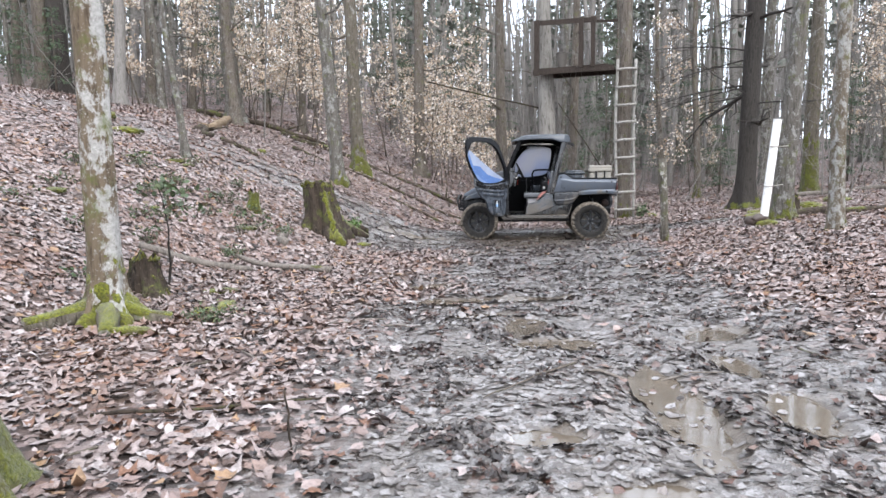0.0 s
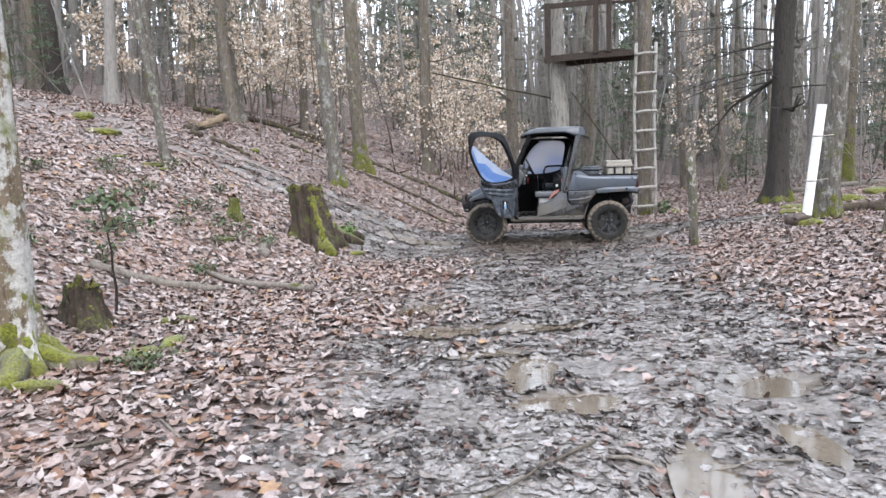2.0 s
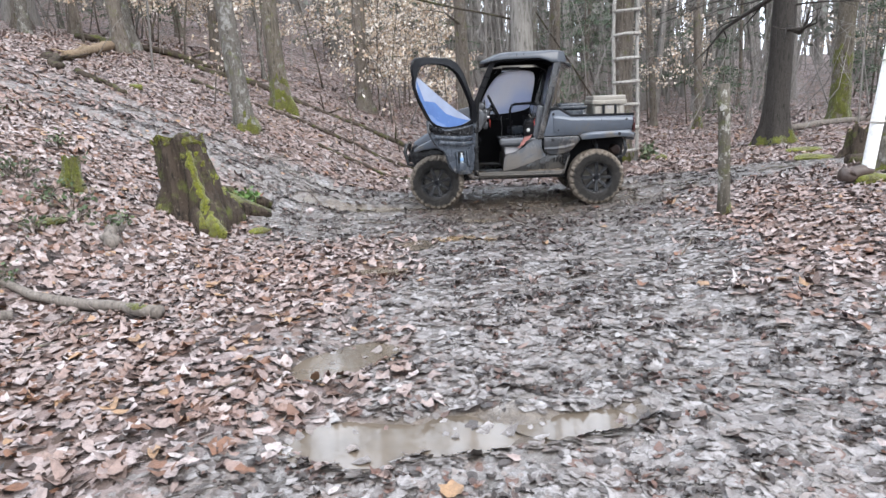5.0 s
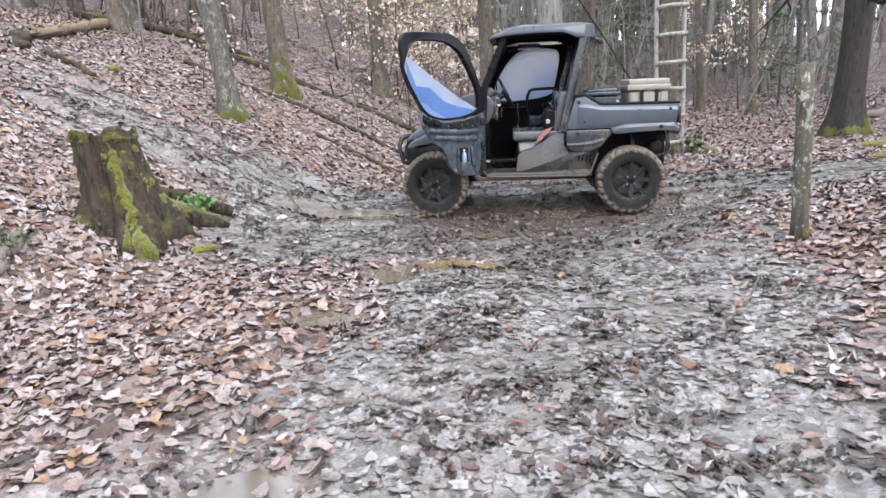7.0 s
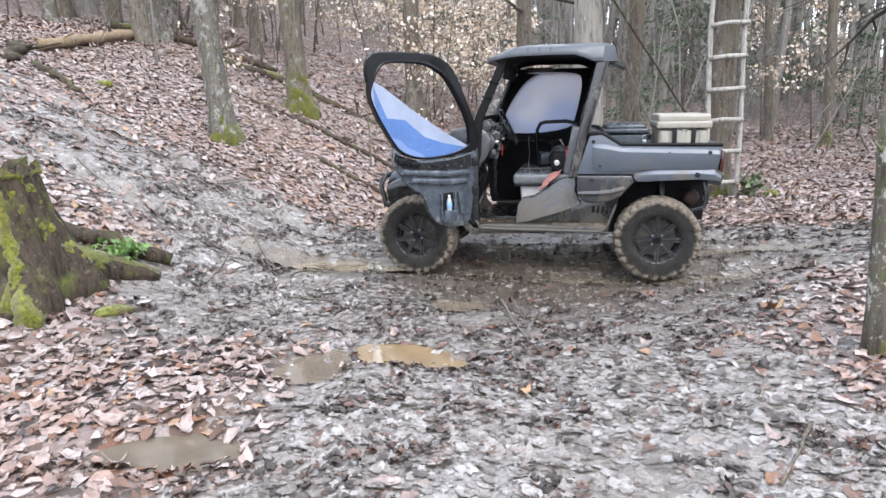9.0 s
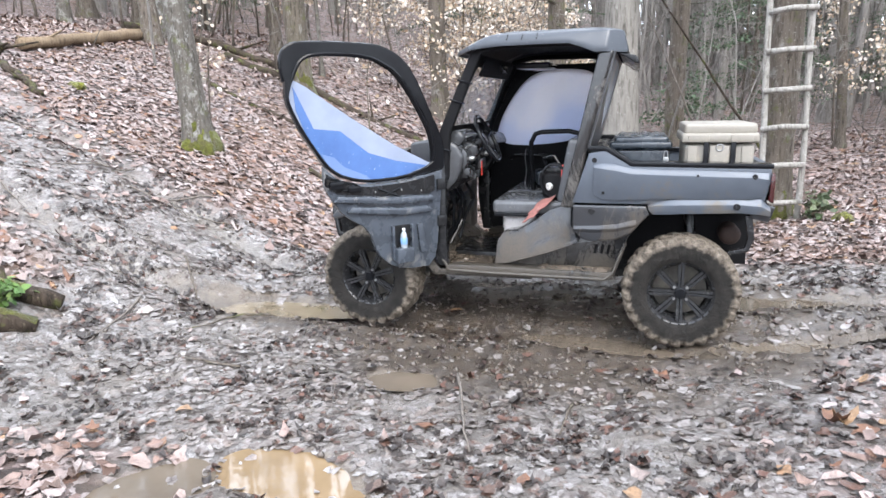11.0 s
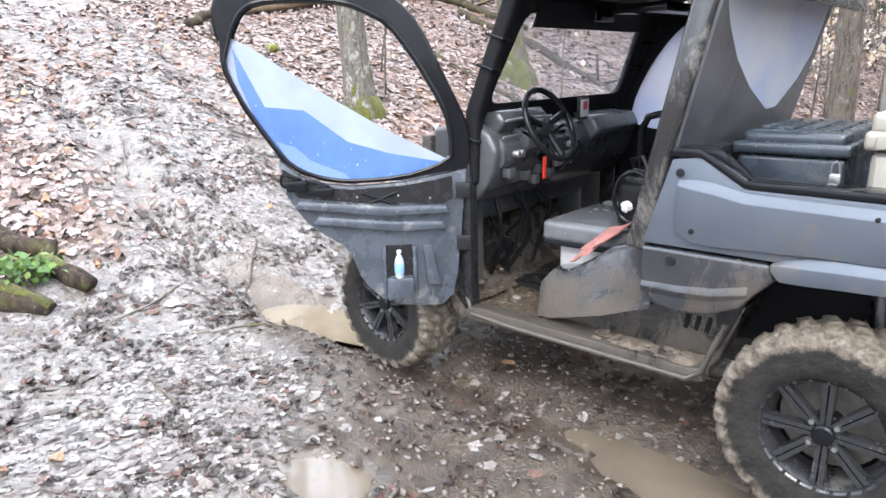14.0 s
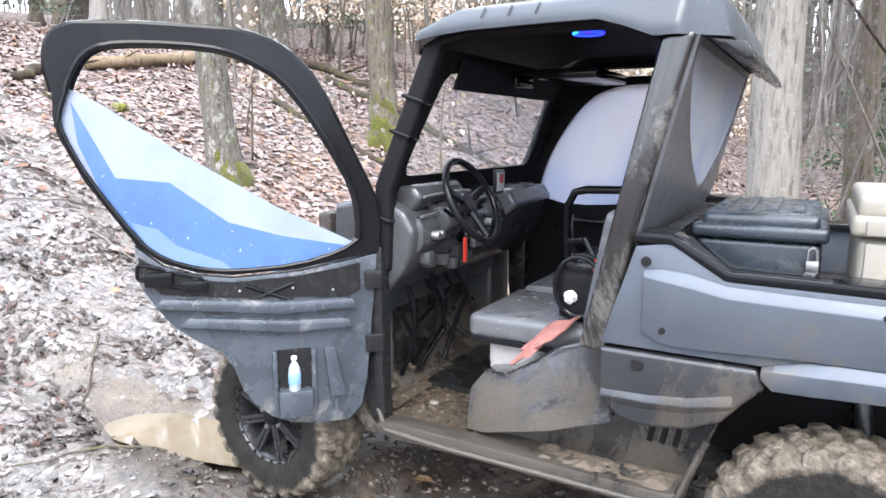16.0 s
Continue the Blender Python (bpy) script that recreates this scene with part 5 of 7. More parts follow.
link_mesh("moss", v, f, M_MOSS_DULL, top, "moss at the foot")

M_PVC = plain("white_pvc", (0.78, 0.78, 0.75), 0.35, dirt=0.35, dirt_col=(0.42, 0.38, 0.3))
M_ELBOW = plain("brown_plastic", (0.06, 0.042, 0.034), 0.5, dirt=0.4)
M_STRAP = plain("strap", (0.3, 0.28, 0.24), 0.7)
top = thing("feeder_pipe", pose(5.07, 9.93, 0.45), "white plastic feeder pipe strapped to a trunk", "pipe")
heap = Heap()
heap.tube([(0, 0, 0), (0.06, -0.03, 0.75), (0.125, -0.06, 1.53)], 0.06, 20, caps=False)
heap.tube([(0.125, -0.06, 1.53), (0.1255, -0.0602, 1.534)], 0.066, 20)
heap.ob("tube", M_PVC, top)
heap = Heap()
arc = [(0.0 - 0.15 * math.sin(q), 0.0, 0.03 - 0.05 * (1 - math.cos(q))) for q in np.linspace(0, 1.57, 8)]
heap.tube([(0.005, 0, 0.06)] + arc + [(-0.26, 0.0, 0.0)], 0.07, 18)
heap.ob("elbow", M_ELBOW, top, "brown curved outlet")
for h in (0.52, 1.12):
    heap = Heap()
    c = Vector((0.082 * h, -0.04 * h, h))
    heap.tube([c + Vector((0.067 * math.cos(q), 0.067 * math.sin(q), 0)) for q in np.linspace(0, 6.28, 25)], 0.008, 6)
    heap.tube([c + Vector((0.06, 0.03, 0)), c + Vector((0.3, 0.2, 0.02))], 0.006, 6)
    heap.ob("strap", M_STRAP, top)

M_BOARD = bark_material("board_wood", (0.014, 0.01, 0.008), (0.04, 0.03, 0.024), (0.085, 0.072, 0.062), 1.5, 0.66)


def board(bm, a, b, w, t):
    """A sawn board from a to b; w its upright side, t its depth."""
    a, b = Vector(a), Vector(b)
    way = (b - a).normalized()
    dep = Vector((0, 1, 0)) if abs(way.y) < 0.9 else Vector((1, 0, 0))
    up = way.cross(dep).normalized()
    vs = [bm.verts.new(p + up * (i * w / 2) + dep * (j * t / 2)) for p in (a, b) for i, j in ((-1, -1), (1, -1), (1, 1), (-1, 1))]
    for q in ((0, 1, 2, 3), (7, 6, 5, 4), (0, 4, 5, 1), (1, 5, 6, 2), (2, 6, 7, 3), (3, 7, 4, 0)):
        bm.faces.new([vs[i] for i in q])


STAND_L, STAND_R = Vector((1.97, 16.2, 3.66)), Vector((3.68, 15.42, 3.6))
run = STAND_R - STAND_L
top = thing("tree_stand", pose(*STAND_L, rz=math.degrees(math.atan2(run.y, run.x))), "weathered wooden hunting stand between two trunks", "tree stand")
wide = math.hypot(run.x, run.y)
for nm, a, b, w, t in (("beam", (-0.06, 0, 0.03), (wide + 0.06, 0, -0.01), 0.12, 0.06), ("beam", (-0.06, 0.8, 0.03), (wide + 0.06, 0.8, 0.0), 0.12, 0.06), ("rail", (-0.03, 0.02, 1.21), (1.5, 0.02, 1.13), 0.11, 0.045),
                       ("rail", (1.45, 0.075, 1.1), (wide + 0.12, 0.075, 1.06), 0.05, 0.045), ("post", (0.05, -0.054, -0.06), (0.05, -0.054, 1.26), 0.13, 0.045),
                       ("post", (1.16, -0.054, 0.05), (1.16, -0.054, 1.2), 0.11, 0.045), ("post", (1.45, -0.054, 0.05), (1.45, -0.054, 1.19), 0.1, 0.045)):
    bm = bmesh.new()
    board(bm, a, b, w, t)
    part(nm, bm, M_BOARD, top)
for k in range(5):
    bm = bmesh.new()
    y = 0.1 + k * 0.15
    board(bm, (-0.02, y, 0.108), (wide - 0.1, y, 0.085), 0.03, 0.135)
    part("floorboard", bm, M_BOARD, top)
top = thing("bucket", pose(2.6, 16.05, 3.77), "dark plastic pot on the tree stand floor", "bucket")
bm = bmesh.new()
bmesh.ops.create_cone(bm, segments=20, radius1=0.1, radius2=0.15, depth=0.34, cap_ends=True, matrix=Matrix.Translation((0, 0, 0.17)))
bmesh.ops.delete(bm, geom=[f for f in bm.faces if f.normal.z > 0.9], context="FACES_ONLY")
part("pot", bm, plain("pot", (0.08, 0.07, 0.06), 0.6), top)
heap = Heap()
heap.tube([(0.152 * math.cos(q), 0.152 * math.sin(q), 0.34) for q in np.linspace(0, 6.28, 25)], 0.012, 6)
heap.ob("rim", plain("pot_rim", (0.1, 0.09, 0.08), 0.6), top)

top = thing("ladder", pose(4.03, 15.52, 0.0), "rough pole ladder with pale birch rails on a trunk", "ladder")
for sx in (-0.19, 0.19):
    heap = Heap()
    heap.tube([(sx * 1.1 + 0.02 * math.sin(h * 2), -0.06 + 0.012 * h, h) for h in np.linspace(0.02, 3.85, 12)], 0.034, 10, wobble=0.1, rng=rngs)
    heap.ob("rail", M_BARK_BIRCH, top)
for k in range(9):
    h = 0.33 + k * 0.41
    heap = Heap()
    heap.tube([(-0.235, -0.11 + 0.012 * h, h - 0.01), (0.0, -0.11 + 0.012 * h, h + 0.01 * (k % 3)), (0.24, -0.11 + 0.012 * h, h + 0.015)], 0.03, 10, wobble=0.1, rng=rngs)
    heap.ob("rung", M_BARK_BIRCH, top)


# ---- the utility vehicle: x forward, y to its left, z up ----
M_PAINT = plain("grey_paint", (0.072, 0.084, 0.104), 0.42, 0.35, grain=0.08, dirt=0.3, dirt_col=(0.11, 0.098, 0.083), coat=0.12, low=0.62, bump=0.03, scale=12)
def splashed_material(name, col, mud, low=0.42, high=0.9, most=0.55, crumbs=0.0):
    """Satin paint under a film of dried splashes, thick low down and gone higher up."""
    n = Nodes(name)
    vec = n.coords()
    sep = n.add("ShaderNodeSeparateXYZ")
    n.link(vec, sep.inputs[0])
    streak = n.noise(n.coords((1, 1, 0.6)), 5, 9, 0.76, 0.5)
    fine = n.noise(vec, 75, 5, 0.7)
    film = n.add("ShaderNodeMath", operation="ADD")
    n.link(streak, film.inputs[0])
    n.link(n.fac(sep.outputs[2], low, high, 0.2, -0.1), film.inputs[1])
    thick = n.fac(film.outputs[0], 0.53, 0.68, 0, most)
    crust = n.add("ShaderNodeMath", operation="MULTIPLY")
    n.link(n.fac(fine, 0.4, 0.62, 0.82, 1.0), crust.inputs[0])
    n.link(thick, crust.inputs[1])
    speck = n.noise(vec, 110, 6, 0.75)
    col2 = n.mix(n.fac(fine, 0.35, 0.65), tuple(v * 0.78 for v in mud), mud)
    c = n.mix(crust.outputs[0], col, col2)
    c = n.mix(n.fac(speck, 0.68 - crumbs, 0.71 - crumbs, 0, 0.55 + crumbs), c, tuple(v * (1.3 + 2 * crumbs) for v in mud))
    n.bump(crust.outputs[0], 0.3, 0.008)
    return n.put(color=c, rough=n.fac(thick, 0.0, 0.8, 0.2, 0.5), metal=0.1, coat=n.fac(thick, 0.0, 0.6, 0.5, 0.05))


M_PAINT_LOW = splashed_material("grey_paint_splashed", (0.023, 0.0248, 0.0285), (0.085, 0.069, 0.052), 0.44, 0.9, 0.85, 0.03)
M_PLASTIC = plain("black_plastic", (0.0125, 0.013, 0.0142), 0.24, dirt=0.14, dirt_col=(0.07, 0.062, 0.054), spec=0.32, scale=16)
M_DASH = plain("dash_plastic", (0.046, 0.048, 0.052), 0.2, dirt=0.14, dirt_col=(0.09, 0.083, 0.076), scale=16)
M_PLASTIC_SHINY = plain("black_gloss", (0.007, 0.0075, 0.009), 0.1, grain=0.1, spec=0.17, scale=14, bump=0.25)
M_DOOR = plain("door_plastic", (0.048, 0.057, 0.071), 0.27, grain=0.3, scale=7, bump=0.6, dirt=0.36, dirt_col=(0.25, 0.24, 0.225))
M_FABRIC = plain("black_fabric", (0.008, 0.008, 0.009), 0.7, grain=0.3, scale=220, bump=0.4, dirt=0.12, dirt_col=(0.05, 0.045, 0.04), spec=0.12)
M_FABRIC_MUDDY = splashed_material("muddy_fabric", (0.013, 0.013, 0.0135), (0.24, 0.222, 0.2), 0.5, 2.2, 0.55, 0.03)
M_CURTAIN = plain("black_vinyl_curtain", (0.056, 0.058, 0.063), 0.34, grain=0.4, scale=5, bump=1.0, dirt=0.25, dirt_col=(0.12, 0.115, 0.108), spec=0.35)
M_ROOF = plain("roof_plastic", (0.035, 0.041, 0.051), 0.36, 0.15, grain=0.15, scale=6, dirt=0.16, dirt_col=(0.16, 0.155, 0.145), coat=0.15, bump=0.1)
# Pale base colour paints in the sky's glare on glossy seat plastic.
M_SEATBASE_GLARE = plain("seat_base_glare", (0.27, 0.26, 0.26), 0.3, dirt=0.35, dirt_col=(0.2, 0.17, 0.15))
M_CRUST = plain("mud_crust", (0.085, 0.067, 0.05), 0.8, grain=0.45, scale=55, bump=1.0)
M_WETMUD = plain("wet_mud", (0.07, 0.056, 0.043), 0.22, grain=0.5, scale=35, bump=1.0)
M_SEAT = plain("seat_vinyl", (0.085, 0.089, 0.096), 0.2, grain=0.15, scale=14, bump=0.3, dirt=0.15)
M_FLOORPAN = plain("floor_pan", (0.05, 0.044, 0.038), 0.22, dirt=0.6, dirt_col=(0.13, 0.11, 0.088))
M_SILL = splashed_material("muddy_sill", (0.02, 0.019, 0.018), (0.115, 0.098, 0.078), 0.4, 0.8)
M_RIM = plain("rim_black", (0.04, 0.041, 0.044), 0.22, 0.5, dirt=0.25, dirt_col=(0.16, 0.145, 0.125))
M_BARREL = plain("muddy_barrel", (0.13, 0.118, 0.1), 0.6, grain=0.4, scale=14, dirt=0.5, dirt_col=(0.035, 0.032, 0.03))
M_STEEL = plain("steel", (0.32, 0.32, 0.32), 0.4, 0.9, dirt=0.3)
M_RUST = plain("rusty_steel", (0.03, 0.016, 0.012), 0.7, 0.2, grain=0.4, scale=18)
M_RED = plain("red_plastic", (0.5, 0.035, 0.02), 0.4)
M_ORANGE_RAG = plain("red_cloth", (0.22, 0.09, 0.078), 0.85, grain=0.25, scale=40, dirt=0.35, dirt_col=(0.4, 0.3, 0.27))
M_TAILLIGHT = plain("tail_light_red", (0.04, 0.006, 0.006), 0.2, dirt=0.2, coat=0.5)
M_STICKER = plain("sticker_white", (0.68, 0.66, 0.62), 0.5, dirt=0.35)
M_TAN_COOLER = plain("tan_cooler", (0.225, 0.207, 0.176), 0.45, grain=0.06, scale=60, dirt=0.22, dirt_col=(0.4, 0.34, 0.26))
M_CHEST = plain("chest_plastic", (0.024, 0.031, 0.04), 0.26, grain=0.15, scale=9, bump=0.03, dirt=0.15, dirt_col=(0.1, 0.1, 0.1))
M_CLEARBOTTLE = plain("bottle_plastic", (0.3, 0.33, 0.36), 0.12, spec=0.7)
M_LABEL = plain("bottle_label", (0.16, 0.3, 0.52), 0.5)
M_WHITE = plain("white_plastic", (0.55, 0.55, 0.54), 0.4)
M_BLUE = plain("blue_film", (0.066, 0.132, 0.31), 0.2, grain=0.14, scale=5, bump=0, coat=0.2, dirt=0.04, dirt_col=(0.35, 0.42, 0.55))
M_BLUE_MID = plain("blue_film_pale", (0.125, 0.195, 0.37), 0.2, grain=0.08, scale=5, bump=0, coat=0.6)
M_PALE = plain("pale_film", (0.22, 0.258, 0.345), 0.2, grain=0.16, scale=3, bump=0, coat=0.25)


def vinyl_material(name, col, clear, haze=0.3):
    """Hazy clear plastic: light passes, with a pale film on it and sky reflections painted as blue clouding."""
    n = Nodes(name)
    vec = n.coords()
    f = n.noise(vec, 1.7, 4, 0.55, 0.4)
    see = n.add("ShaderNodeBsdfTransparent")
    tl = n.add("ShaderNodeBsdfTranslucent")
    tl.inputs[0].default_value = (*col, 1)
    film = n.add("ShaderNodeMixShader")
    film.inputs[0].default_value = haze
    # Blue-white colour noise stands in for reflections of the sky.
    cloudy = n.mix(n.fac(f, 0.4, 0.6), col, tuple(v * k for v, k in zip(col, (0.74, 0.81, 0.95))))
    n.link(cloudy, tl.inputs[0])
    n.put(color=cloudy, rough=0.12)
    n.link(n.bsdf.outputs[0], film.inputs[1])
    n.link(tl.outputs[0], film.inputs[2])
    mix = n.add("ShaderNodeMixShader")
    n.link(n.fac(f, 0.3, 0.7, clear + 0.06, clear - 0.08), mix.inputs[0])
    n.link(film.outputs[0], mix.inputs[1])
    n.link(see.outputs[0], mix.inputs[2])
    n.link(mix.outputs[0], n.out.inputs[0])
    return n.mat


M_WINDSHIELD = vinyl_material("windshield", (0.3, 0.3, 0.29), 0.8)
M_VINYL_SIDE = vinyl_material("side_vinyl", (0.7, 0.71, 0.76), 0.2, 0.8)
M_VINYL_REAR = vinyl_material("rear_vinyl", (0.6, 0.62, 0.66), 0.1, 0.4)


def tyre_material():
    n = Nodes("muddy_tyre")
    tc = n.add("ShaderNodeTexCoord")
    mp = n.add("ShaderNodeMapping")
    mp.inputs["Scale"].default_value = (1, 0, 1)
    n.link(tc.outputs["Object"], mp.inputs[0])
    ln = n.add("ShaderNodeVectorMath", operation="LENGTH")
    n.link(mp.outputs[0], ln.inputs[0])
    vec = n.coords()
    f = n.noise(vec, 16, 6, 0.7)
    g = n.noise(vec, 34, 6, 0.75)
    add = n.add("ShaderNodeMath", operation="MULTIPLY_ADD")
    n.link(f, add.inputs[0])
    add.inputs[1].default_value = 0.09
    n.link(ln.outputs["Value"], add.inputs[2])
    m = n.fac(add.outputs[0], 0.33, 0.358, 0.03, 0.95)
    mud = n.mix(n.fac(g, 0.35, 0.65), (0.06, 0.048, 0.037), (0.225, 0.19, 0.152))
    col = n.mix(m, n.mix(n.fac(f, 0.35, 0.65), (0.006, 0.0058, 0.0056), (0.02, 0.018, 0.016)), mud)
    n.bump(g, 0.8, 0.02)
    return n.put(color=col, rough=0.7, spec=0.25)


M_TYRE = tyre_material()


def box(x0, x1, y0, y1, z0, z1, bevel=0.01, seg=2, bm=None):
    b = bmesh.new()
    bmesh.ops.create_cube(b, size=1)
    for v in b.verts:
        v.co = Vector(((x0 + x1) / 2 + v.co.x * (x1 - x0), (y0 + y1) / 2 + v.co.y * (y1 - y0), (z0 + z1) / 2 + v.co.z * (z1 - z0)))
    if bevel:
        bmesh.ops.bevel(b, geom=b.edges[:], offset=bevel, segments=seg, affect="EDGES", profile=0.6)
    return merge(bm, b)


def merge(bm, b):
    if bm is None:
        return b
    tmp = bpy.data.meshes.new("tmp")
    b.to_mesh(tmp)
    b.free()
    bm.from_mesh(tmp)
    bpy.data.meshes.remove(tmp)
    return bm


def prism(profile, y0, y1, bevel=0.008, seg=2, bm=None, taper=None):
    """A side profile in x and z, from y0 to y1; taper moves the y1 face's points."""
    b = bmesh.new()
    lo = [b.verts.new((x, y0, z)) for x, z in profile]
    hi = [b.verts.new((x, y1, z)) for x, z in profile]
    b.faces.new(lo)
    b.faces.new(hi[::-1])
    n = len(profile)
    for i in range(n):
        b.faces.new((lo[i], hi[i], hi[(i + 1) % n], lo[(i + 1) % n]))
    if taper:
        for v, (x, z) in zip(hi, profile):
            v.co += Vector(taper(x, z))
    bmesh.ops.recalc_face_normals(b, faces=b.faces)
    if bevel:
        bmesh.ops.bevel(b, geom=[e for e in b.edges if e.calc_face_angle(0) > 0.3], offset=bevel, segments=seg, affect="EDGES", profile=0.6)
    return merge(bm, b)


def plate(outer, holes, y0, y1, bm=None, place=None):
    """A flat sheet in x and z with holes, y0 to y1 thick; place turns its points into others."""
    b = bmesh.new()
    edges = []
    for loop in [outer] + list(holes):
        vs = [b.verts.new((x, y0, z)) for x, z in loop]
        edges += [b.edges.new((vs[i], vs[(i + 1) % len(vs)])) for i in range(len(vs))]
    bmesh.ops.triangle_fill(b, use_beauty=True, use_dissolve=False, edges=edges)
    ext = bmesh.ops.extrude_face_region(b, geom=b.faces[:])
    for v in ext["geom"]:
        if isinstance(v, bmesh.types.BMVert):
            v.co.y = y1
    if place:
        for v in b.verts:
            v.co = Vector(place(v.co))
    bmesh.ops.recalc_face_normals(b, faces=b.faces)
    return merge(bm, b)


def rod(points, radius, sides=10, bm=None):
    b = bmesh.new()
    v, f = tube_data(points, radius, sides)
    vs = [b.verts.new(p) for p in v]
    for q in f:
        b.faces.new([vs[i] for i in q])
    return merge(bm, b)


def rounded(points, times=2, closed=True):
    """Corner cutting of a loop of points in a plane."""
    for _ in range(times):
        out, n = [], len(points)
        for i in range(n if closed else n - 1):
            (x0, z0), (x1, z1) = points[i], points[(i + 1) % n]
            out += [(x0 * 0.75 + x1 * 0.25, z0 * 0.75 + z1 * 0.25), (x0 * 0.25 + x1 * 0.75, z0 * 0.25 + z1 * 0.75)]
        points = out if closed else [points[0]] + out + [points[-1]]
    return points


def clipped(points, d, n=3):
    """A loop with its corners rounded off over the distance d."""
    out, m = [], len(points)
    for i in range(m):
        p, q, r = (Vector(points[k % m]) for k in (i - 1, i, i + 1))
        a, b = q + (p - q).normalized() * d, q + (r - q).normalized() * d
        for k in range(n + 1):
            t = k / n
            v = a * (1 - t) ** 2 + q * 2 * t * (1 - t) + b * t * t
            out.append((v.x, v.y))
    return out


def lathe(profile, segments=48, bm=None):
    """Round about the y axis; profile of (radius, y)."""
    b = bmesh.new()
    rows = [[b.verts.new((r * math.cos(2 * math.pi * k / segments), y, r * math.sin(2 * math.pi * k / segments))) for k in range(segments)] for r, y in profile]
    for a, c in zip(rows, rows[1:]):
        for k in range(segments):
            b.faces.new((a[k], a[(k + 1) % segments], c[(k + 1) % segments], c[k]))
    return merge(bm, b)


def loft(stations, section, s):
    """A moulding along x: stations give x and its lower, middle and upper heights, the section y and which height."""
    b = bmesh.new()
    rows_ = [[b.verts.new((st[0], s * y, st[1 + k])) for y, k in section] for st in stations]
    m = len(section)
    for a, c in zip(rows_, rows_[1:]):
        for k in range(m):
            b.faces.new((a[k], a[(k + 1) % m], c[(k + 1) % m], c[k]))
    b.faces.new(rows_[0])
    b.faces.new(rows_[-1][::-1])
    bmesh.ops.recalc_face_normals(b, faces=b.faces)
    bmesh.ops.bevel(b, geom=[e for e in b.edges if len(e.link_faces) == 2 and e.calc_face_angle(0) > 0.4], offset=0.003, segments=2, affect="EDGES", profile=0.6)
    return b


VEHICLE = thing("utility_vehicle", pose(1.665, 12.275, 0.0, rz=178), "muddy grey two-seat utility vehicle with its driver's door open", "off-road vehicle")
U = VEHICLE

# wheels
def tyre_mesh():
    """One closed skin: a tread of staggered lugs half filled with mud, lug shoulders and plain sidewalls."""
    rows_ = [(0.185, -0.1), (0.2, -0.115), (0.225, -0.124), (0.25, -0.127), (0.27, -0.127), (0.283, -0.126), (0.296, -0.123), (0.308, -0.117), (0.318, -0.109)]
    rows_ += [(0.324 + 0.006 * (1 - (y / 0.1) ** 2), y) for y in np.linspace(-0.1, 0.1, 25)] + [(q, -w) for q, w in rows_[::-1]]
    q, w = np.array(rows_).T
    seg, lugs = 286, 26
    th = np.arange(seg) * 2 * np.pi / seg
    Q, T = np.meshgrid(q, th, indexing="ij")
    W = np.repeat(w[:, None], seg, 1)
    lug = np.zeros_like(Q)
    for centre, half, ph in ((-0.098, 0.03, 0.0), (-0.034, 0.022, 0.5), (0.034, 0.022, 0.0), (0.098, 0.03, 0.5)):
        u = (T * lugs / (2 * np.pi) + ph + centre * 3 + (W - centre) * 6 * (1 if centre > 0 else -1)) % 1.0
        along = np.clip((0.33 - np.abs(u - 0.5)) / 0.045, 0, 1)
        lug = np.maximum(lug, along * np.clip((half - np.abs(W - centre)) / 0.008 + 0.6, 0, 1))
    lug = lug * np.clip((Q - 0.272) / 0.02, 0, 1)
    mud = 0.5 + 0.5 * vnoise(T * 1.6 + 20, W * 5 + 9, 9.0, 88, 3)
    grit = vnoise(T * 2 + 3, W * 6, 34, 89, 2)
    up = np.where(Q > 0.272, 0.021 * np.clip(lug * (1.05 - 0.4 * mud) + 0.25 * mud * (1 - lug), 0, 1) + 0.005 * grit, 0.0)
    side = np.where((Q > 0.272) & (np.abs(W) > 0.105), 0.45, 0.0)
    R_, Y_ = Q + up, W + np.sign(W) * up * side
    return np.stack([R_ * np.cos(T), Y_, R_ * np.sin(T)], axis=-1).reshape(-1, 3), len(rows_), seg


v_, rows_n, seg_n = tyre_mesh()
tyre = bmesh.new()
skin = bpy.data.meshes.new("tmp")
skin.from_pydata(v_.tolist(), [], ring_faces(rows_n, seg_n)[:-1])
tyre.from_mesh(skin)
bpy.data.meshes.remove(skin)
rim = lathe([(0.188, -0.11), (0.175, -0.09), (0.165, -0.02), (0.165, 0.06), (0.178, 0.085), (0.186, 0.1), (0.192, 0.108), (0.198, 0.112), (0.2, 0.104), (0.194, 0.098)], 56)
lathe([(0.0, -0.05), (0.168, -0.05)], 40, rim)
for k in range(8):
    a = 2 * math.pi * k / 8
    for off in (-0.0115, 0.0115):
        b = bmesh.new()
        pts = [(-0.0085, 0.03), (0.0085, 0.03), (0.0105, 0.182), (-0.0105, 0.182)]
        lo = [b.verts.new((x + off * (0.7 + r * 1.6), 0.052 if r < 0.1 else 0.07, r)) for x, r in pts]
        hi = [b.verts.new((x * 0.8 + off * (0.7 + r * 1.6), 0.088 if r < 0.1 else 0.1, r)) for x, r in pts]
        b.faces.new(lo)
        b.faces.new(hi[::-1])
        for i in range(4):
            b.faces.new((lo[i], hi[i], hi[(i + 1) % 4], lo[(i + 1) % 4]))
        bmesh.ops.transform(b, matrix=Matrix.Rotation(a, 4, "Y"), verts=b.verts)
        merge(rim, b)
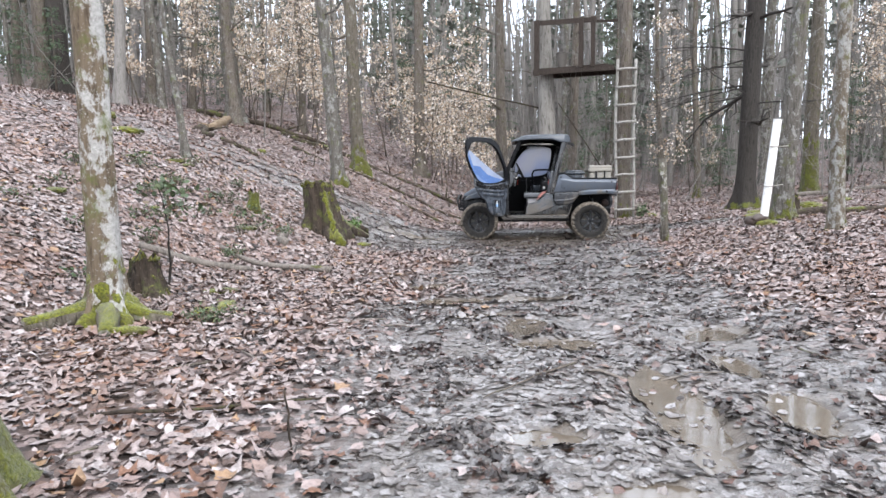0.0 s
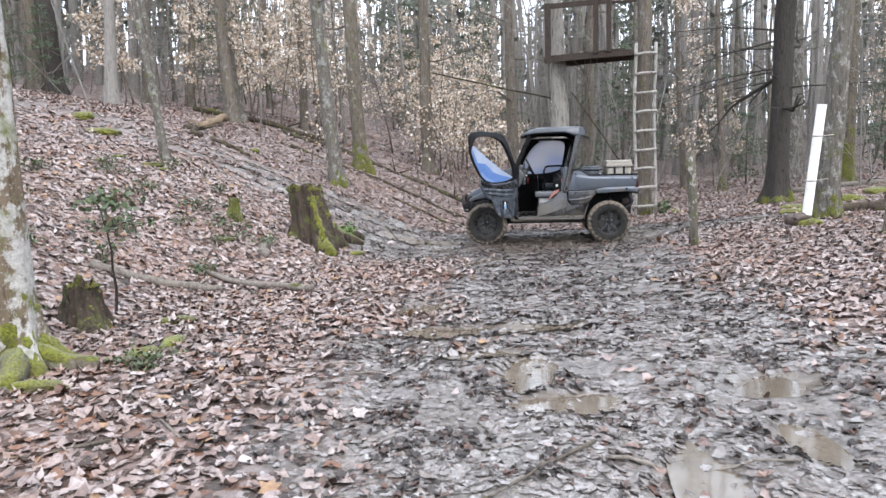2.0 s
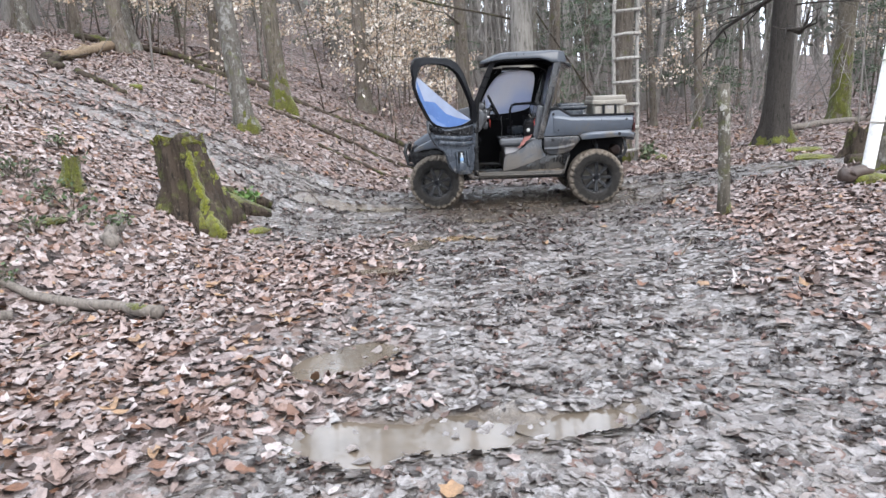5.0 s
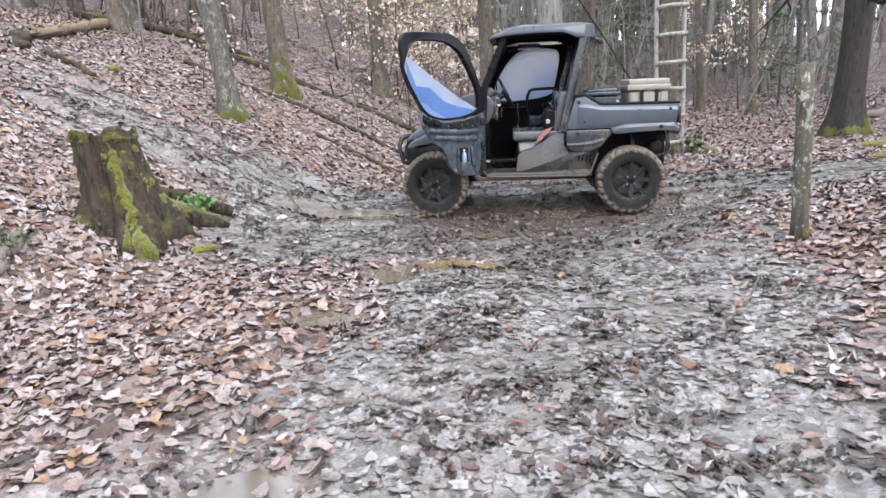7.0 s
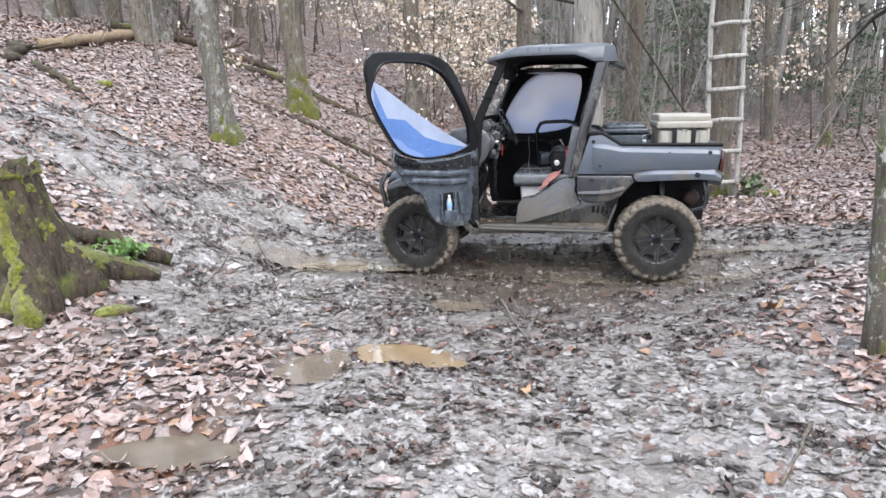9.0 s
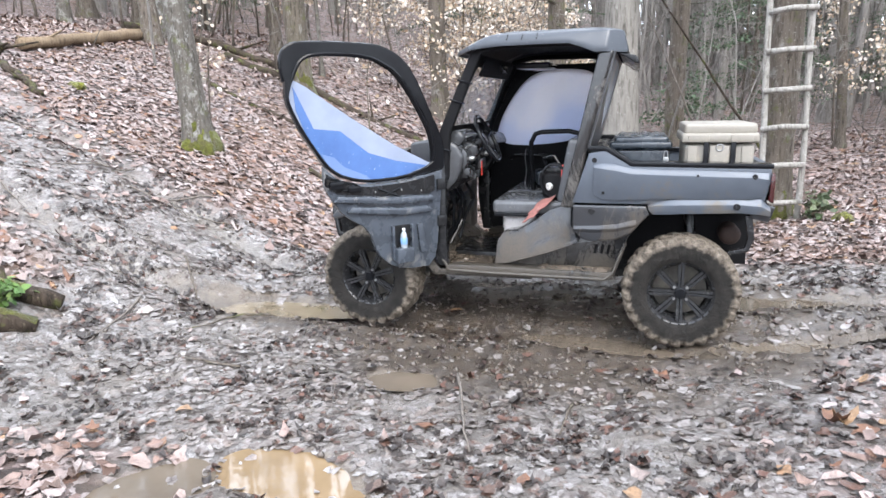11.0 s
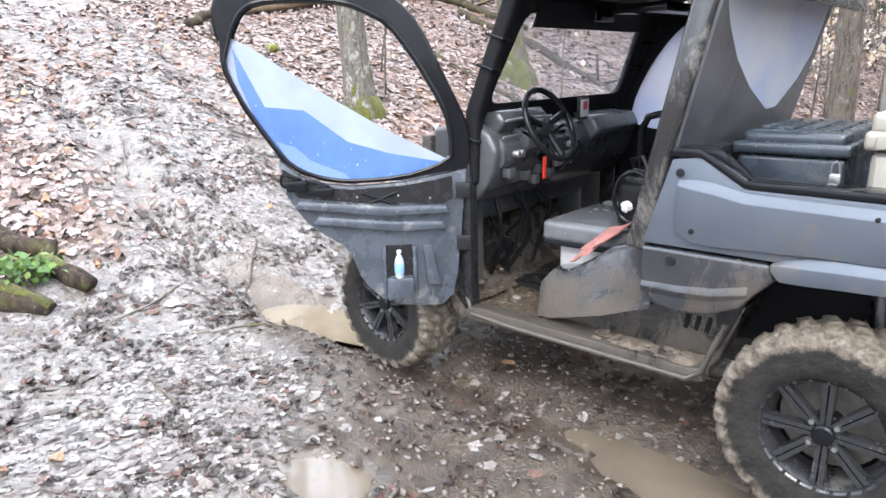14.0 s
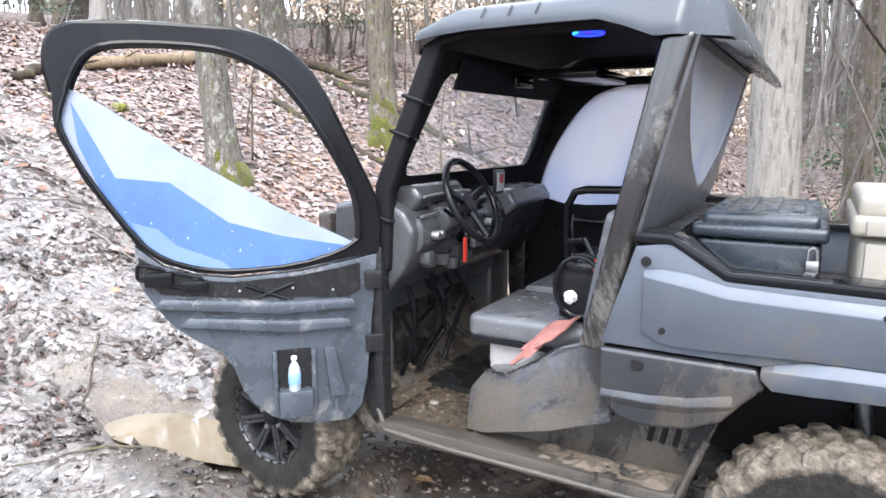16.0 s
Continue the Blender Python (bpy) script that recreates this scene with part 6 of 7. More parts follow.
for k in range(24):
    a = 2 * math.pi * k / 24
    b = bmesh.new()
    bmesh.ops.create_cone(b, segments=6, radius1=0.006, radius2=0.006, depth=0.012, cap_ends=True, matrix=Matrix.Rotation(a, 4, "Y") @ Matrix.Translation((0, 0.112, 0.19)) @ Matrix.Rotation(math.pi / 2, 4, "X"))
    merge(rim, b)
hub = lathe([(0.0, 0.108), (0.028, 0.106), (0.034, 0.1), (0.036, 0.06), (0.055, 0.05), (0.055, 0.0)], 24)
wheel = part("wheel", rim, M_RIM, U, "black eight-spoke alloy wheel")
wheel.location = (-1.01, 0.655, 0.338)
part("tyre", tyre, M_TYRE, wheel, "mud-caked knobbly tyre", 70)
part("barrel", lathe([(0.176, -0.105), (0.162, -0.08), (0.158, -0.02), (0.155, -0.02), (0.1, -0.03), (0.0, -0.03)], 48), M_BARREL, wheel, "pale dried mud inside the wheel")
part("hub_cap", hub, M_PLASTIC_SHINY, wheel)
for k in range(4):
    nut = bmesh.new()
    bmesh.ops.create_cone(nut, segments=6, radius1=0.009, radius2=0.008, depth=0.03, cap_ends=True, matrix=Matrix.Rotation(2 * math.pi * (k + 0.5) / 4, 4, "Y") @ Matrix.Translation((0, 0.085, 0.052)) @ Matrix.Rotation(math.pi / 2, 4, "X"))
    part("wheel_nut", nut, M_STEEL, wheel)
for x, y, turn, spin in ((1.01, 0.655, -3, 0.3), (-1.01, -0.655, 180, 0.5), (1.01, -0.655, 177, 0.2)):
    for o in (wheel, *wheel.children):
        c = o.copy()
        scene.collection.objects.link(c)
        if o is wheel:
            base_wheel = c
            c.location = (x, y, 0.338)
            c.rotation_euler = (0, spin, radians(turn))
        else:
            c.parent = base_wheel

# underside
part("chassis", box(-1.2, 1.2, -0.28, 0.28, 0.3, 0.44, 0.02), M_PLASTIC, U)
for x in (-1.01, 1.01):
    for sy in (-1, 1):
        part("suspension_arm", rod([(x - 0.15, sy * 0.25, 0.4), (x - 0.02, sy * 0.58, 0.3), (x + 0.15, sy * 0.25, 0.4)], 0.018), M_PLASTIC, U)
        part("drive_shaft", rod([(x, sy * 0.2, 0.42), (x, sy * 0.6, 0.335)], 0.018), M_PLASTIC, U)
        part("shock_absorber", rod([(x - 0.08, sy * 0.45, 0.4), (x - 0.05, sy * 0.36, 0.78)], 0.032, 12), M_PLASTIC, U)
part("muffler", lathe([(0.0, 0.5), (0.035, 0.5), (0.048, 0.495), (0.06, 0.482), (0.064, 0.465), (0.064, 0.05), (0.0, 0.03)], 28), M_RUST, U, "rusty round muffler").location = (-1.3, 0, 0.655)
part("hitch_bracket", prism([(-1.36, 0.8), (-1.4, 0.8), (-1.42, 0.66), (-1.39, 0.58), (-1.28, 0.55), (-1.28, 0.575), (-1.37, 0.6), (-1.385, 0.66)], 0.56, 0.61, 0.004), M_RIM, U, "bent muddy steel bracket")

# floor, sill and lower body
part("floor_pan", prism([(-0.1, 0.4), (0.52, 0.4), (0.72, 0.62), (0.8, 0.9), (0.84, 0.9), (0.78, 0.58), (0.56, 0.36), (-0.1, 0.36)], -0.68, 0.69, 0.006), M_FLOORPAN, U, "mud-covered cab floor")
part("firewall", box(0.74, 0.8, -0.66, 0.66, 0.55, 1.2, 0.01), M_FLOORPAN, U)
for y in (0.42, 0.3):
    bm = box(0.56, 0.585, y - 0.04, y + 0.04, 0.56, 0.66, 0.006)
    rod([(0.585, y, 0.62), (0.7, y, 0.8)], 0.01, 8, bm)
    part("pedal", bm, M_PLASTIC, U)
part("sill", prism([(0.47, 0.4), (0.47, 0.435), (0.4, 0.45), (-0.56, 0.44), (-0.6, 0.45), (-0.62, 0.4), (-0.55, 0.385), (0.42, 0.385)], 0.665, 0.745, 0.008), M_SILL, U, "mud-streaked side sill")
part("sill", prism([(0.47, 0.4), (0.47, 0.435), (0.4, 0.45), (-0.56, 0.44), (-0.6, 0.45), (-0.62, 0.4), (-0.55, 0.385), (0.42, 0.385)], -0.745, -0.6, 0.008), M_SILL, U)
part("sill_pipe", rod([(0.5, 0.7, 0.47), (0.44, 0.74, 0.41), (0.2, 0.75, 0.405), (-0.56, 0.75, 0.4), (-0.61, 0.745, 0.44), (-0.675, 0.74, 0.63)], 0.011, 10), M_SILL, U, "thin muddy nerf bar")
SIDE = [(0.165, 0.43), (0.14, 0.6), (0.1, 0.66), (0.0, 0.68), (-0.12, 0.755), (-0.2, 0.815), (-0.3, 0.85), (-0.345, 0.85), (-0.345, 0.72), (-0.37, 0.655), (-0.4, 0.628), (-0.19, 0.545), (0.06, 0.462)]
for s in (1, -1):
    part("seat_side_panel", prism(SIDE, s * 0.5, s * 0.66, 0.012, 3, taper=lambda x, z, s=s: (0, s * (float(np.interp(x, [-0.2, 0.0, 0.165], [0.735, 0.72, 0.625])) - 0.66 - 0.075 * (z > 0.64)), 0)), M_PAINT_LOW, U, "muddy moulded panel below the seat")
    part("louvre_panel", prism([(0.1, 0.5), (0.12, 0.43), (-0.62, 0.43), (-0.7, 0.66), (-0.3, 0.68)], s * 0.5, s * 0.605, 0.006), M_SILL, U)
    part("sill_ledge", box(-0.62, 0.12, min(s * 0.55, s * 0.7), max(s * 0.55, s * 0.7), 0.41, 0.442, 0.004), M_SILL, U)
    part("rear_skirt", prism([(-0.352, 0.862), (-0.79, 0.864), (-0.815, 0.812), (-0.76, 0.755), (-0.708, 0.69), (-0.62, 0.65), (-0.486, 0.632), (-0.415, 0.645), (-0.37, 0.69), (-0.352, 0.75)], s * 0.6, s * 0.735, 0.014, 3), M_PAINT_LOW, U, "muddy lower quarter panel")
for k in range(4):
    x = -0.48 - k * 0.04
    part("louvre", prism([(x, 0.535), (x - 0.018, 0.53), (x - 0.03, 0.59), (x - 0.012, 0.595)], 0.602, 0.609, 0.003), M_FABRIC, U)

# cargo bed
for s in (1, -1):
    part("bed_side", prism([(-0.35, 0.872), (-0.445, 1.18), (-0.545, 1.195), (-0.7, 1.1), (-1.465, 1.09), (-1.465, 1.02), (-1.44, 0.9), (-1.38, 0.893), (-0.9, 0.885), (-0.8, 0.872)], s * 0.64, s * 0.725, 0.008, 2), M_PAINT, U, "grey cargo bed side with scratches")
    part("bed_panel", loft([(-0.475, 0.93, 1.095, 1.115), (-0.53, 0.9, 1.085, 1.118), (-0.6, 0.895, 1.075, 1.112), (-0.7, 0.9, 1.055, 1.088), (-0.9, 0.91, 1.05, 1.082), (-1.36, 0.915, 1.04, 1.072), (-1.42, 0.935, 1.035, 1.068), (-1.45, 0.97, 1.03, 1.064)],
                           [(0.69, 0), (0.739, 0), (0.745, 1), (0.727, 2), (0.69, 2)], s), M_PAINT, U, "raised grey bed panel")
    part("bed_strip", loft([(-0.8, 0.845, 0.868, 0.872), (-0.83, 0.816, 0.872, 0.885), (-0.92, 0.818, 0.874, 0.908), (-0.98, 0.822, 0.876, 0.918), (-1.31, 0.836, 0.884, 0.922), (-1.42, 0.828, 0.876, 0.915), (-1.47, 0.82, 0.85, 0.87)],
                           [(0.64, 0), (0.75, 0), (0.753, 1), (0.728, 2), (0.64, 2)], s), M_PAINT, U, "grey wheel-arch strip")
    part("skirt_crease", loft([(-0.362, 0.69, 0.712, 0.738), (-0.5, 0.688, 0.712, 0.745), (-0.62, 0.7, 0.722, 0.76), (-0.735, 0.735, 0.75, 0.79)], [(0.7, 0), (0.735, 0), (0.742, 1), (0.732, 2), (0.7, 2)], s), M_PAINT_LOW, U)
    part("bed_rail", prism([(-0.43, 1.19), (-0.45, 1.222), (-0.54, 1.222), (-0.585, 1.2), (-0.7, 1.128), (-1.475, 1.118), (-1.475, 1.09), (-0.69, 1.1), (-0.545, 1.19)], s * 0.6, s * 0.73, 0.01, 2), M_PLASTIC_SHINY, U, "black bed top rail")
    part("tail_light", prism([(-1.458, 0.905), (-1.486, 0.89), (-1.486, 1.06), (-1.463, 1.065)], s * 0.6, s * 0.735, 0.008, 2), M_TAILLIGHT, U, "red tail light")
    part("tail_corner", prism([(-1.44, 0.895), (-1.5, 0.87), (-1.47, 0.78), (-1.38, 0.8), (-1.36, 0.84)], s * 0.6, s * 0.728, 0.01, 2), M_PAINT_LOW, U)
    part("wheel_arch", prism([(-0.62, 0.48), (-0.7, 0.68), (-0.8, 0.8), (-1.3, 0.83), (-1.42, 0.8), (-1.42, 0.85), (-0.6, 0.85)], s * 0.3, s * 0.64, 0.0), M_PLASTIC, U)
for s in (1, -1):
    part("inner_arch", box(-1.42, -0.58, min(s * 0.3, s * 0.34), max(s * 0.3, s * 0.34), 0.44, 0.88, 0.004), M_FABRIC, U)
part("bed_floor", box(-1.46, -0.5, -0.64, 0.64, 0.87, 0.91, 0.004), M_PLASTIC, U)
part("bed_bulkhead", box(-0.52, -0.46, -0.64, 0.64, 0.87, 1.2, 0.01), M_PLASTIC, U)
part("tailgate", box(-1.475, -1.43, -0.6, 0.6, 0.87, 1.11, 0.012), M_PAINT, U)
for x, z, r in ((-0.477, 1.136, 0.016), (-0.468, 0.823, 0.02), (-1.377, 1.045, 0.016), (-1.29, 0.872, 0.02), (-0.535, 0.94, 0.01), (-1.07, 1.05, 0.008)):
    y = 0.742 if z > 1 or r < 0.012 else (0.756 if x < -1 else 0.736)
    if x > -0.5 and z > 1:
        y = 0.726
    b = bmesh.new()
    bmesh.ops.create_cone(b, segments=16, radius1=r, radius2=r * 0.85, depth=0.008, cap_ends=True, matrix=Matrix.Translation((x, y + 0.002, z)) @ Matrix.Rotation(-math.pi / 2, 4, "X"))
    bmesh.ops.create_cone(b, segments=12, radius1=r * 0.45, radius2=r * 0.4, depth=0.006, cap_ends=True, matrix=Matrix.Translation((x, y + 0.008, z)) @ Matrix.Rotation(-math.pi / 2, 4, "X"))
    part("body_bolt", b, M_PLASTIC, U)

# nose
part("hood", prism([(0.48, 1.16), (0.62, 1.16), (0.9, 1.05), (1.15, 0.94), (1.3, 0.85), (1.33, 0.78), (0.6, 0.78)], -0.5, 0.5, 0.03, 3), M_PAINT, U, "grey sloping hood")
part("grille", prism([(1.32, 0.79), (1.37, 0.72), (1.35, 0.58), (1.26, 0.5), (0.8, 0.5), (0.8, 0.79)], -0.44, 0.44, 0.02, 2), M_PLASTIC, U, "black front grille")
for s in (1, -1):
    part("front_fender", prism([(0.585, 1.08), (0.64, 1.08), (0.85, 0.97), (1.1, 0.86), (1.26, 0.79), (1.3, 0.74), (1.26, 0.72), (1.18, 0.75), (1.01, 0.77), (0.8, 0.74), (0.68, 0.62), (0.63, 0.46), (0.585, 0.44)], s * 0.46, s * 0.7, 0.016, 3), M_PAINT, U, "grey front fender")
    part("headlight", prism([(1.26, 0.83), (1.33, 0.78), (1.34, 0.72), (1.22, 0.74)], s * 0.3, s * 0.5, 0.012, 2), M_PLASTIC_SHINY, U)
    part("front_pillar_base", prism([(0.46, 0.43), (0.53, 0.43), (0.57, 0.7), (0.57, 1.1), (0.47, 1.1), (0.47, 0.6)], s * 0.65, s * 0.71, 0.012, 2), M_PLASTIC, U)
part("bumper", rod([(1.2, 0.36, 0.5), (1.4, 0.36, 0.55), (1.44, 0.34, 0.72), (1.42, 0.3, 0.8), (1.42, -0.3, 0.8), (1.44, -0.34, 0.72), (1.4, -0.36, 0.55), (1.2, -0.36, 0.5)], 0.024, 12), M_PLASTIC, U, "black tube bumper")
part("winch", box(1.32, 1.42, -0.16, 0.16, 0.56, 0.68, 0.02), M_PLASTIC, U)

# cage, roof and soft cab
for s in (1, -1):
    part("front_pillar", prism([(0.455, 1.0), (0.44, 1.3), (0.225, 1.8), (0.295, 1.8), (0.51, 1.32), (0.52, 1.0)], s * 0.635, s * 0.69, 0.018, 3), M_FABRIC, U, "black fabric-wrapped front pillar")
    part("rear_pillar", prism([(-0.275, 0.84), (-0.29, 0.9), (-0.485, 1.78), (-0.575, 1.78), (-0.43, 1.2), (-0.36, 0.84)], s * 0.63, s * 0.715, 0.02, 3), M_FABRIC_MUDDY, U, "mud-splashed rear pillar sleeve")
    part("roof_rail", prism([(0.3, 1.765), (0.26, 1.815), (0.1, 1.85), (-0.4, 1.85), (-0.56, 1.8), (-0.56, 1.73), (-0.46, 1.765), (-0.38, 1.81), (0.1, 1.815), (0.22, 1.79)], s * 0.6, s * 0.69, 0.012, 2), M_FABRIC, U)
for s in (1, -1):
    for h in (1.2, 1.5, 1.62):
        x = float(np.interp(h, [1.0, 1.31, 1.8], [0.487, 0.476, 0.26]))
        part("strap", rod([(x + q * 0.037, s * (0.6625 + w * 0.031), h + q * 0.012) for q, w in ((-1, -1), (1, -1), (1.05, 1), (-1, 1), (-1, -1))], 0.007, 6), M_PLASTIC_SHINY, U, "black strap round the pillar")
ROOF = [((0.42, -0.655), 0.735, 1.768), ((0.415, -0.65), 0.737, 1.795), ((0.24, -0.625), 0.705, 1.893), ((0.13, -0.55), 0.61, 1.918)]
EAVE = (0.28, 0.2, 0.1, -0.1, -0.3, -0.375, -0.4, -0.45)
bm = bmesh.new()
rows = []
for (xf, xr), w, z in ROOF:
    c = 0.12 if z < 1.85 else 0.08
    along = [xf - c + (xr - xf + 2 * c) * (0.28 - e) / 0.8 for e in EAVE] + [xr + c]
    rows.append([bm.verts.new(p) for p in [(xf, -w + c * 1.6, z), (xf, w - c * 1.6, z)] + [(x, w, z) for x in along] + [(xr, w - c, z), (xr, -w + c, z)] + [(x, -w, z) for x in along[::-1]]])
for row in rows[:2]:
    for v in row:
        v.co.z += float(np.interp(v.co.x, [-0.46, -0.39, -0.3, 0.1, 0.24, 0.42], [0.0, 0.03, 0.058, 0.056, 0.045, 0.02]))
for a, c in zip(rows, rows[1:]):
    for k in range(len(a)):
        j = (k + 1) % len(a)
        bm.faces.new((a[k], a[j], c[j], c[k]))
bm.faces.new(rows[-1])
bmesh.ops.recalc_face_normals(bm, faces=bm.faces)
bmesh.ops.bevel(bm, geom=[e for e in bm.edges if len(e.link_faces) == 2 and e.calc_face_angle(0) > 0.25], offset=0.014, segments=2, affect="EDGES", profile=0.6)
bmesh.ops.solidify(bm, geom=bm.faces[:], thickness=0.012)
roof = part("roof", bm, M_ROOF, U, "grey hard plastic roof")
for k in range(3):
    x = 0.06 - k * 0.09
    part("roof_groove", rod([(x, 0.739, 1.857), (x - 0.004, 0.712, 1.89)], 0.0022, 6), M_PLASTIC, roof)
part("headliner", prism([(0.35, 1.8), (0.35, 1.808), (0.2, 1.87), (-0.56, 1.878), (-0.56, 1.868), (0.2, 1.86)], -0.6, 0.6, 0), M_FABRIC, U)
part("roof_lip", prism([(-0.6, 1.76), (-0.7, 1.745), (-0.72, 1.7), (-0.69, 1.7), (-0.64, 1.74)], -0.68, 0.68, 0.008, 2), M_PLASTIC, U, "black rear roof lip")


def slope_front(v):
    """Lays a sheet given as (across, out, up) into the plane of the windshield."""
    s = (v.z - 1.28) / 0.5
    return (0.47 - 0.21 * s + v.y, v.x, v.z)


WS_HOLE = clipped([(0.61, 1.345), (0.54, 1.722), (-0.54, 1.722), (-0.61, 1.345)], 0.07)
part("windshield_frame", plate([(0.68, 1.22), (0.64, 1.79), (-0.64, 1.79), (-0.68, 1.22)], [WS_HOLE], 0.0, 0.03, place=slope_front), M_FABRIC, U, "black windshield surround")
part("windshield", plate([(0.62, 1.335), (0.55, 1.73), (-0.55, 1.73), (-0.62, 1.335)], [], 0.012, 0.018, place=slope_front), M_WINDSHIELD, U, "dusty clear windshield").visible_shadow = False
part("sun_visor", plate([(0.5, 1.66), (0.5, 1.76), (-0.5, 1.76), (-0.5, 1.66)], [], -0.03, -0.02, place=slope_front), M_FABRIC, U)
REAR_HOLE = clipped([(0.645, 1.745), (0.645, 1.69), (0.555, 1.618), (0.375, 1.51), (0.123, 1.401), (-0.205, 1.296), (-0.361, 1.3), (-0.558, 1.42), (-0.645, 1.541), (-0.645, 1.745)], 0.02)
REAR = [(0.69, 1.77), (0.69, 1.2), (0.27, 1.17), (-0.3, 1.16), (-0.69, 1.19), (-0.69, 1.77)]
turn_rear = lambda v: (-0.44 - 0.25 * (v.z - 1.2) + v.y + 0.012 * math.sin(v.x * 9 + v.z * 5) * (v.z < 1.25), v.x, v.z)
part("rear_curtain", plate(REAR, [REAR_HOLE], 0, 0.012, place=turn_rear), M_CURTAIN, U, "dark grey fabric rear curtain slung between the pillars")
part("rear_window", plate(REAR_HOLE, [], 0.003, 0.008, place=turn_rear), M_VINYL_REAR, U, "hazy grey vinyl rear window")

# far door, shut
FD_HOLE = rounded([(0.42, 1.12), (0.4, 1.34), (0.2, 1.66), (0.02, 1.745), (-0.3, 1.74), (-0.4, 1.68), (-0.33, 1.3), (-0.27, 1.165)], 2)
far_door = part("door", plate([(0.5, 0.44), (0.53, 1.1), (0.44, 1.36), (0.28, 1.78), (-0.5, 1.78), (-0.33, 0.9), (-0.3, 0.8), (0.1, 0.62), (0.15, 0.44)], [FD_HOLE], -0.7, -0.735), M_FABRIC, U, "closed black far door")
part("window_pane", plate(FD_HOLE, [], -0.715, -0.72), M_VINYL_SIDE, far_door, "pale vinyl window with cloudy sky reflections painted in")
part("door_pull", rod([(0.3, -0.68, 1.02), (0.25, -0.65, 1.06), (0.0, -0.65, 1.06), (-0.05, -0.68, 1.02)], 0.014), M_PLASTIC, far_door)

# driver's door, swung wide open; x runs from the hinge to its free edge, y to its inner face
D_OUT = [(-0.04, 1.08), (-0.045, 1.18), (-0.03, 1.27), (0.06, 1.46), (0.166, 1.68), (0.25, 1.77), (0.34, 1.815), (0.43, 1.835), (0.714, 1.842), (0.9, 1.835), (0.955, 1.81), (0.98, 1.765), (0.985, 1.7), (0.97, 1.63),
         (0.976, 1.555), (0.968, 1.498), (0.902, 1.35), (0.765, 1.137), (0.686, 1.074), (0.583, 1.038), (0.47, 1.023), (0.25, 1.033), (0.09, 1.06)]
D_HOLE = [(0.03, 1.13), (0.028, 1.22), (0.05, 1.32), (0.105, 1.425), (0.192, 1.57), (0.285, 1.69), (0.37, 1.735), (0.43, 1.762), (0.52, 1.78), (0.7, 1.785), (0.82, 1.775), (0.875, 1.745), (0.91, 1.69), (0.93, 1.64),
          (0.962, 1.555), (0.955, 1.5), (0.89, 1.355), (0.755, 1.145), (0.68, 1.085), (0.58, 1.05), (0.47, 1.035), (0.25, 1.045), (0.1, 1.085)]
PANEL = [(0.08, 0.445), (0.03, 0.5), (0.01, 0.6), (-0.01, 0.8), (-0.025, 0.95), (-0.035, 1.075), (0.09, 1.05), (0.25, 1.022), (0.47, 1.012), (0.585, 1.027), (0.69, 1.063), (0.775, 1.14), (0.775, 1.06), (0.766, 1.0), (0.72, 0.92), (0.672, 0.852),
         (0.6, 0.795), (0.524, 0.749), (0.485, 0.69), (0.455, 0.6), (0.419, 0.544), (0.36, 0.49), (0.295, 0.46), (0.2, 0.445)]
door = part("door", prism(PANEL, -0.04, 0.0, 0.008, 2), M_DOOR, U, "open driver's door with scuffed inner panel")
door.location, door.rotation_euler = (0.51, 0.735, 0), (0, 0, radians(46.0))
frame_part = part("window_frame", plate(D_OUT, [D_HOLE], -0.035, 0.004), M_PLASTIC_SHINY, door, "black rounded window frame")
for loop, r, run_ in ((D_OUT, 0.015, 14), (D_HOLE, 0.012, 14), (D_HOLE, 0.0075, 0)):
    loop = rounded(loop[:run_] if run_ else loop[13:] + loop[:1], 1, False)
    for y in ((-0.016,) if r > 0.014 else (0.002, -0.03)):
        part("seal", rod([(x, y, z) for x, z in loop], r, 8), M_PLASTIC_SHINY, frame_part)
PANE = [(0.93, 1.642), (0.963, 1.552), (0.955, 1.5), (0.89, 1.353), (0.755, 1.143), (0.68, 1.083), (0.58, 1.048), (0.47, 1.033), (0.25, 1.043), (0.1, 1.083), (0.045, 1.115), (0.3, 1.245), (0.6, 1.43), (0.85, 1.6)]
pane = part("window_pane", plate(PANE, [], -0.018, -0.012), M_PALE, door, "half-lowered pane with pale blue film")
part("film", plate([(0.925, 1.6), (0.815, 1.361), (0.654, 1.343), (0.477, 1.205), (0.3, 1.15), (0.075, 1.106), (0.25, 1.05), (0.47, 1.04), (0.58, 1.055), (0.68, 1.09), (0.75, 1.15), (0.86, 1.32), (0.915, 1.47)], [], -0.0115, -0.009), M_BLUE, pane, "blue angular film")
part("film", plate([(0.78, 1.215), (0.7, 1.19), (0.64, 1.13), (0.5, 1.07), (0.47, 1.042), (0.58, 1.055), (0.68, 1.09), (0.745, 1.145)], [], -0.0085, -0.0065), M_BLUE_MID, pane, "paler blue film")
part("door_recess", prism([(0.03, 0.945), (0.1, 0.91), (0.2, 0.93), (0.45, 0.94), (0.7, 0.97), (0.762, 1.03), (0.765, 1.1), (0.69, 1.05), (0.585, 1.012), (0.47, 0.998), (0.25, 1.008), (0.1, 1.03), (0.03, 1.045)], 0.001, 0.006, 0), M_PLASTIC, door, "black latch recess")
for a in ((0.27, 0.92, 0.43, 0.985), (0.27, 0.985, 0.43, 0.925)):
    part("brace", rod([(a[0], 0.008, a[1]), (a[2], 0.008, a[3])], 0.008, 6), M_PLASTIC_SHINY, door)
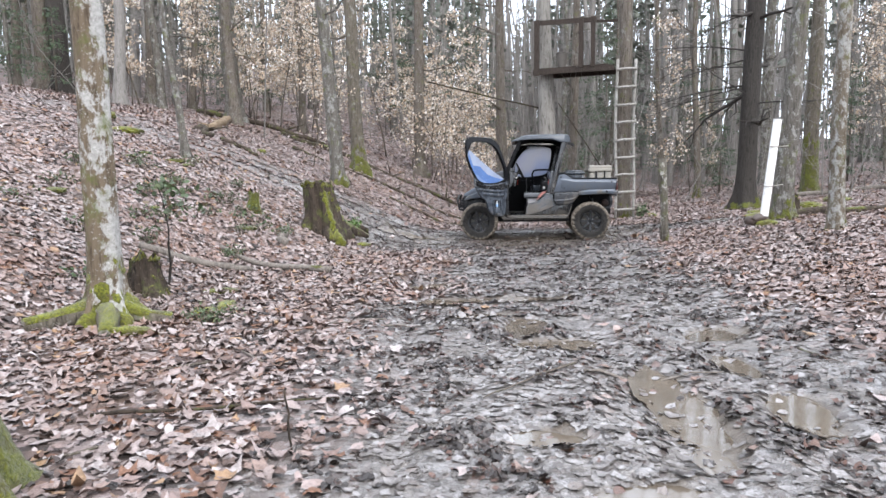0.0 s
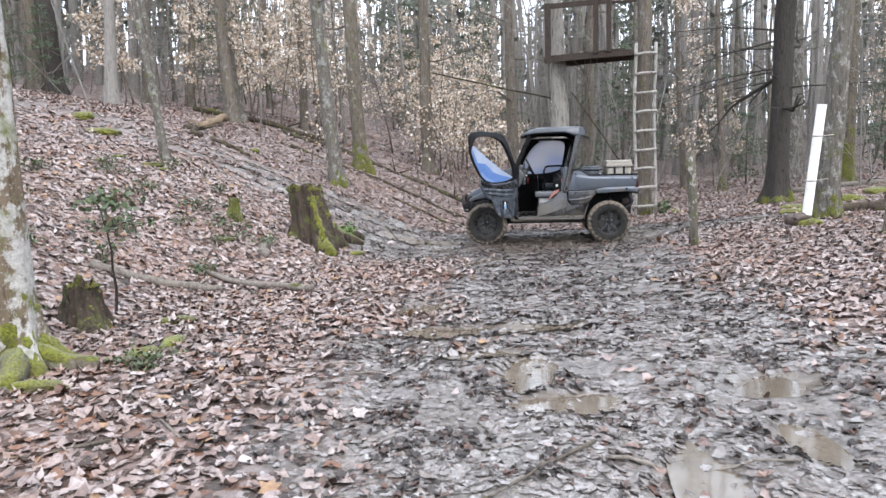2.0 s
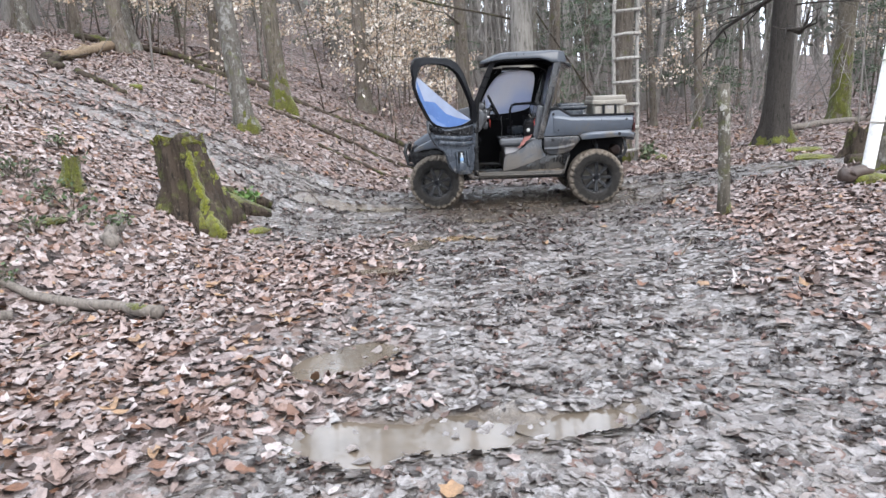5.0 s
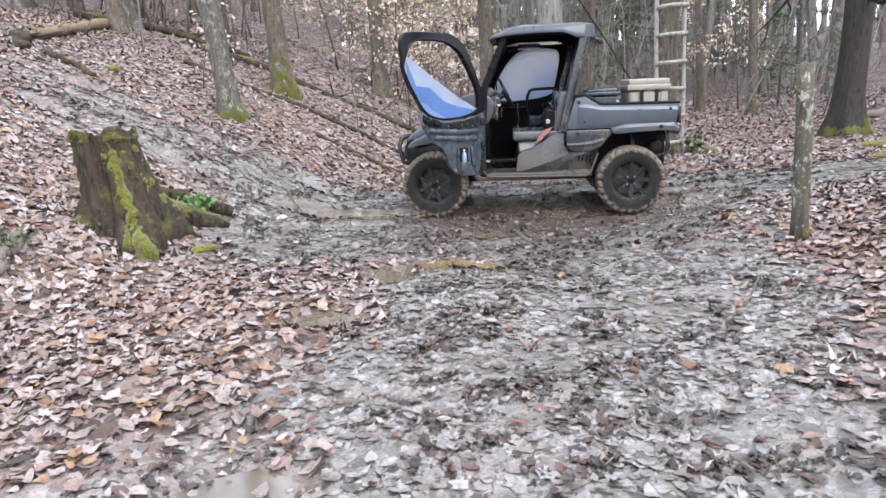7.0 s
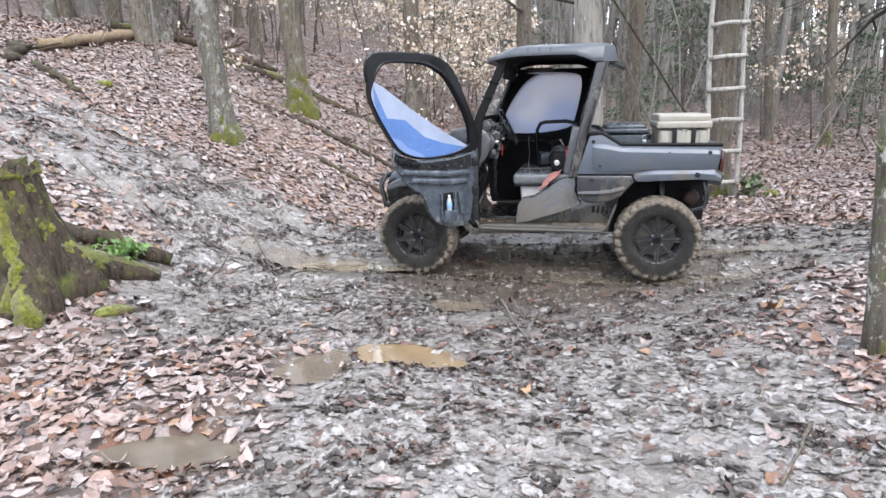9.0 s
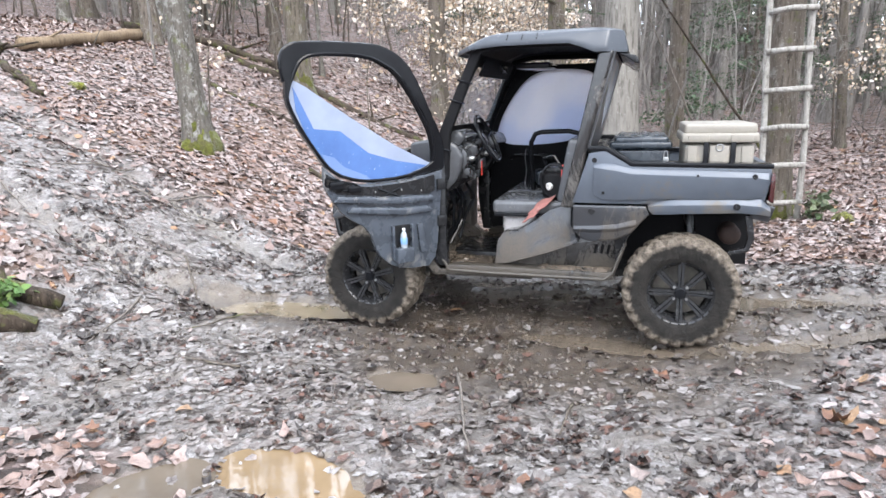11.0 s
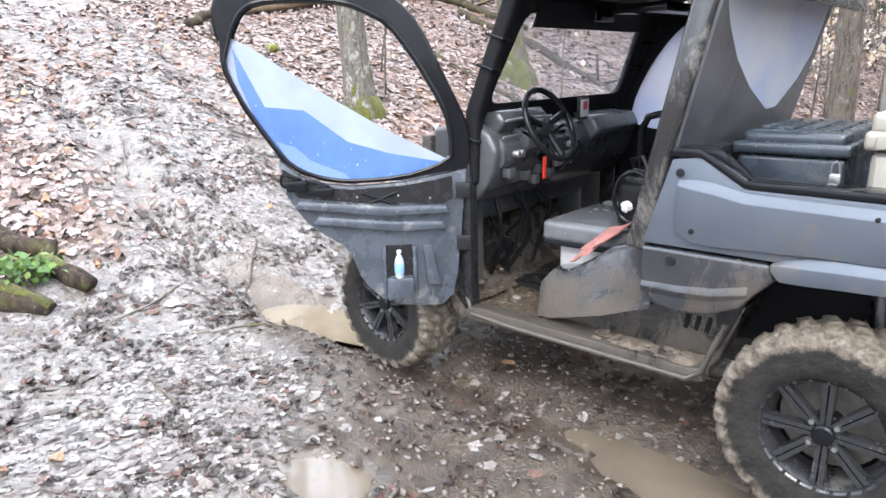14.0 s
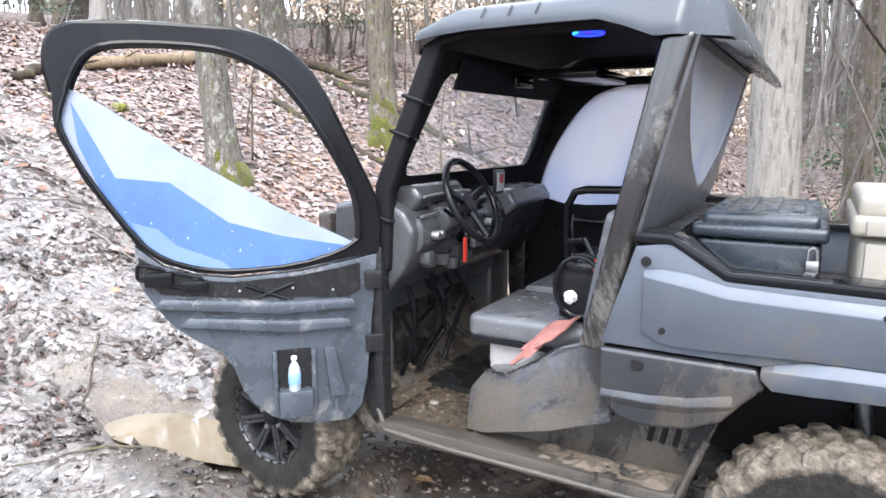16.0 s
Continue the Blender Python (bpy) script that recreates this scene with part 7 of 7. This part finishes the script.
for loop_ in ([(0.769, 1.1), (0.685, 1.078), (0.688, 1.026), (0.772, 1.048)], [(0.672, 1.07), (0.568, 1.042), (0.571, 1.001), (0.676, 1.019)]):
    loop_ = clipped(loop_, 0.014)
    part("pocket_frame", rod([(x, 0.012, z - 0.022) for x, z in loop_ + loop_[:2]], 0.0065, 8), M_PLASTIC_SHINY, door, "black moulded pocket frame")
part("latch", box(0.66, 0.75, 0.0, 0.035, 1.0, 1.05, 0.01), M_PLASTIC_SHINY, door, "black door latch")
part("latch", box(0.55, 0.635, 0.0, 0.03, 0.975, 1.015, 0.01), M_PLASTIC_SHINY, door)
for z0, x0, x1 in ((0.895, 0.04, 0.7), (0.825, 0.06, 0.62)):
    part("rib", prism([(x0, z0 - 0.012), (x0 + 0.02, z0 + 0.026), (x1 * 0.45, z0 + 0.03), (x1, z0 + 0.066), (x1 + 0.03, z0 + 0.03), (x1 * 0.45, z0 - 0.018)], 0.0, 0.034, 0.014, 2), M_DOOR, door, "moulded grey rib")
bm = box(0.215, 0.335, 0.0, 0.06, 0.5, 0.6, 0.012)
box(0.335, 0.352, 0.0, 0.03, 0.52, 0.74, 0.006, bm=bm)
box(0.2, 0.217, 0.0, 0.03, 0.52, 0.74, 0.006, bm=bm)
part("bottle_pocket", bm, M_DOOR, door, "moulded bottle pocket")
part("pocket_back", box(0.217, 0.335, 0.001, 0.005, 0.6, 0.74, 0), M_PLASTIC, door)
part("rib", prism([(0.09, 0.55), (0.13, 0.74), (0.17, 0.74), (0.15, 0.55)], 0.0, 0.02, 0.008, 2), M_DOOR, door)
for x, z in ((0.45, 0.965), (0.27, 0.965), (0.13, 0.95)):
    b = bmesh.new()
    bmesh.ops.create_icosphere(b, subdivisions=2, radius=0.006, matrix=Matrix.Translation((x, 0.009, z)))
    part("screw", b, M_STEEL, door)
for z in (0.98, 0.74):
    bm = box(-0.05, 0.015, -0.025, 0.02, z - 0.035, z + 0.035, 0.008)
    rod([(-0.05, -0.035, z - 0.05), (-0.05, -0.035, z + 0.05)], 0.016, 10, bm)
    part("hinge", bm, M_PLASTIC, door, "black door hinge")

# cab fittings
part("dashboard", prism([(0.42, 0.98), (0.38, 1.06), (0.36, 1.15), (0.4, 1.22), (0.5, 1.28), (0.72, 1.24), (0.74, 0.9), (0.5, 0.9)], -0.66, 0.66, 0.025, 3), M_DASH, U, "black moulded dashboard")
part("instrument_hood", prism([(0.42, 1.2), (0.36, 1.27), (0.4, 1.32), (0.55, 1.3), (0.6, 1.22)], 0.24, 0.6, 0.025, 3), M_DASH, U)
part("dash_pad", prism([(0.37, 1.12), (0.3, 1.18), (0.34, 1.25), (0.5, 1.27), (0.5, 1.12)], -0.6, -0.14, 0.03, 3), M_SEAT, U, "grey padded glovebox")
for y, z in ((0.55, 1.12), (0.28, 1.11), (0.14, 1.16)):
    part("dash_vent", lathe([(0.0, 0.0), (0.035, 0.004), (0.042, 0.014), (0.046, 0.0)], 20), M_PLASTIC_SHINY, U).matrix_basis = pose(0.372, y, z, 0, 0, 90)
part("switch_panel", box(0.345, 0.37, 0.05, 0.2, 1.03, 1.1, 0.006), M_STEEL, U)
sw = [(0.165 * math.cos(a), 0.165 * math.sin(a), 0) for a in np.linspace(0, 2 * math.pi, 33)]
bm = rod(sw, 0.0135, 10)
for a in (0.3, math.pi - 0.3, -math.pi / 2):
    rod([(0, 0, -0.03), (0.15 * math.cos(a), 0.15 * math.sin(a), 0)], 0.016, 8, bm)
bmesh.ops.create_cone(bm, segments=18, radius1=0.05, radius2=0.04, depth=0.03, cap_ends=True, matrix=Matrix.Translation((0, 0, -0.025)))
swheel = part("steering_wheel", bm, M_PLASTIC_SHINY, U, "black three-spoke steering wheel")
swheel.matrix_basis = Matrix.Translation((0.25, 0.41, 1.252)) @ Euler((0, radians(-63), 0)).to_matrix().to_4x4() @ Euler((0, 0, radians(-90))).to_matrix().to_4x4()
part("steering_column", rod([(0.28, 0.41, 1.235), (0.5, 0.41, 1.12)], 0.03, 12), M_PLASTIC, U)
part("key_tag", box(0.3, 0.306, 0.355, 0.38, 1.0, 1.1, 0.002), M_RED, U, "red hanging key tag")
phone = part("phone_holder", box(0.355, 0.37, -0.115, -0.02, 1.235, 1.345, 0.005), M_PLASTIC, U)
part("phone_screen", box(0.351, 0.3545, -0.105, -0.03, 1.25, 1.335, 0.001), M_WHITE, phone, "lit phone with a white screen")
part("phone_mark", box(0.349, 0.3505, -0.09, -0.05, 1.285, 1.325, 0), M_RED, phone)
part("mirror", box(0.2, 0.225, -0.06, 0.12, 1.69, 1.745, 0.012), M_PLASTIC_SHINY, U, "black rear-view mirror")
part("roof_console", box(-0.12, 0.12, -0.35, 0.1, 1.715, 1.757, 0.012), M_PLASTIC_SHINY, U)
n = Nodes("coloured_led")
leds = n.ramp(n.noise(n.coords(), 22, 2, 0.5), [(0.33, (0.03, 0.5, 0.3)), (0.4, (0.006, 0.04, 1.0)), (0.58, (0.02, 0.02, 1.0)), (0.7, (0.3, 0.02, 0.7))])
M_LED = n.put(color=(0.1, 0.1, 0.1), emit=leds, power=1.1)
bm = bmesh.new()
bmesh.ops.create_cone(bm, segments=28, radius1=0.062, radius2=0.072, depth=0.022, cap_ends=True, matrix=Matrix.Translation((-0.16, 0.346, 1.857)))
lamp = part("dome_light", bm, M_PLASTIC_SHINY, U, "small round lamp with lit blue and violet diodes")
ring_ = [(-0.16 + 0.05 * math.cos(q), 0.346 + 0.05 * math.sin(q), 1.844) for q in np.linspace(0, 2 * math.pi, 25)]
part("led_ring", rod(ring_, 0.0065, 8), M_LED, lamp, "lit blue diode ring")

part("seat_base", box(-0.36, 0.12, -0.6, 0.52, 0.4, 0.75, 0.02), M_SEATBASE_GLARE, U, "plastic seat base with sky glare painted in pale grey")
part("seat_front_plate", box(0.118, 0.128, 0.3, 0.5, 0.66, 0.75, 0.003), M_STEEL, U)
for y0, y1 in ((0.1, 0.56), (-0.6, 0.04)):
    bm = box(-0.34, 0.19, y0, y1, 0.765, 0.85, 0.03, 4)
    for v in bm.verts:
        if v.co.z > 0.82:
            v.co.z += 0.02 * math.cos((v.co.x + 0.08) * 5) * math.cos((v.co.y - (y0 + y1) / 2) * 4)
    part("seat_cushion", bm, M_SEAT, U, "worn grey-black vinyl cushion")
    part("seat_piping", box(-0.33, 0.18, y0 + 0.005, y1 - 0.005, 0.748, 0.77, 0.008), M_PLASTIC_SHINY, U)
    bm = box(-0.05, 0.05, y0, y1, 0.0, 0.42, 0.035, 4)
    bmesh.ops.transform(bm, matrix=pose(-0.28, 0, 0.84, 0, -10, 0), verts=bm.verts)
    part("seat_back", bm, M_SEAT, U)
part("hip_bar", rod([(0.0, -0.02, 0.86), (0.02, -0.02, 1.05), (0.02, -0.02, 1.2), (-0.01, -0.02, 1.262), (-0.06, -0.02, 1.275), (-0.25, -0.02, 1.28), (-0.33, -0.02, 1.26)], 0.017, 12), M_PLASTIC_SHINY, U, "black bent hip bar")
part("pull_cord", rod([(0.12 + 0.006 * math.sin(k), -0.4, 1.12 - k * 0.035) for k in range(12)], 0.004, 6), M_STEEL, U, "thin white hanging cord")
part("warning_sticker", prism([(0.143, 0.51), (0.13, 0.6), (0.085, 0.625), (0.1, 0.535)], 0.5925, 0.5955, 0), M_STICKER, U, "worn white warning label")

def crust(name, x0, x1, y0, y1, z, high, cell, mat, label, seed):
    """A lumpy sheet of mud lying on a level part."""
    nu, nw = int((x1 - x0) / cell) + 2, int((y1 - y0) / cell) + 2
    us, ws = np.meshgrid(np.linspace(x0, x1, nu), np.linspace(y0, y1, nw), indexing="ij")
    edge = np.minimum(np.minimum(us - x0, x1 - us) / 0.06, np.minimum(ws - y0, y1 - ws) / 0.03)
    hz = z + high * (np.clip(edge, 0, 1) * (0.55 + 0.75 * vnoise(us, ws, 9, seed, 2) + 0.6 * vnoise(us, ws, 48, seed + 1, 2)) - 0.2)
    idx_ = np.arange(nu * nw).reshape(nu, nw)
    quads_ = np.stack([idx_[:-1, :-1], idx_[1:, :-1], idx_[1:, 1:], idx_[:-1, 1:]], axis=-1).reshape(-1, 4)
    link_mesh(name, np.stack([us.ravel(), ws.ravel(), hz.ravel()], axis=-1).tolist(), quads_.tolist(), mat, U, label)


crust("kick_mud", 0.5, 0.6, 0.02, 0.66, 0.43, 0.03, 0.014, M_WETMUD, "wet brown mud banked against the firewall", 8)
crust("sill_mud", -0.61, -0.12, 0.6, 0.735, 0.441, 0.02, 0.007, M_CRUST, "dried tan mud caked on the sill", 5)
crust("floor_mud", 0.1, 0.54, 0.0, 0.66, 0.409, 0.012, 0.012, M_WETMUD, "wet brown mud on the cab floor", 6)
crust("floor_mud", -0.05, 0.54, -0.64, -0.02, 0.402, 0.016, 0.02, M_WETMUD, "wet brown mud on the cab floor", 7)
rr = random.Random(12)
for k in range(6):
    y = rr.uniform(0.1, 0.62)
    x = rr.uniform(0.44, 0.6)
    part("cable", rod([(x, y, 0.96), (x - rr.uniform(0.02, 0.1), y + rr.uniform(-0.08, 0.08), 0.82), (x + rr.uniform(-0.06, 0.04), y + rr.uniform(-0.1, 0.1), 0.66), (x + 0.04, y + rr.uniform(-0.06, 0.06), 0.5)], rr.uniform(0.005, 0.012), 7), M_PLASTIC_SHINY, U)
for k in range(7):
    x, y, z = 0.40 + rr.uniform(-0.02, 0.02), 0.16 + 0.068 * k, 0.99 + rr.uniform(-0.02, 0.07)
    part("dash_switch", box(x - 0.045, x, y - 0.024, y + 0.022, z - 0.02, z + 0.025, 0.006), M_DASH, U)
for y0, y1 in ((0.44, 0.62), (0.08, 0.24)):
    part("dash_bezel", prism([(0.365, 1.07), (0.345, 1.1), (0.345, 1.17), (0.37, 1.2), (0.38, 1.2), (0.38, 1.07)], y0, y1, 0.01, 2), M_DASH, U)
part("column_cover", prism([(0.3, 1.16), (0.3, 1.21), (0.42, 1.25), (0.45, 1.1), (0.38, 1.08)], 0.33, 0.49, 0.02, 3), M_DASH, U)
# Added bright rods that imitate the highlights along the black dash edges.
for y0, y1, z in ((0.1, 0.62, 1.205), (0.24, 0.6, 1.275), (-0.58, -0.16, 1.185)):
    part("dash_trim", rod([(0.352, y0, z), (0.348, (y0 + y1) / 2, z + 0.006), (0.352, y1, z)], 0.0055, 8), M_STEEL, U, "thin bright rod added as the highlight on a dash edge")
for y in (0.55, 0.52, 0.1):
    part("dash_knob", lathe([(0.0, 0.03), (0.014, 0.029), (0.017, 0.02), (0.017, 0.0)], 16), M_STEEL, U).matrix_basis = pose(0.342, y, 1.13, 0, 0, 90)
for sy in (-1, 1):
    part("column_lever", rod([(0.31, 0.41 + sy * 0.05, 1.19), (0.29, 0.41 + sy * 0.13, 1.22), (0.285, 0.41 + sy * 0.17, 1.235)], 0.008, 8), M_PLASTIC_SHINY, U)
part("gear_lever", rod([(0.36, 0.16, 1.0), (0.3, 0.15, 1.06), (0.27, 0.145, 1.12)], 0.011, 8), M_PLASTIC_SHINY, U)
b = bmesh.new()
bmesh.ops.create_icosphere(b, subdivisions=2, radius=0.026, matrix=Matrix.Translation((0.268, 0.145, 1.135)))
part("gear_knob", b, M_PLASTIC_SHINY, U)
for k in range(14):
    x, y, r = rr.uniform(0.36, 0.66), rr.uniform(0.08, 0.64), rr.uniform(0.018, 0.045)
    b = bmesh.new()
    bmesh.ops.create_icosphere(b, subdivisions=2, radius=r)
    for v in b.verts:
        v.co = Vector((v.co.x * rr.uniform(0.8, 1.3), v.co.y * rr.uniform(0.8, 1.3), v.co.z * 0.6))
    bmesh.ops.transform(b, matrix=Matrix.Translation((x, y, 0.415 + max(0, x - 0.52) * 1.1)), verts=b.verts)
    part("mud_clod", b, M_WETMUD, U)

# ---- things in and on the vehicle ----
VM = VEHICLE.matrix_basis.copy()


def on_vehicle(name, x, y, z, label, category, turn=0):
    return thing(name, VM @ pose(x, y, z, rz=turn), label, category)


t = on_vehicle("cooler", -1.195, 0.29, 0.912, "hard tan cooler with black latches in the cargo bed", "cooler")
bm = box(-0.195, 0.195, -0.28, 0.28, 0.0, 0.31, 0.03, 3)
body = part("tub", bm, M_TAN_COOLER, t)
for x in (-0.15, 0.15):
    part("corner_pad", box(x - 0.028, x + 0.028, 0.272, 0.29, 0.01, 0.3, 0.008), M_TAN_COOLER, t)
bm = box(-0.215, 0.215, -0.3, 0.3, 0.315, 0.375, 0.02, 3)
box(-0.203, 0.203, -0.288, 0.288, 0.362, 0.43, 0.022, 3, bm=bm)
lid = part("lid", bm, M_TAN_COOLER, t, "ribbed tan lid")
for x in (-0.12, 0.12):
    part("lid_pad", box(x - 0.06, x + 0.06, 0.296, 0.308, 0.322, 0.365, 0.006), M_TAN_COOLER, lid)
for x in (-0.075, 0.075):
    part("latch", box(x - 0.015, x + 0.015, 0.288, 0.306, 0.08, 0.33, 0.006), M_PLASTIC_SHINY, t, "black rubber latch")
part("front_pad", box(-0.055, 0.055, 0.278, 0.298, 0.02, 0.3, 0.008), M_TAN_COOLER, t)
b = rod([(0.02 * math.cos(a), 0.3, 0.29 + 0.02 * math.sin(a)) for a in np.linspace(0, 6.28, 17)], 0.004, 6)
part("badge", b, M_STEEL, t)

t = on_vehicle("storage_chest", -0.745, 0.12, 0.912, "black plastic storage chest with a padlock in the cargo bed", "storage box")
part("tub", box(-0.175, 0.175, -0.33, 0.33, 0.0, 0.27, 0.02, 3), M_CHEST, t)
bm = box(-0.19, 0.19, -0.35, 0.35, 0.272, 0.315, 0.015, 3)
box(-0.165, 0.165, -0.32, 0.32, 0.3, 0.348, 0.02, 3, bm=bm)
lid = part("lid", bm, M_CHEST, t, "ribbed black lid")
for k in range(4):
    part("lid_rib", box(-0.12 + k * 0.075, -0.085 + k * 0.075, -0.25, 0.2, 0.345, 0.356, 0.005), M_CHEST, lid)
bm = box(-0.17, -0.135, 0.352, 0.372, 0.185, 0.225, 0.006)
lock = part("padlock", bm, M_STEEL, t, "small steel padlock")
part("shackle", rod([(-0.165, 0.362, 0.225), (-0.163, 0.362, 0.255), (-0.152, 0.362, 0.265), (-0.142, 0.362, 0.255), (-0.14, 0.362, 0.225)], 0.004, 6), M_STEEL, lock)

DM = VM @ Matrix.LocRotScale((0.51, 0.735, 0), Euler((0, 0, radians(46.0))), None)
t = thing("water_bottle", DM @ pose(0.278, 0.034, 0.589) @ Matrix.Scale(0.74, 4), "clear water bottle with pale blue label in the door pocket", "bottle")
prof = [(0.0, 0.0), (0.026, 0.0), (0.029, 0.008), (0.029, 0.11), (0.027, 0.125), (0.018, 0.145), (0.012, 0.155), (0.012, 0.165)]
bm = lathe(prof, 20)
bmesh.ops.transform(bm, matrix=Matrix.Rotation(math.pi / 2, 4, "X"), verts=bm.verts)
part("bottle_body", bm, M_CLEARBOTTLE, t)
bm = lathe([(0.0295, 0.045), (0.0305, 0.047), (0.0305, 0.098), (0.0295, 0.1)], 20)
bmesh.ops.transform(bm, matrix=Matrix.Rotation(math.pi / 2, 4, "X"), verts=bm.verts)
part("label_wrap", bm, M_LABEL, t, "pale blue label")
bm = lathe([(0.0, 0.182), (0.013, 0.182), (0.015, 0.178), (0.015, 0.165), (0.0, 0.164)], 20)
bmesh.ops.transform(bm, matrix=Matrix.Rotation(math.pi / 2, 4, "X"), verts=bm.verts)
part("cap", bm, M_WHITE, t, "white screw cap")

t = on_vehicle("tool_bag", -0.2, 0.4, 0.866, "small black tool bag with an orange strap on the driver's seat", "bag")
part("bag_body", box(-0.1, 0.07, -0.1, 0.1, 0.0, 0.17, 0.03, 3), M_FABRIC, t)
part("bag_top", box(-0.08, 0.05, -0.08, 0.08, 0.16, 0.2, 0.015, 2), M_PLASTIC, t)
for w_ in (0.0, 0.05):
    part("frame_loop", rod(list([(0.085 * math.cos(a) - 0.01, 0.112 - w_, 0.12 + 0.105 * math.sin(a)) for a in np.linspace(0, 6.28, 21)]), 0.009, 8), M_PLASTIC_SHINY, t)
part("strap", box(-0.115, -0.055, 0.06, 0.112, 0.02, 0.22, 0.012), M_RED, t, "bright orange-red strap")
part("handle", rod([(0.05, -0.06, 0.18), (0.075, -0.04, 0.25), (0.0, 0.02, 0.27), (-0.05, 0.05, 0.2)], 0.012, 8), M_PLASTIC_SHINY, t)
b = bmesh.new()
bmesh.ops.create_icosphere(b, subdivisions=3, radius=0.022, matrix=Matrix.Translation((0.02, 0.105, 0.08)))
for v in b.verts:
    v.co += Vector((random.uniform(-1, 1), random.uniform(-1, 1), random.uniform(-1, 1))) * 0.005
part("tissue", b, M_WHITE, t, "crumpled white tissue")

t = on_vehicle("clipboard_case", -0.1, -0.3, 0.87, "grey ribbed case lying on the passenger seat", "case", 12)
part("case_body", box(-0.12, 0.12, -0.14, 0.14, 0.0, 0.1, 0.015, 2), M_CHEST, t)
for k in range(5):
    part("case_rib", box(-0.1 + k * 0.045, -0.08 + k * 0.045, -0.12, 0.12, 0.098, 0.106, 0.003), M_CHEST, t)

def ribbon(points, wide, seed, bm):
    """A folded band of cloth along points; wide is its half width along x."""
    wob_ = random.Random(seed)
    rows_ = []
    for k, (x, y, z) in enumerate(points):
        rows_.append([bm.verts.new((x + wide * q + wob_.uniform(-1, 1) * 0.002, y + wob_.uniform(-1, 1) * 0.004, z + 0.008 * math.sin(3.1 * q + k) - 0.45 * wide * q)) for q in (-1, -0.5, 0, 0.5, 1)])
    for a, c in zip(rows_, rows_[1:]):
        for k in range(4):
            bm.faces.new((a[k], a[k + 1], c[k + 1], c[k]))


bm = bmesh.new()
ribbon([(-0.17, 0.54, 0.872), (-0.165, 0.58, 0.872), (-0.15, 0.62, 0.85), (-0.13, 0.65, 0.825), (-0.12, 0.665, 0.805)], 0.055, 1, bm)
ribbon([(-0.14, 0.62, 0.84), (-0.11, 0.65, 0.81), (-0.085, 0.67, 0.78), (-0.065, 0.68, 0.75)], 0.034, 2, bm)
bmesh.ops.recalc_face_normals(bm, faces=bm.faces)
bmesh.ops.solidify(bm, geom=bm.faces[:], thickness=0.006)
rag = part("rag", bm, M_ORANGE_RAG, None, sharp=60)
rag.matrix_world = VM
tagged(rag, "faded red rag folded over the driver's seat edge", "cloth")
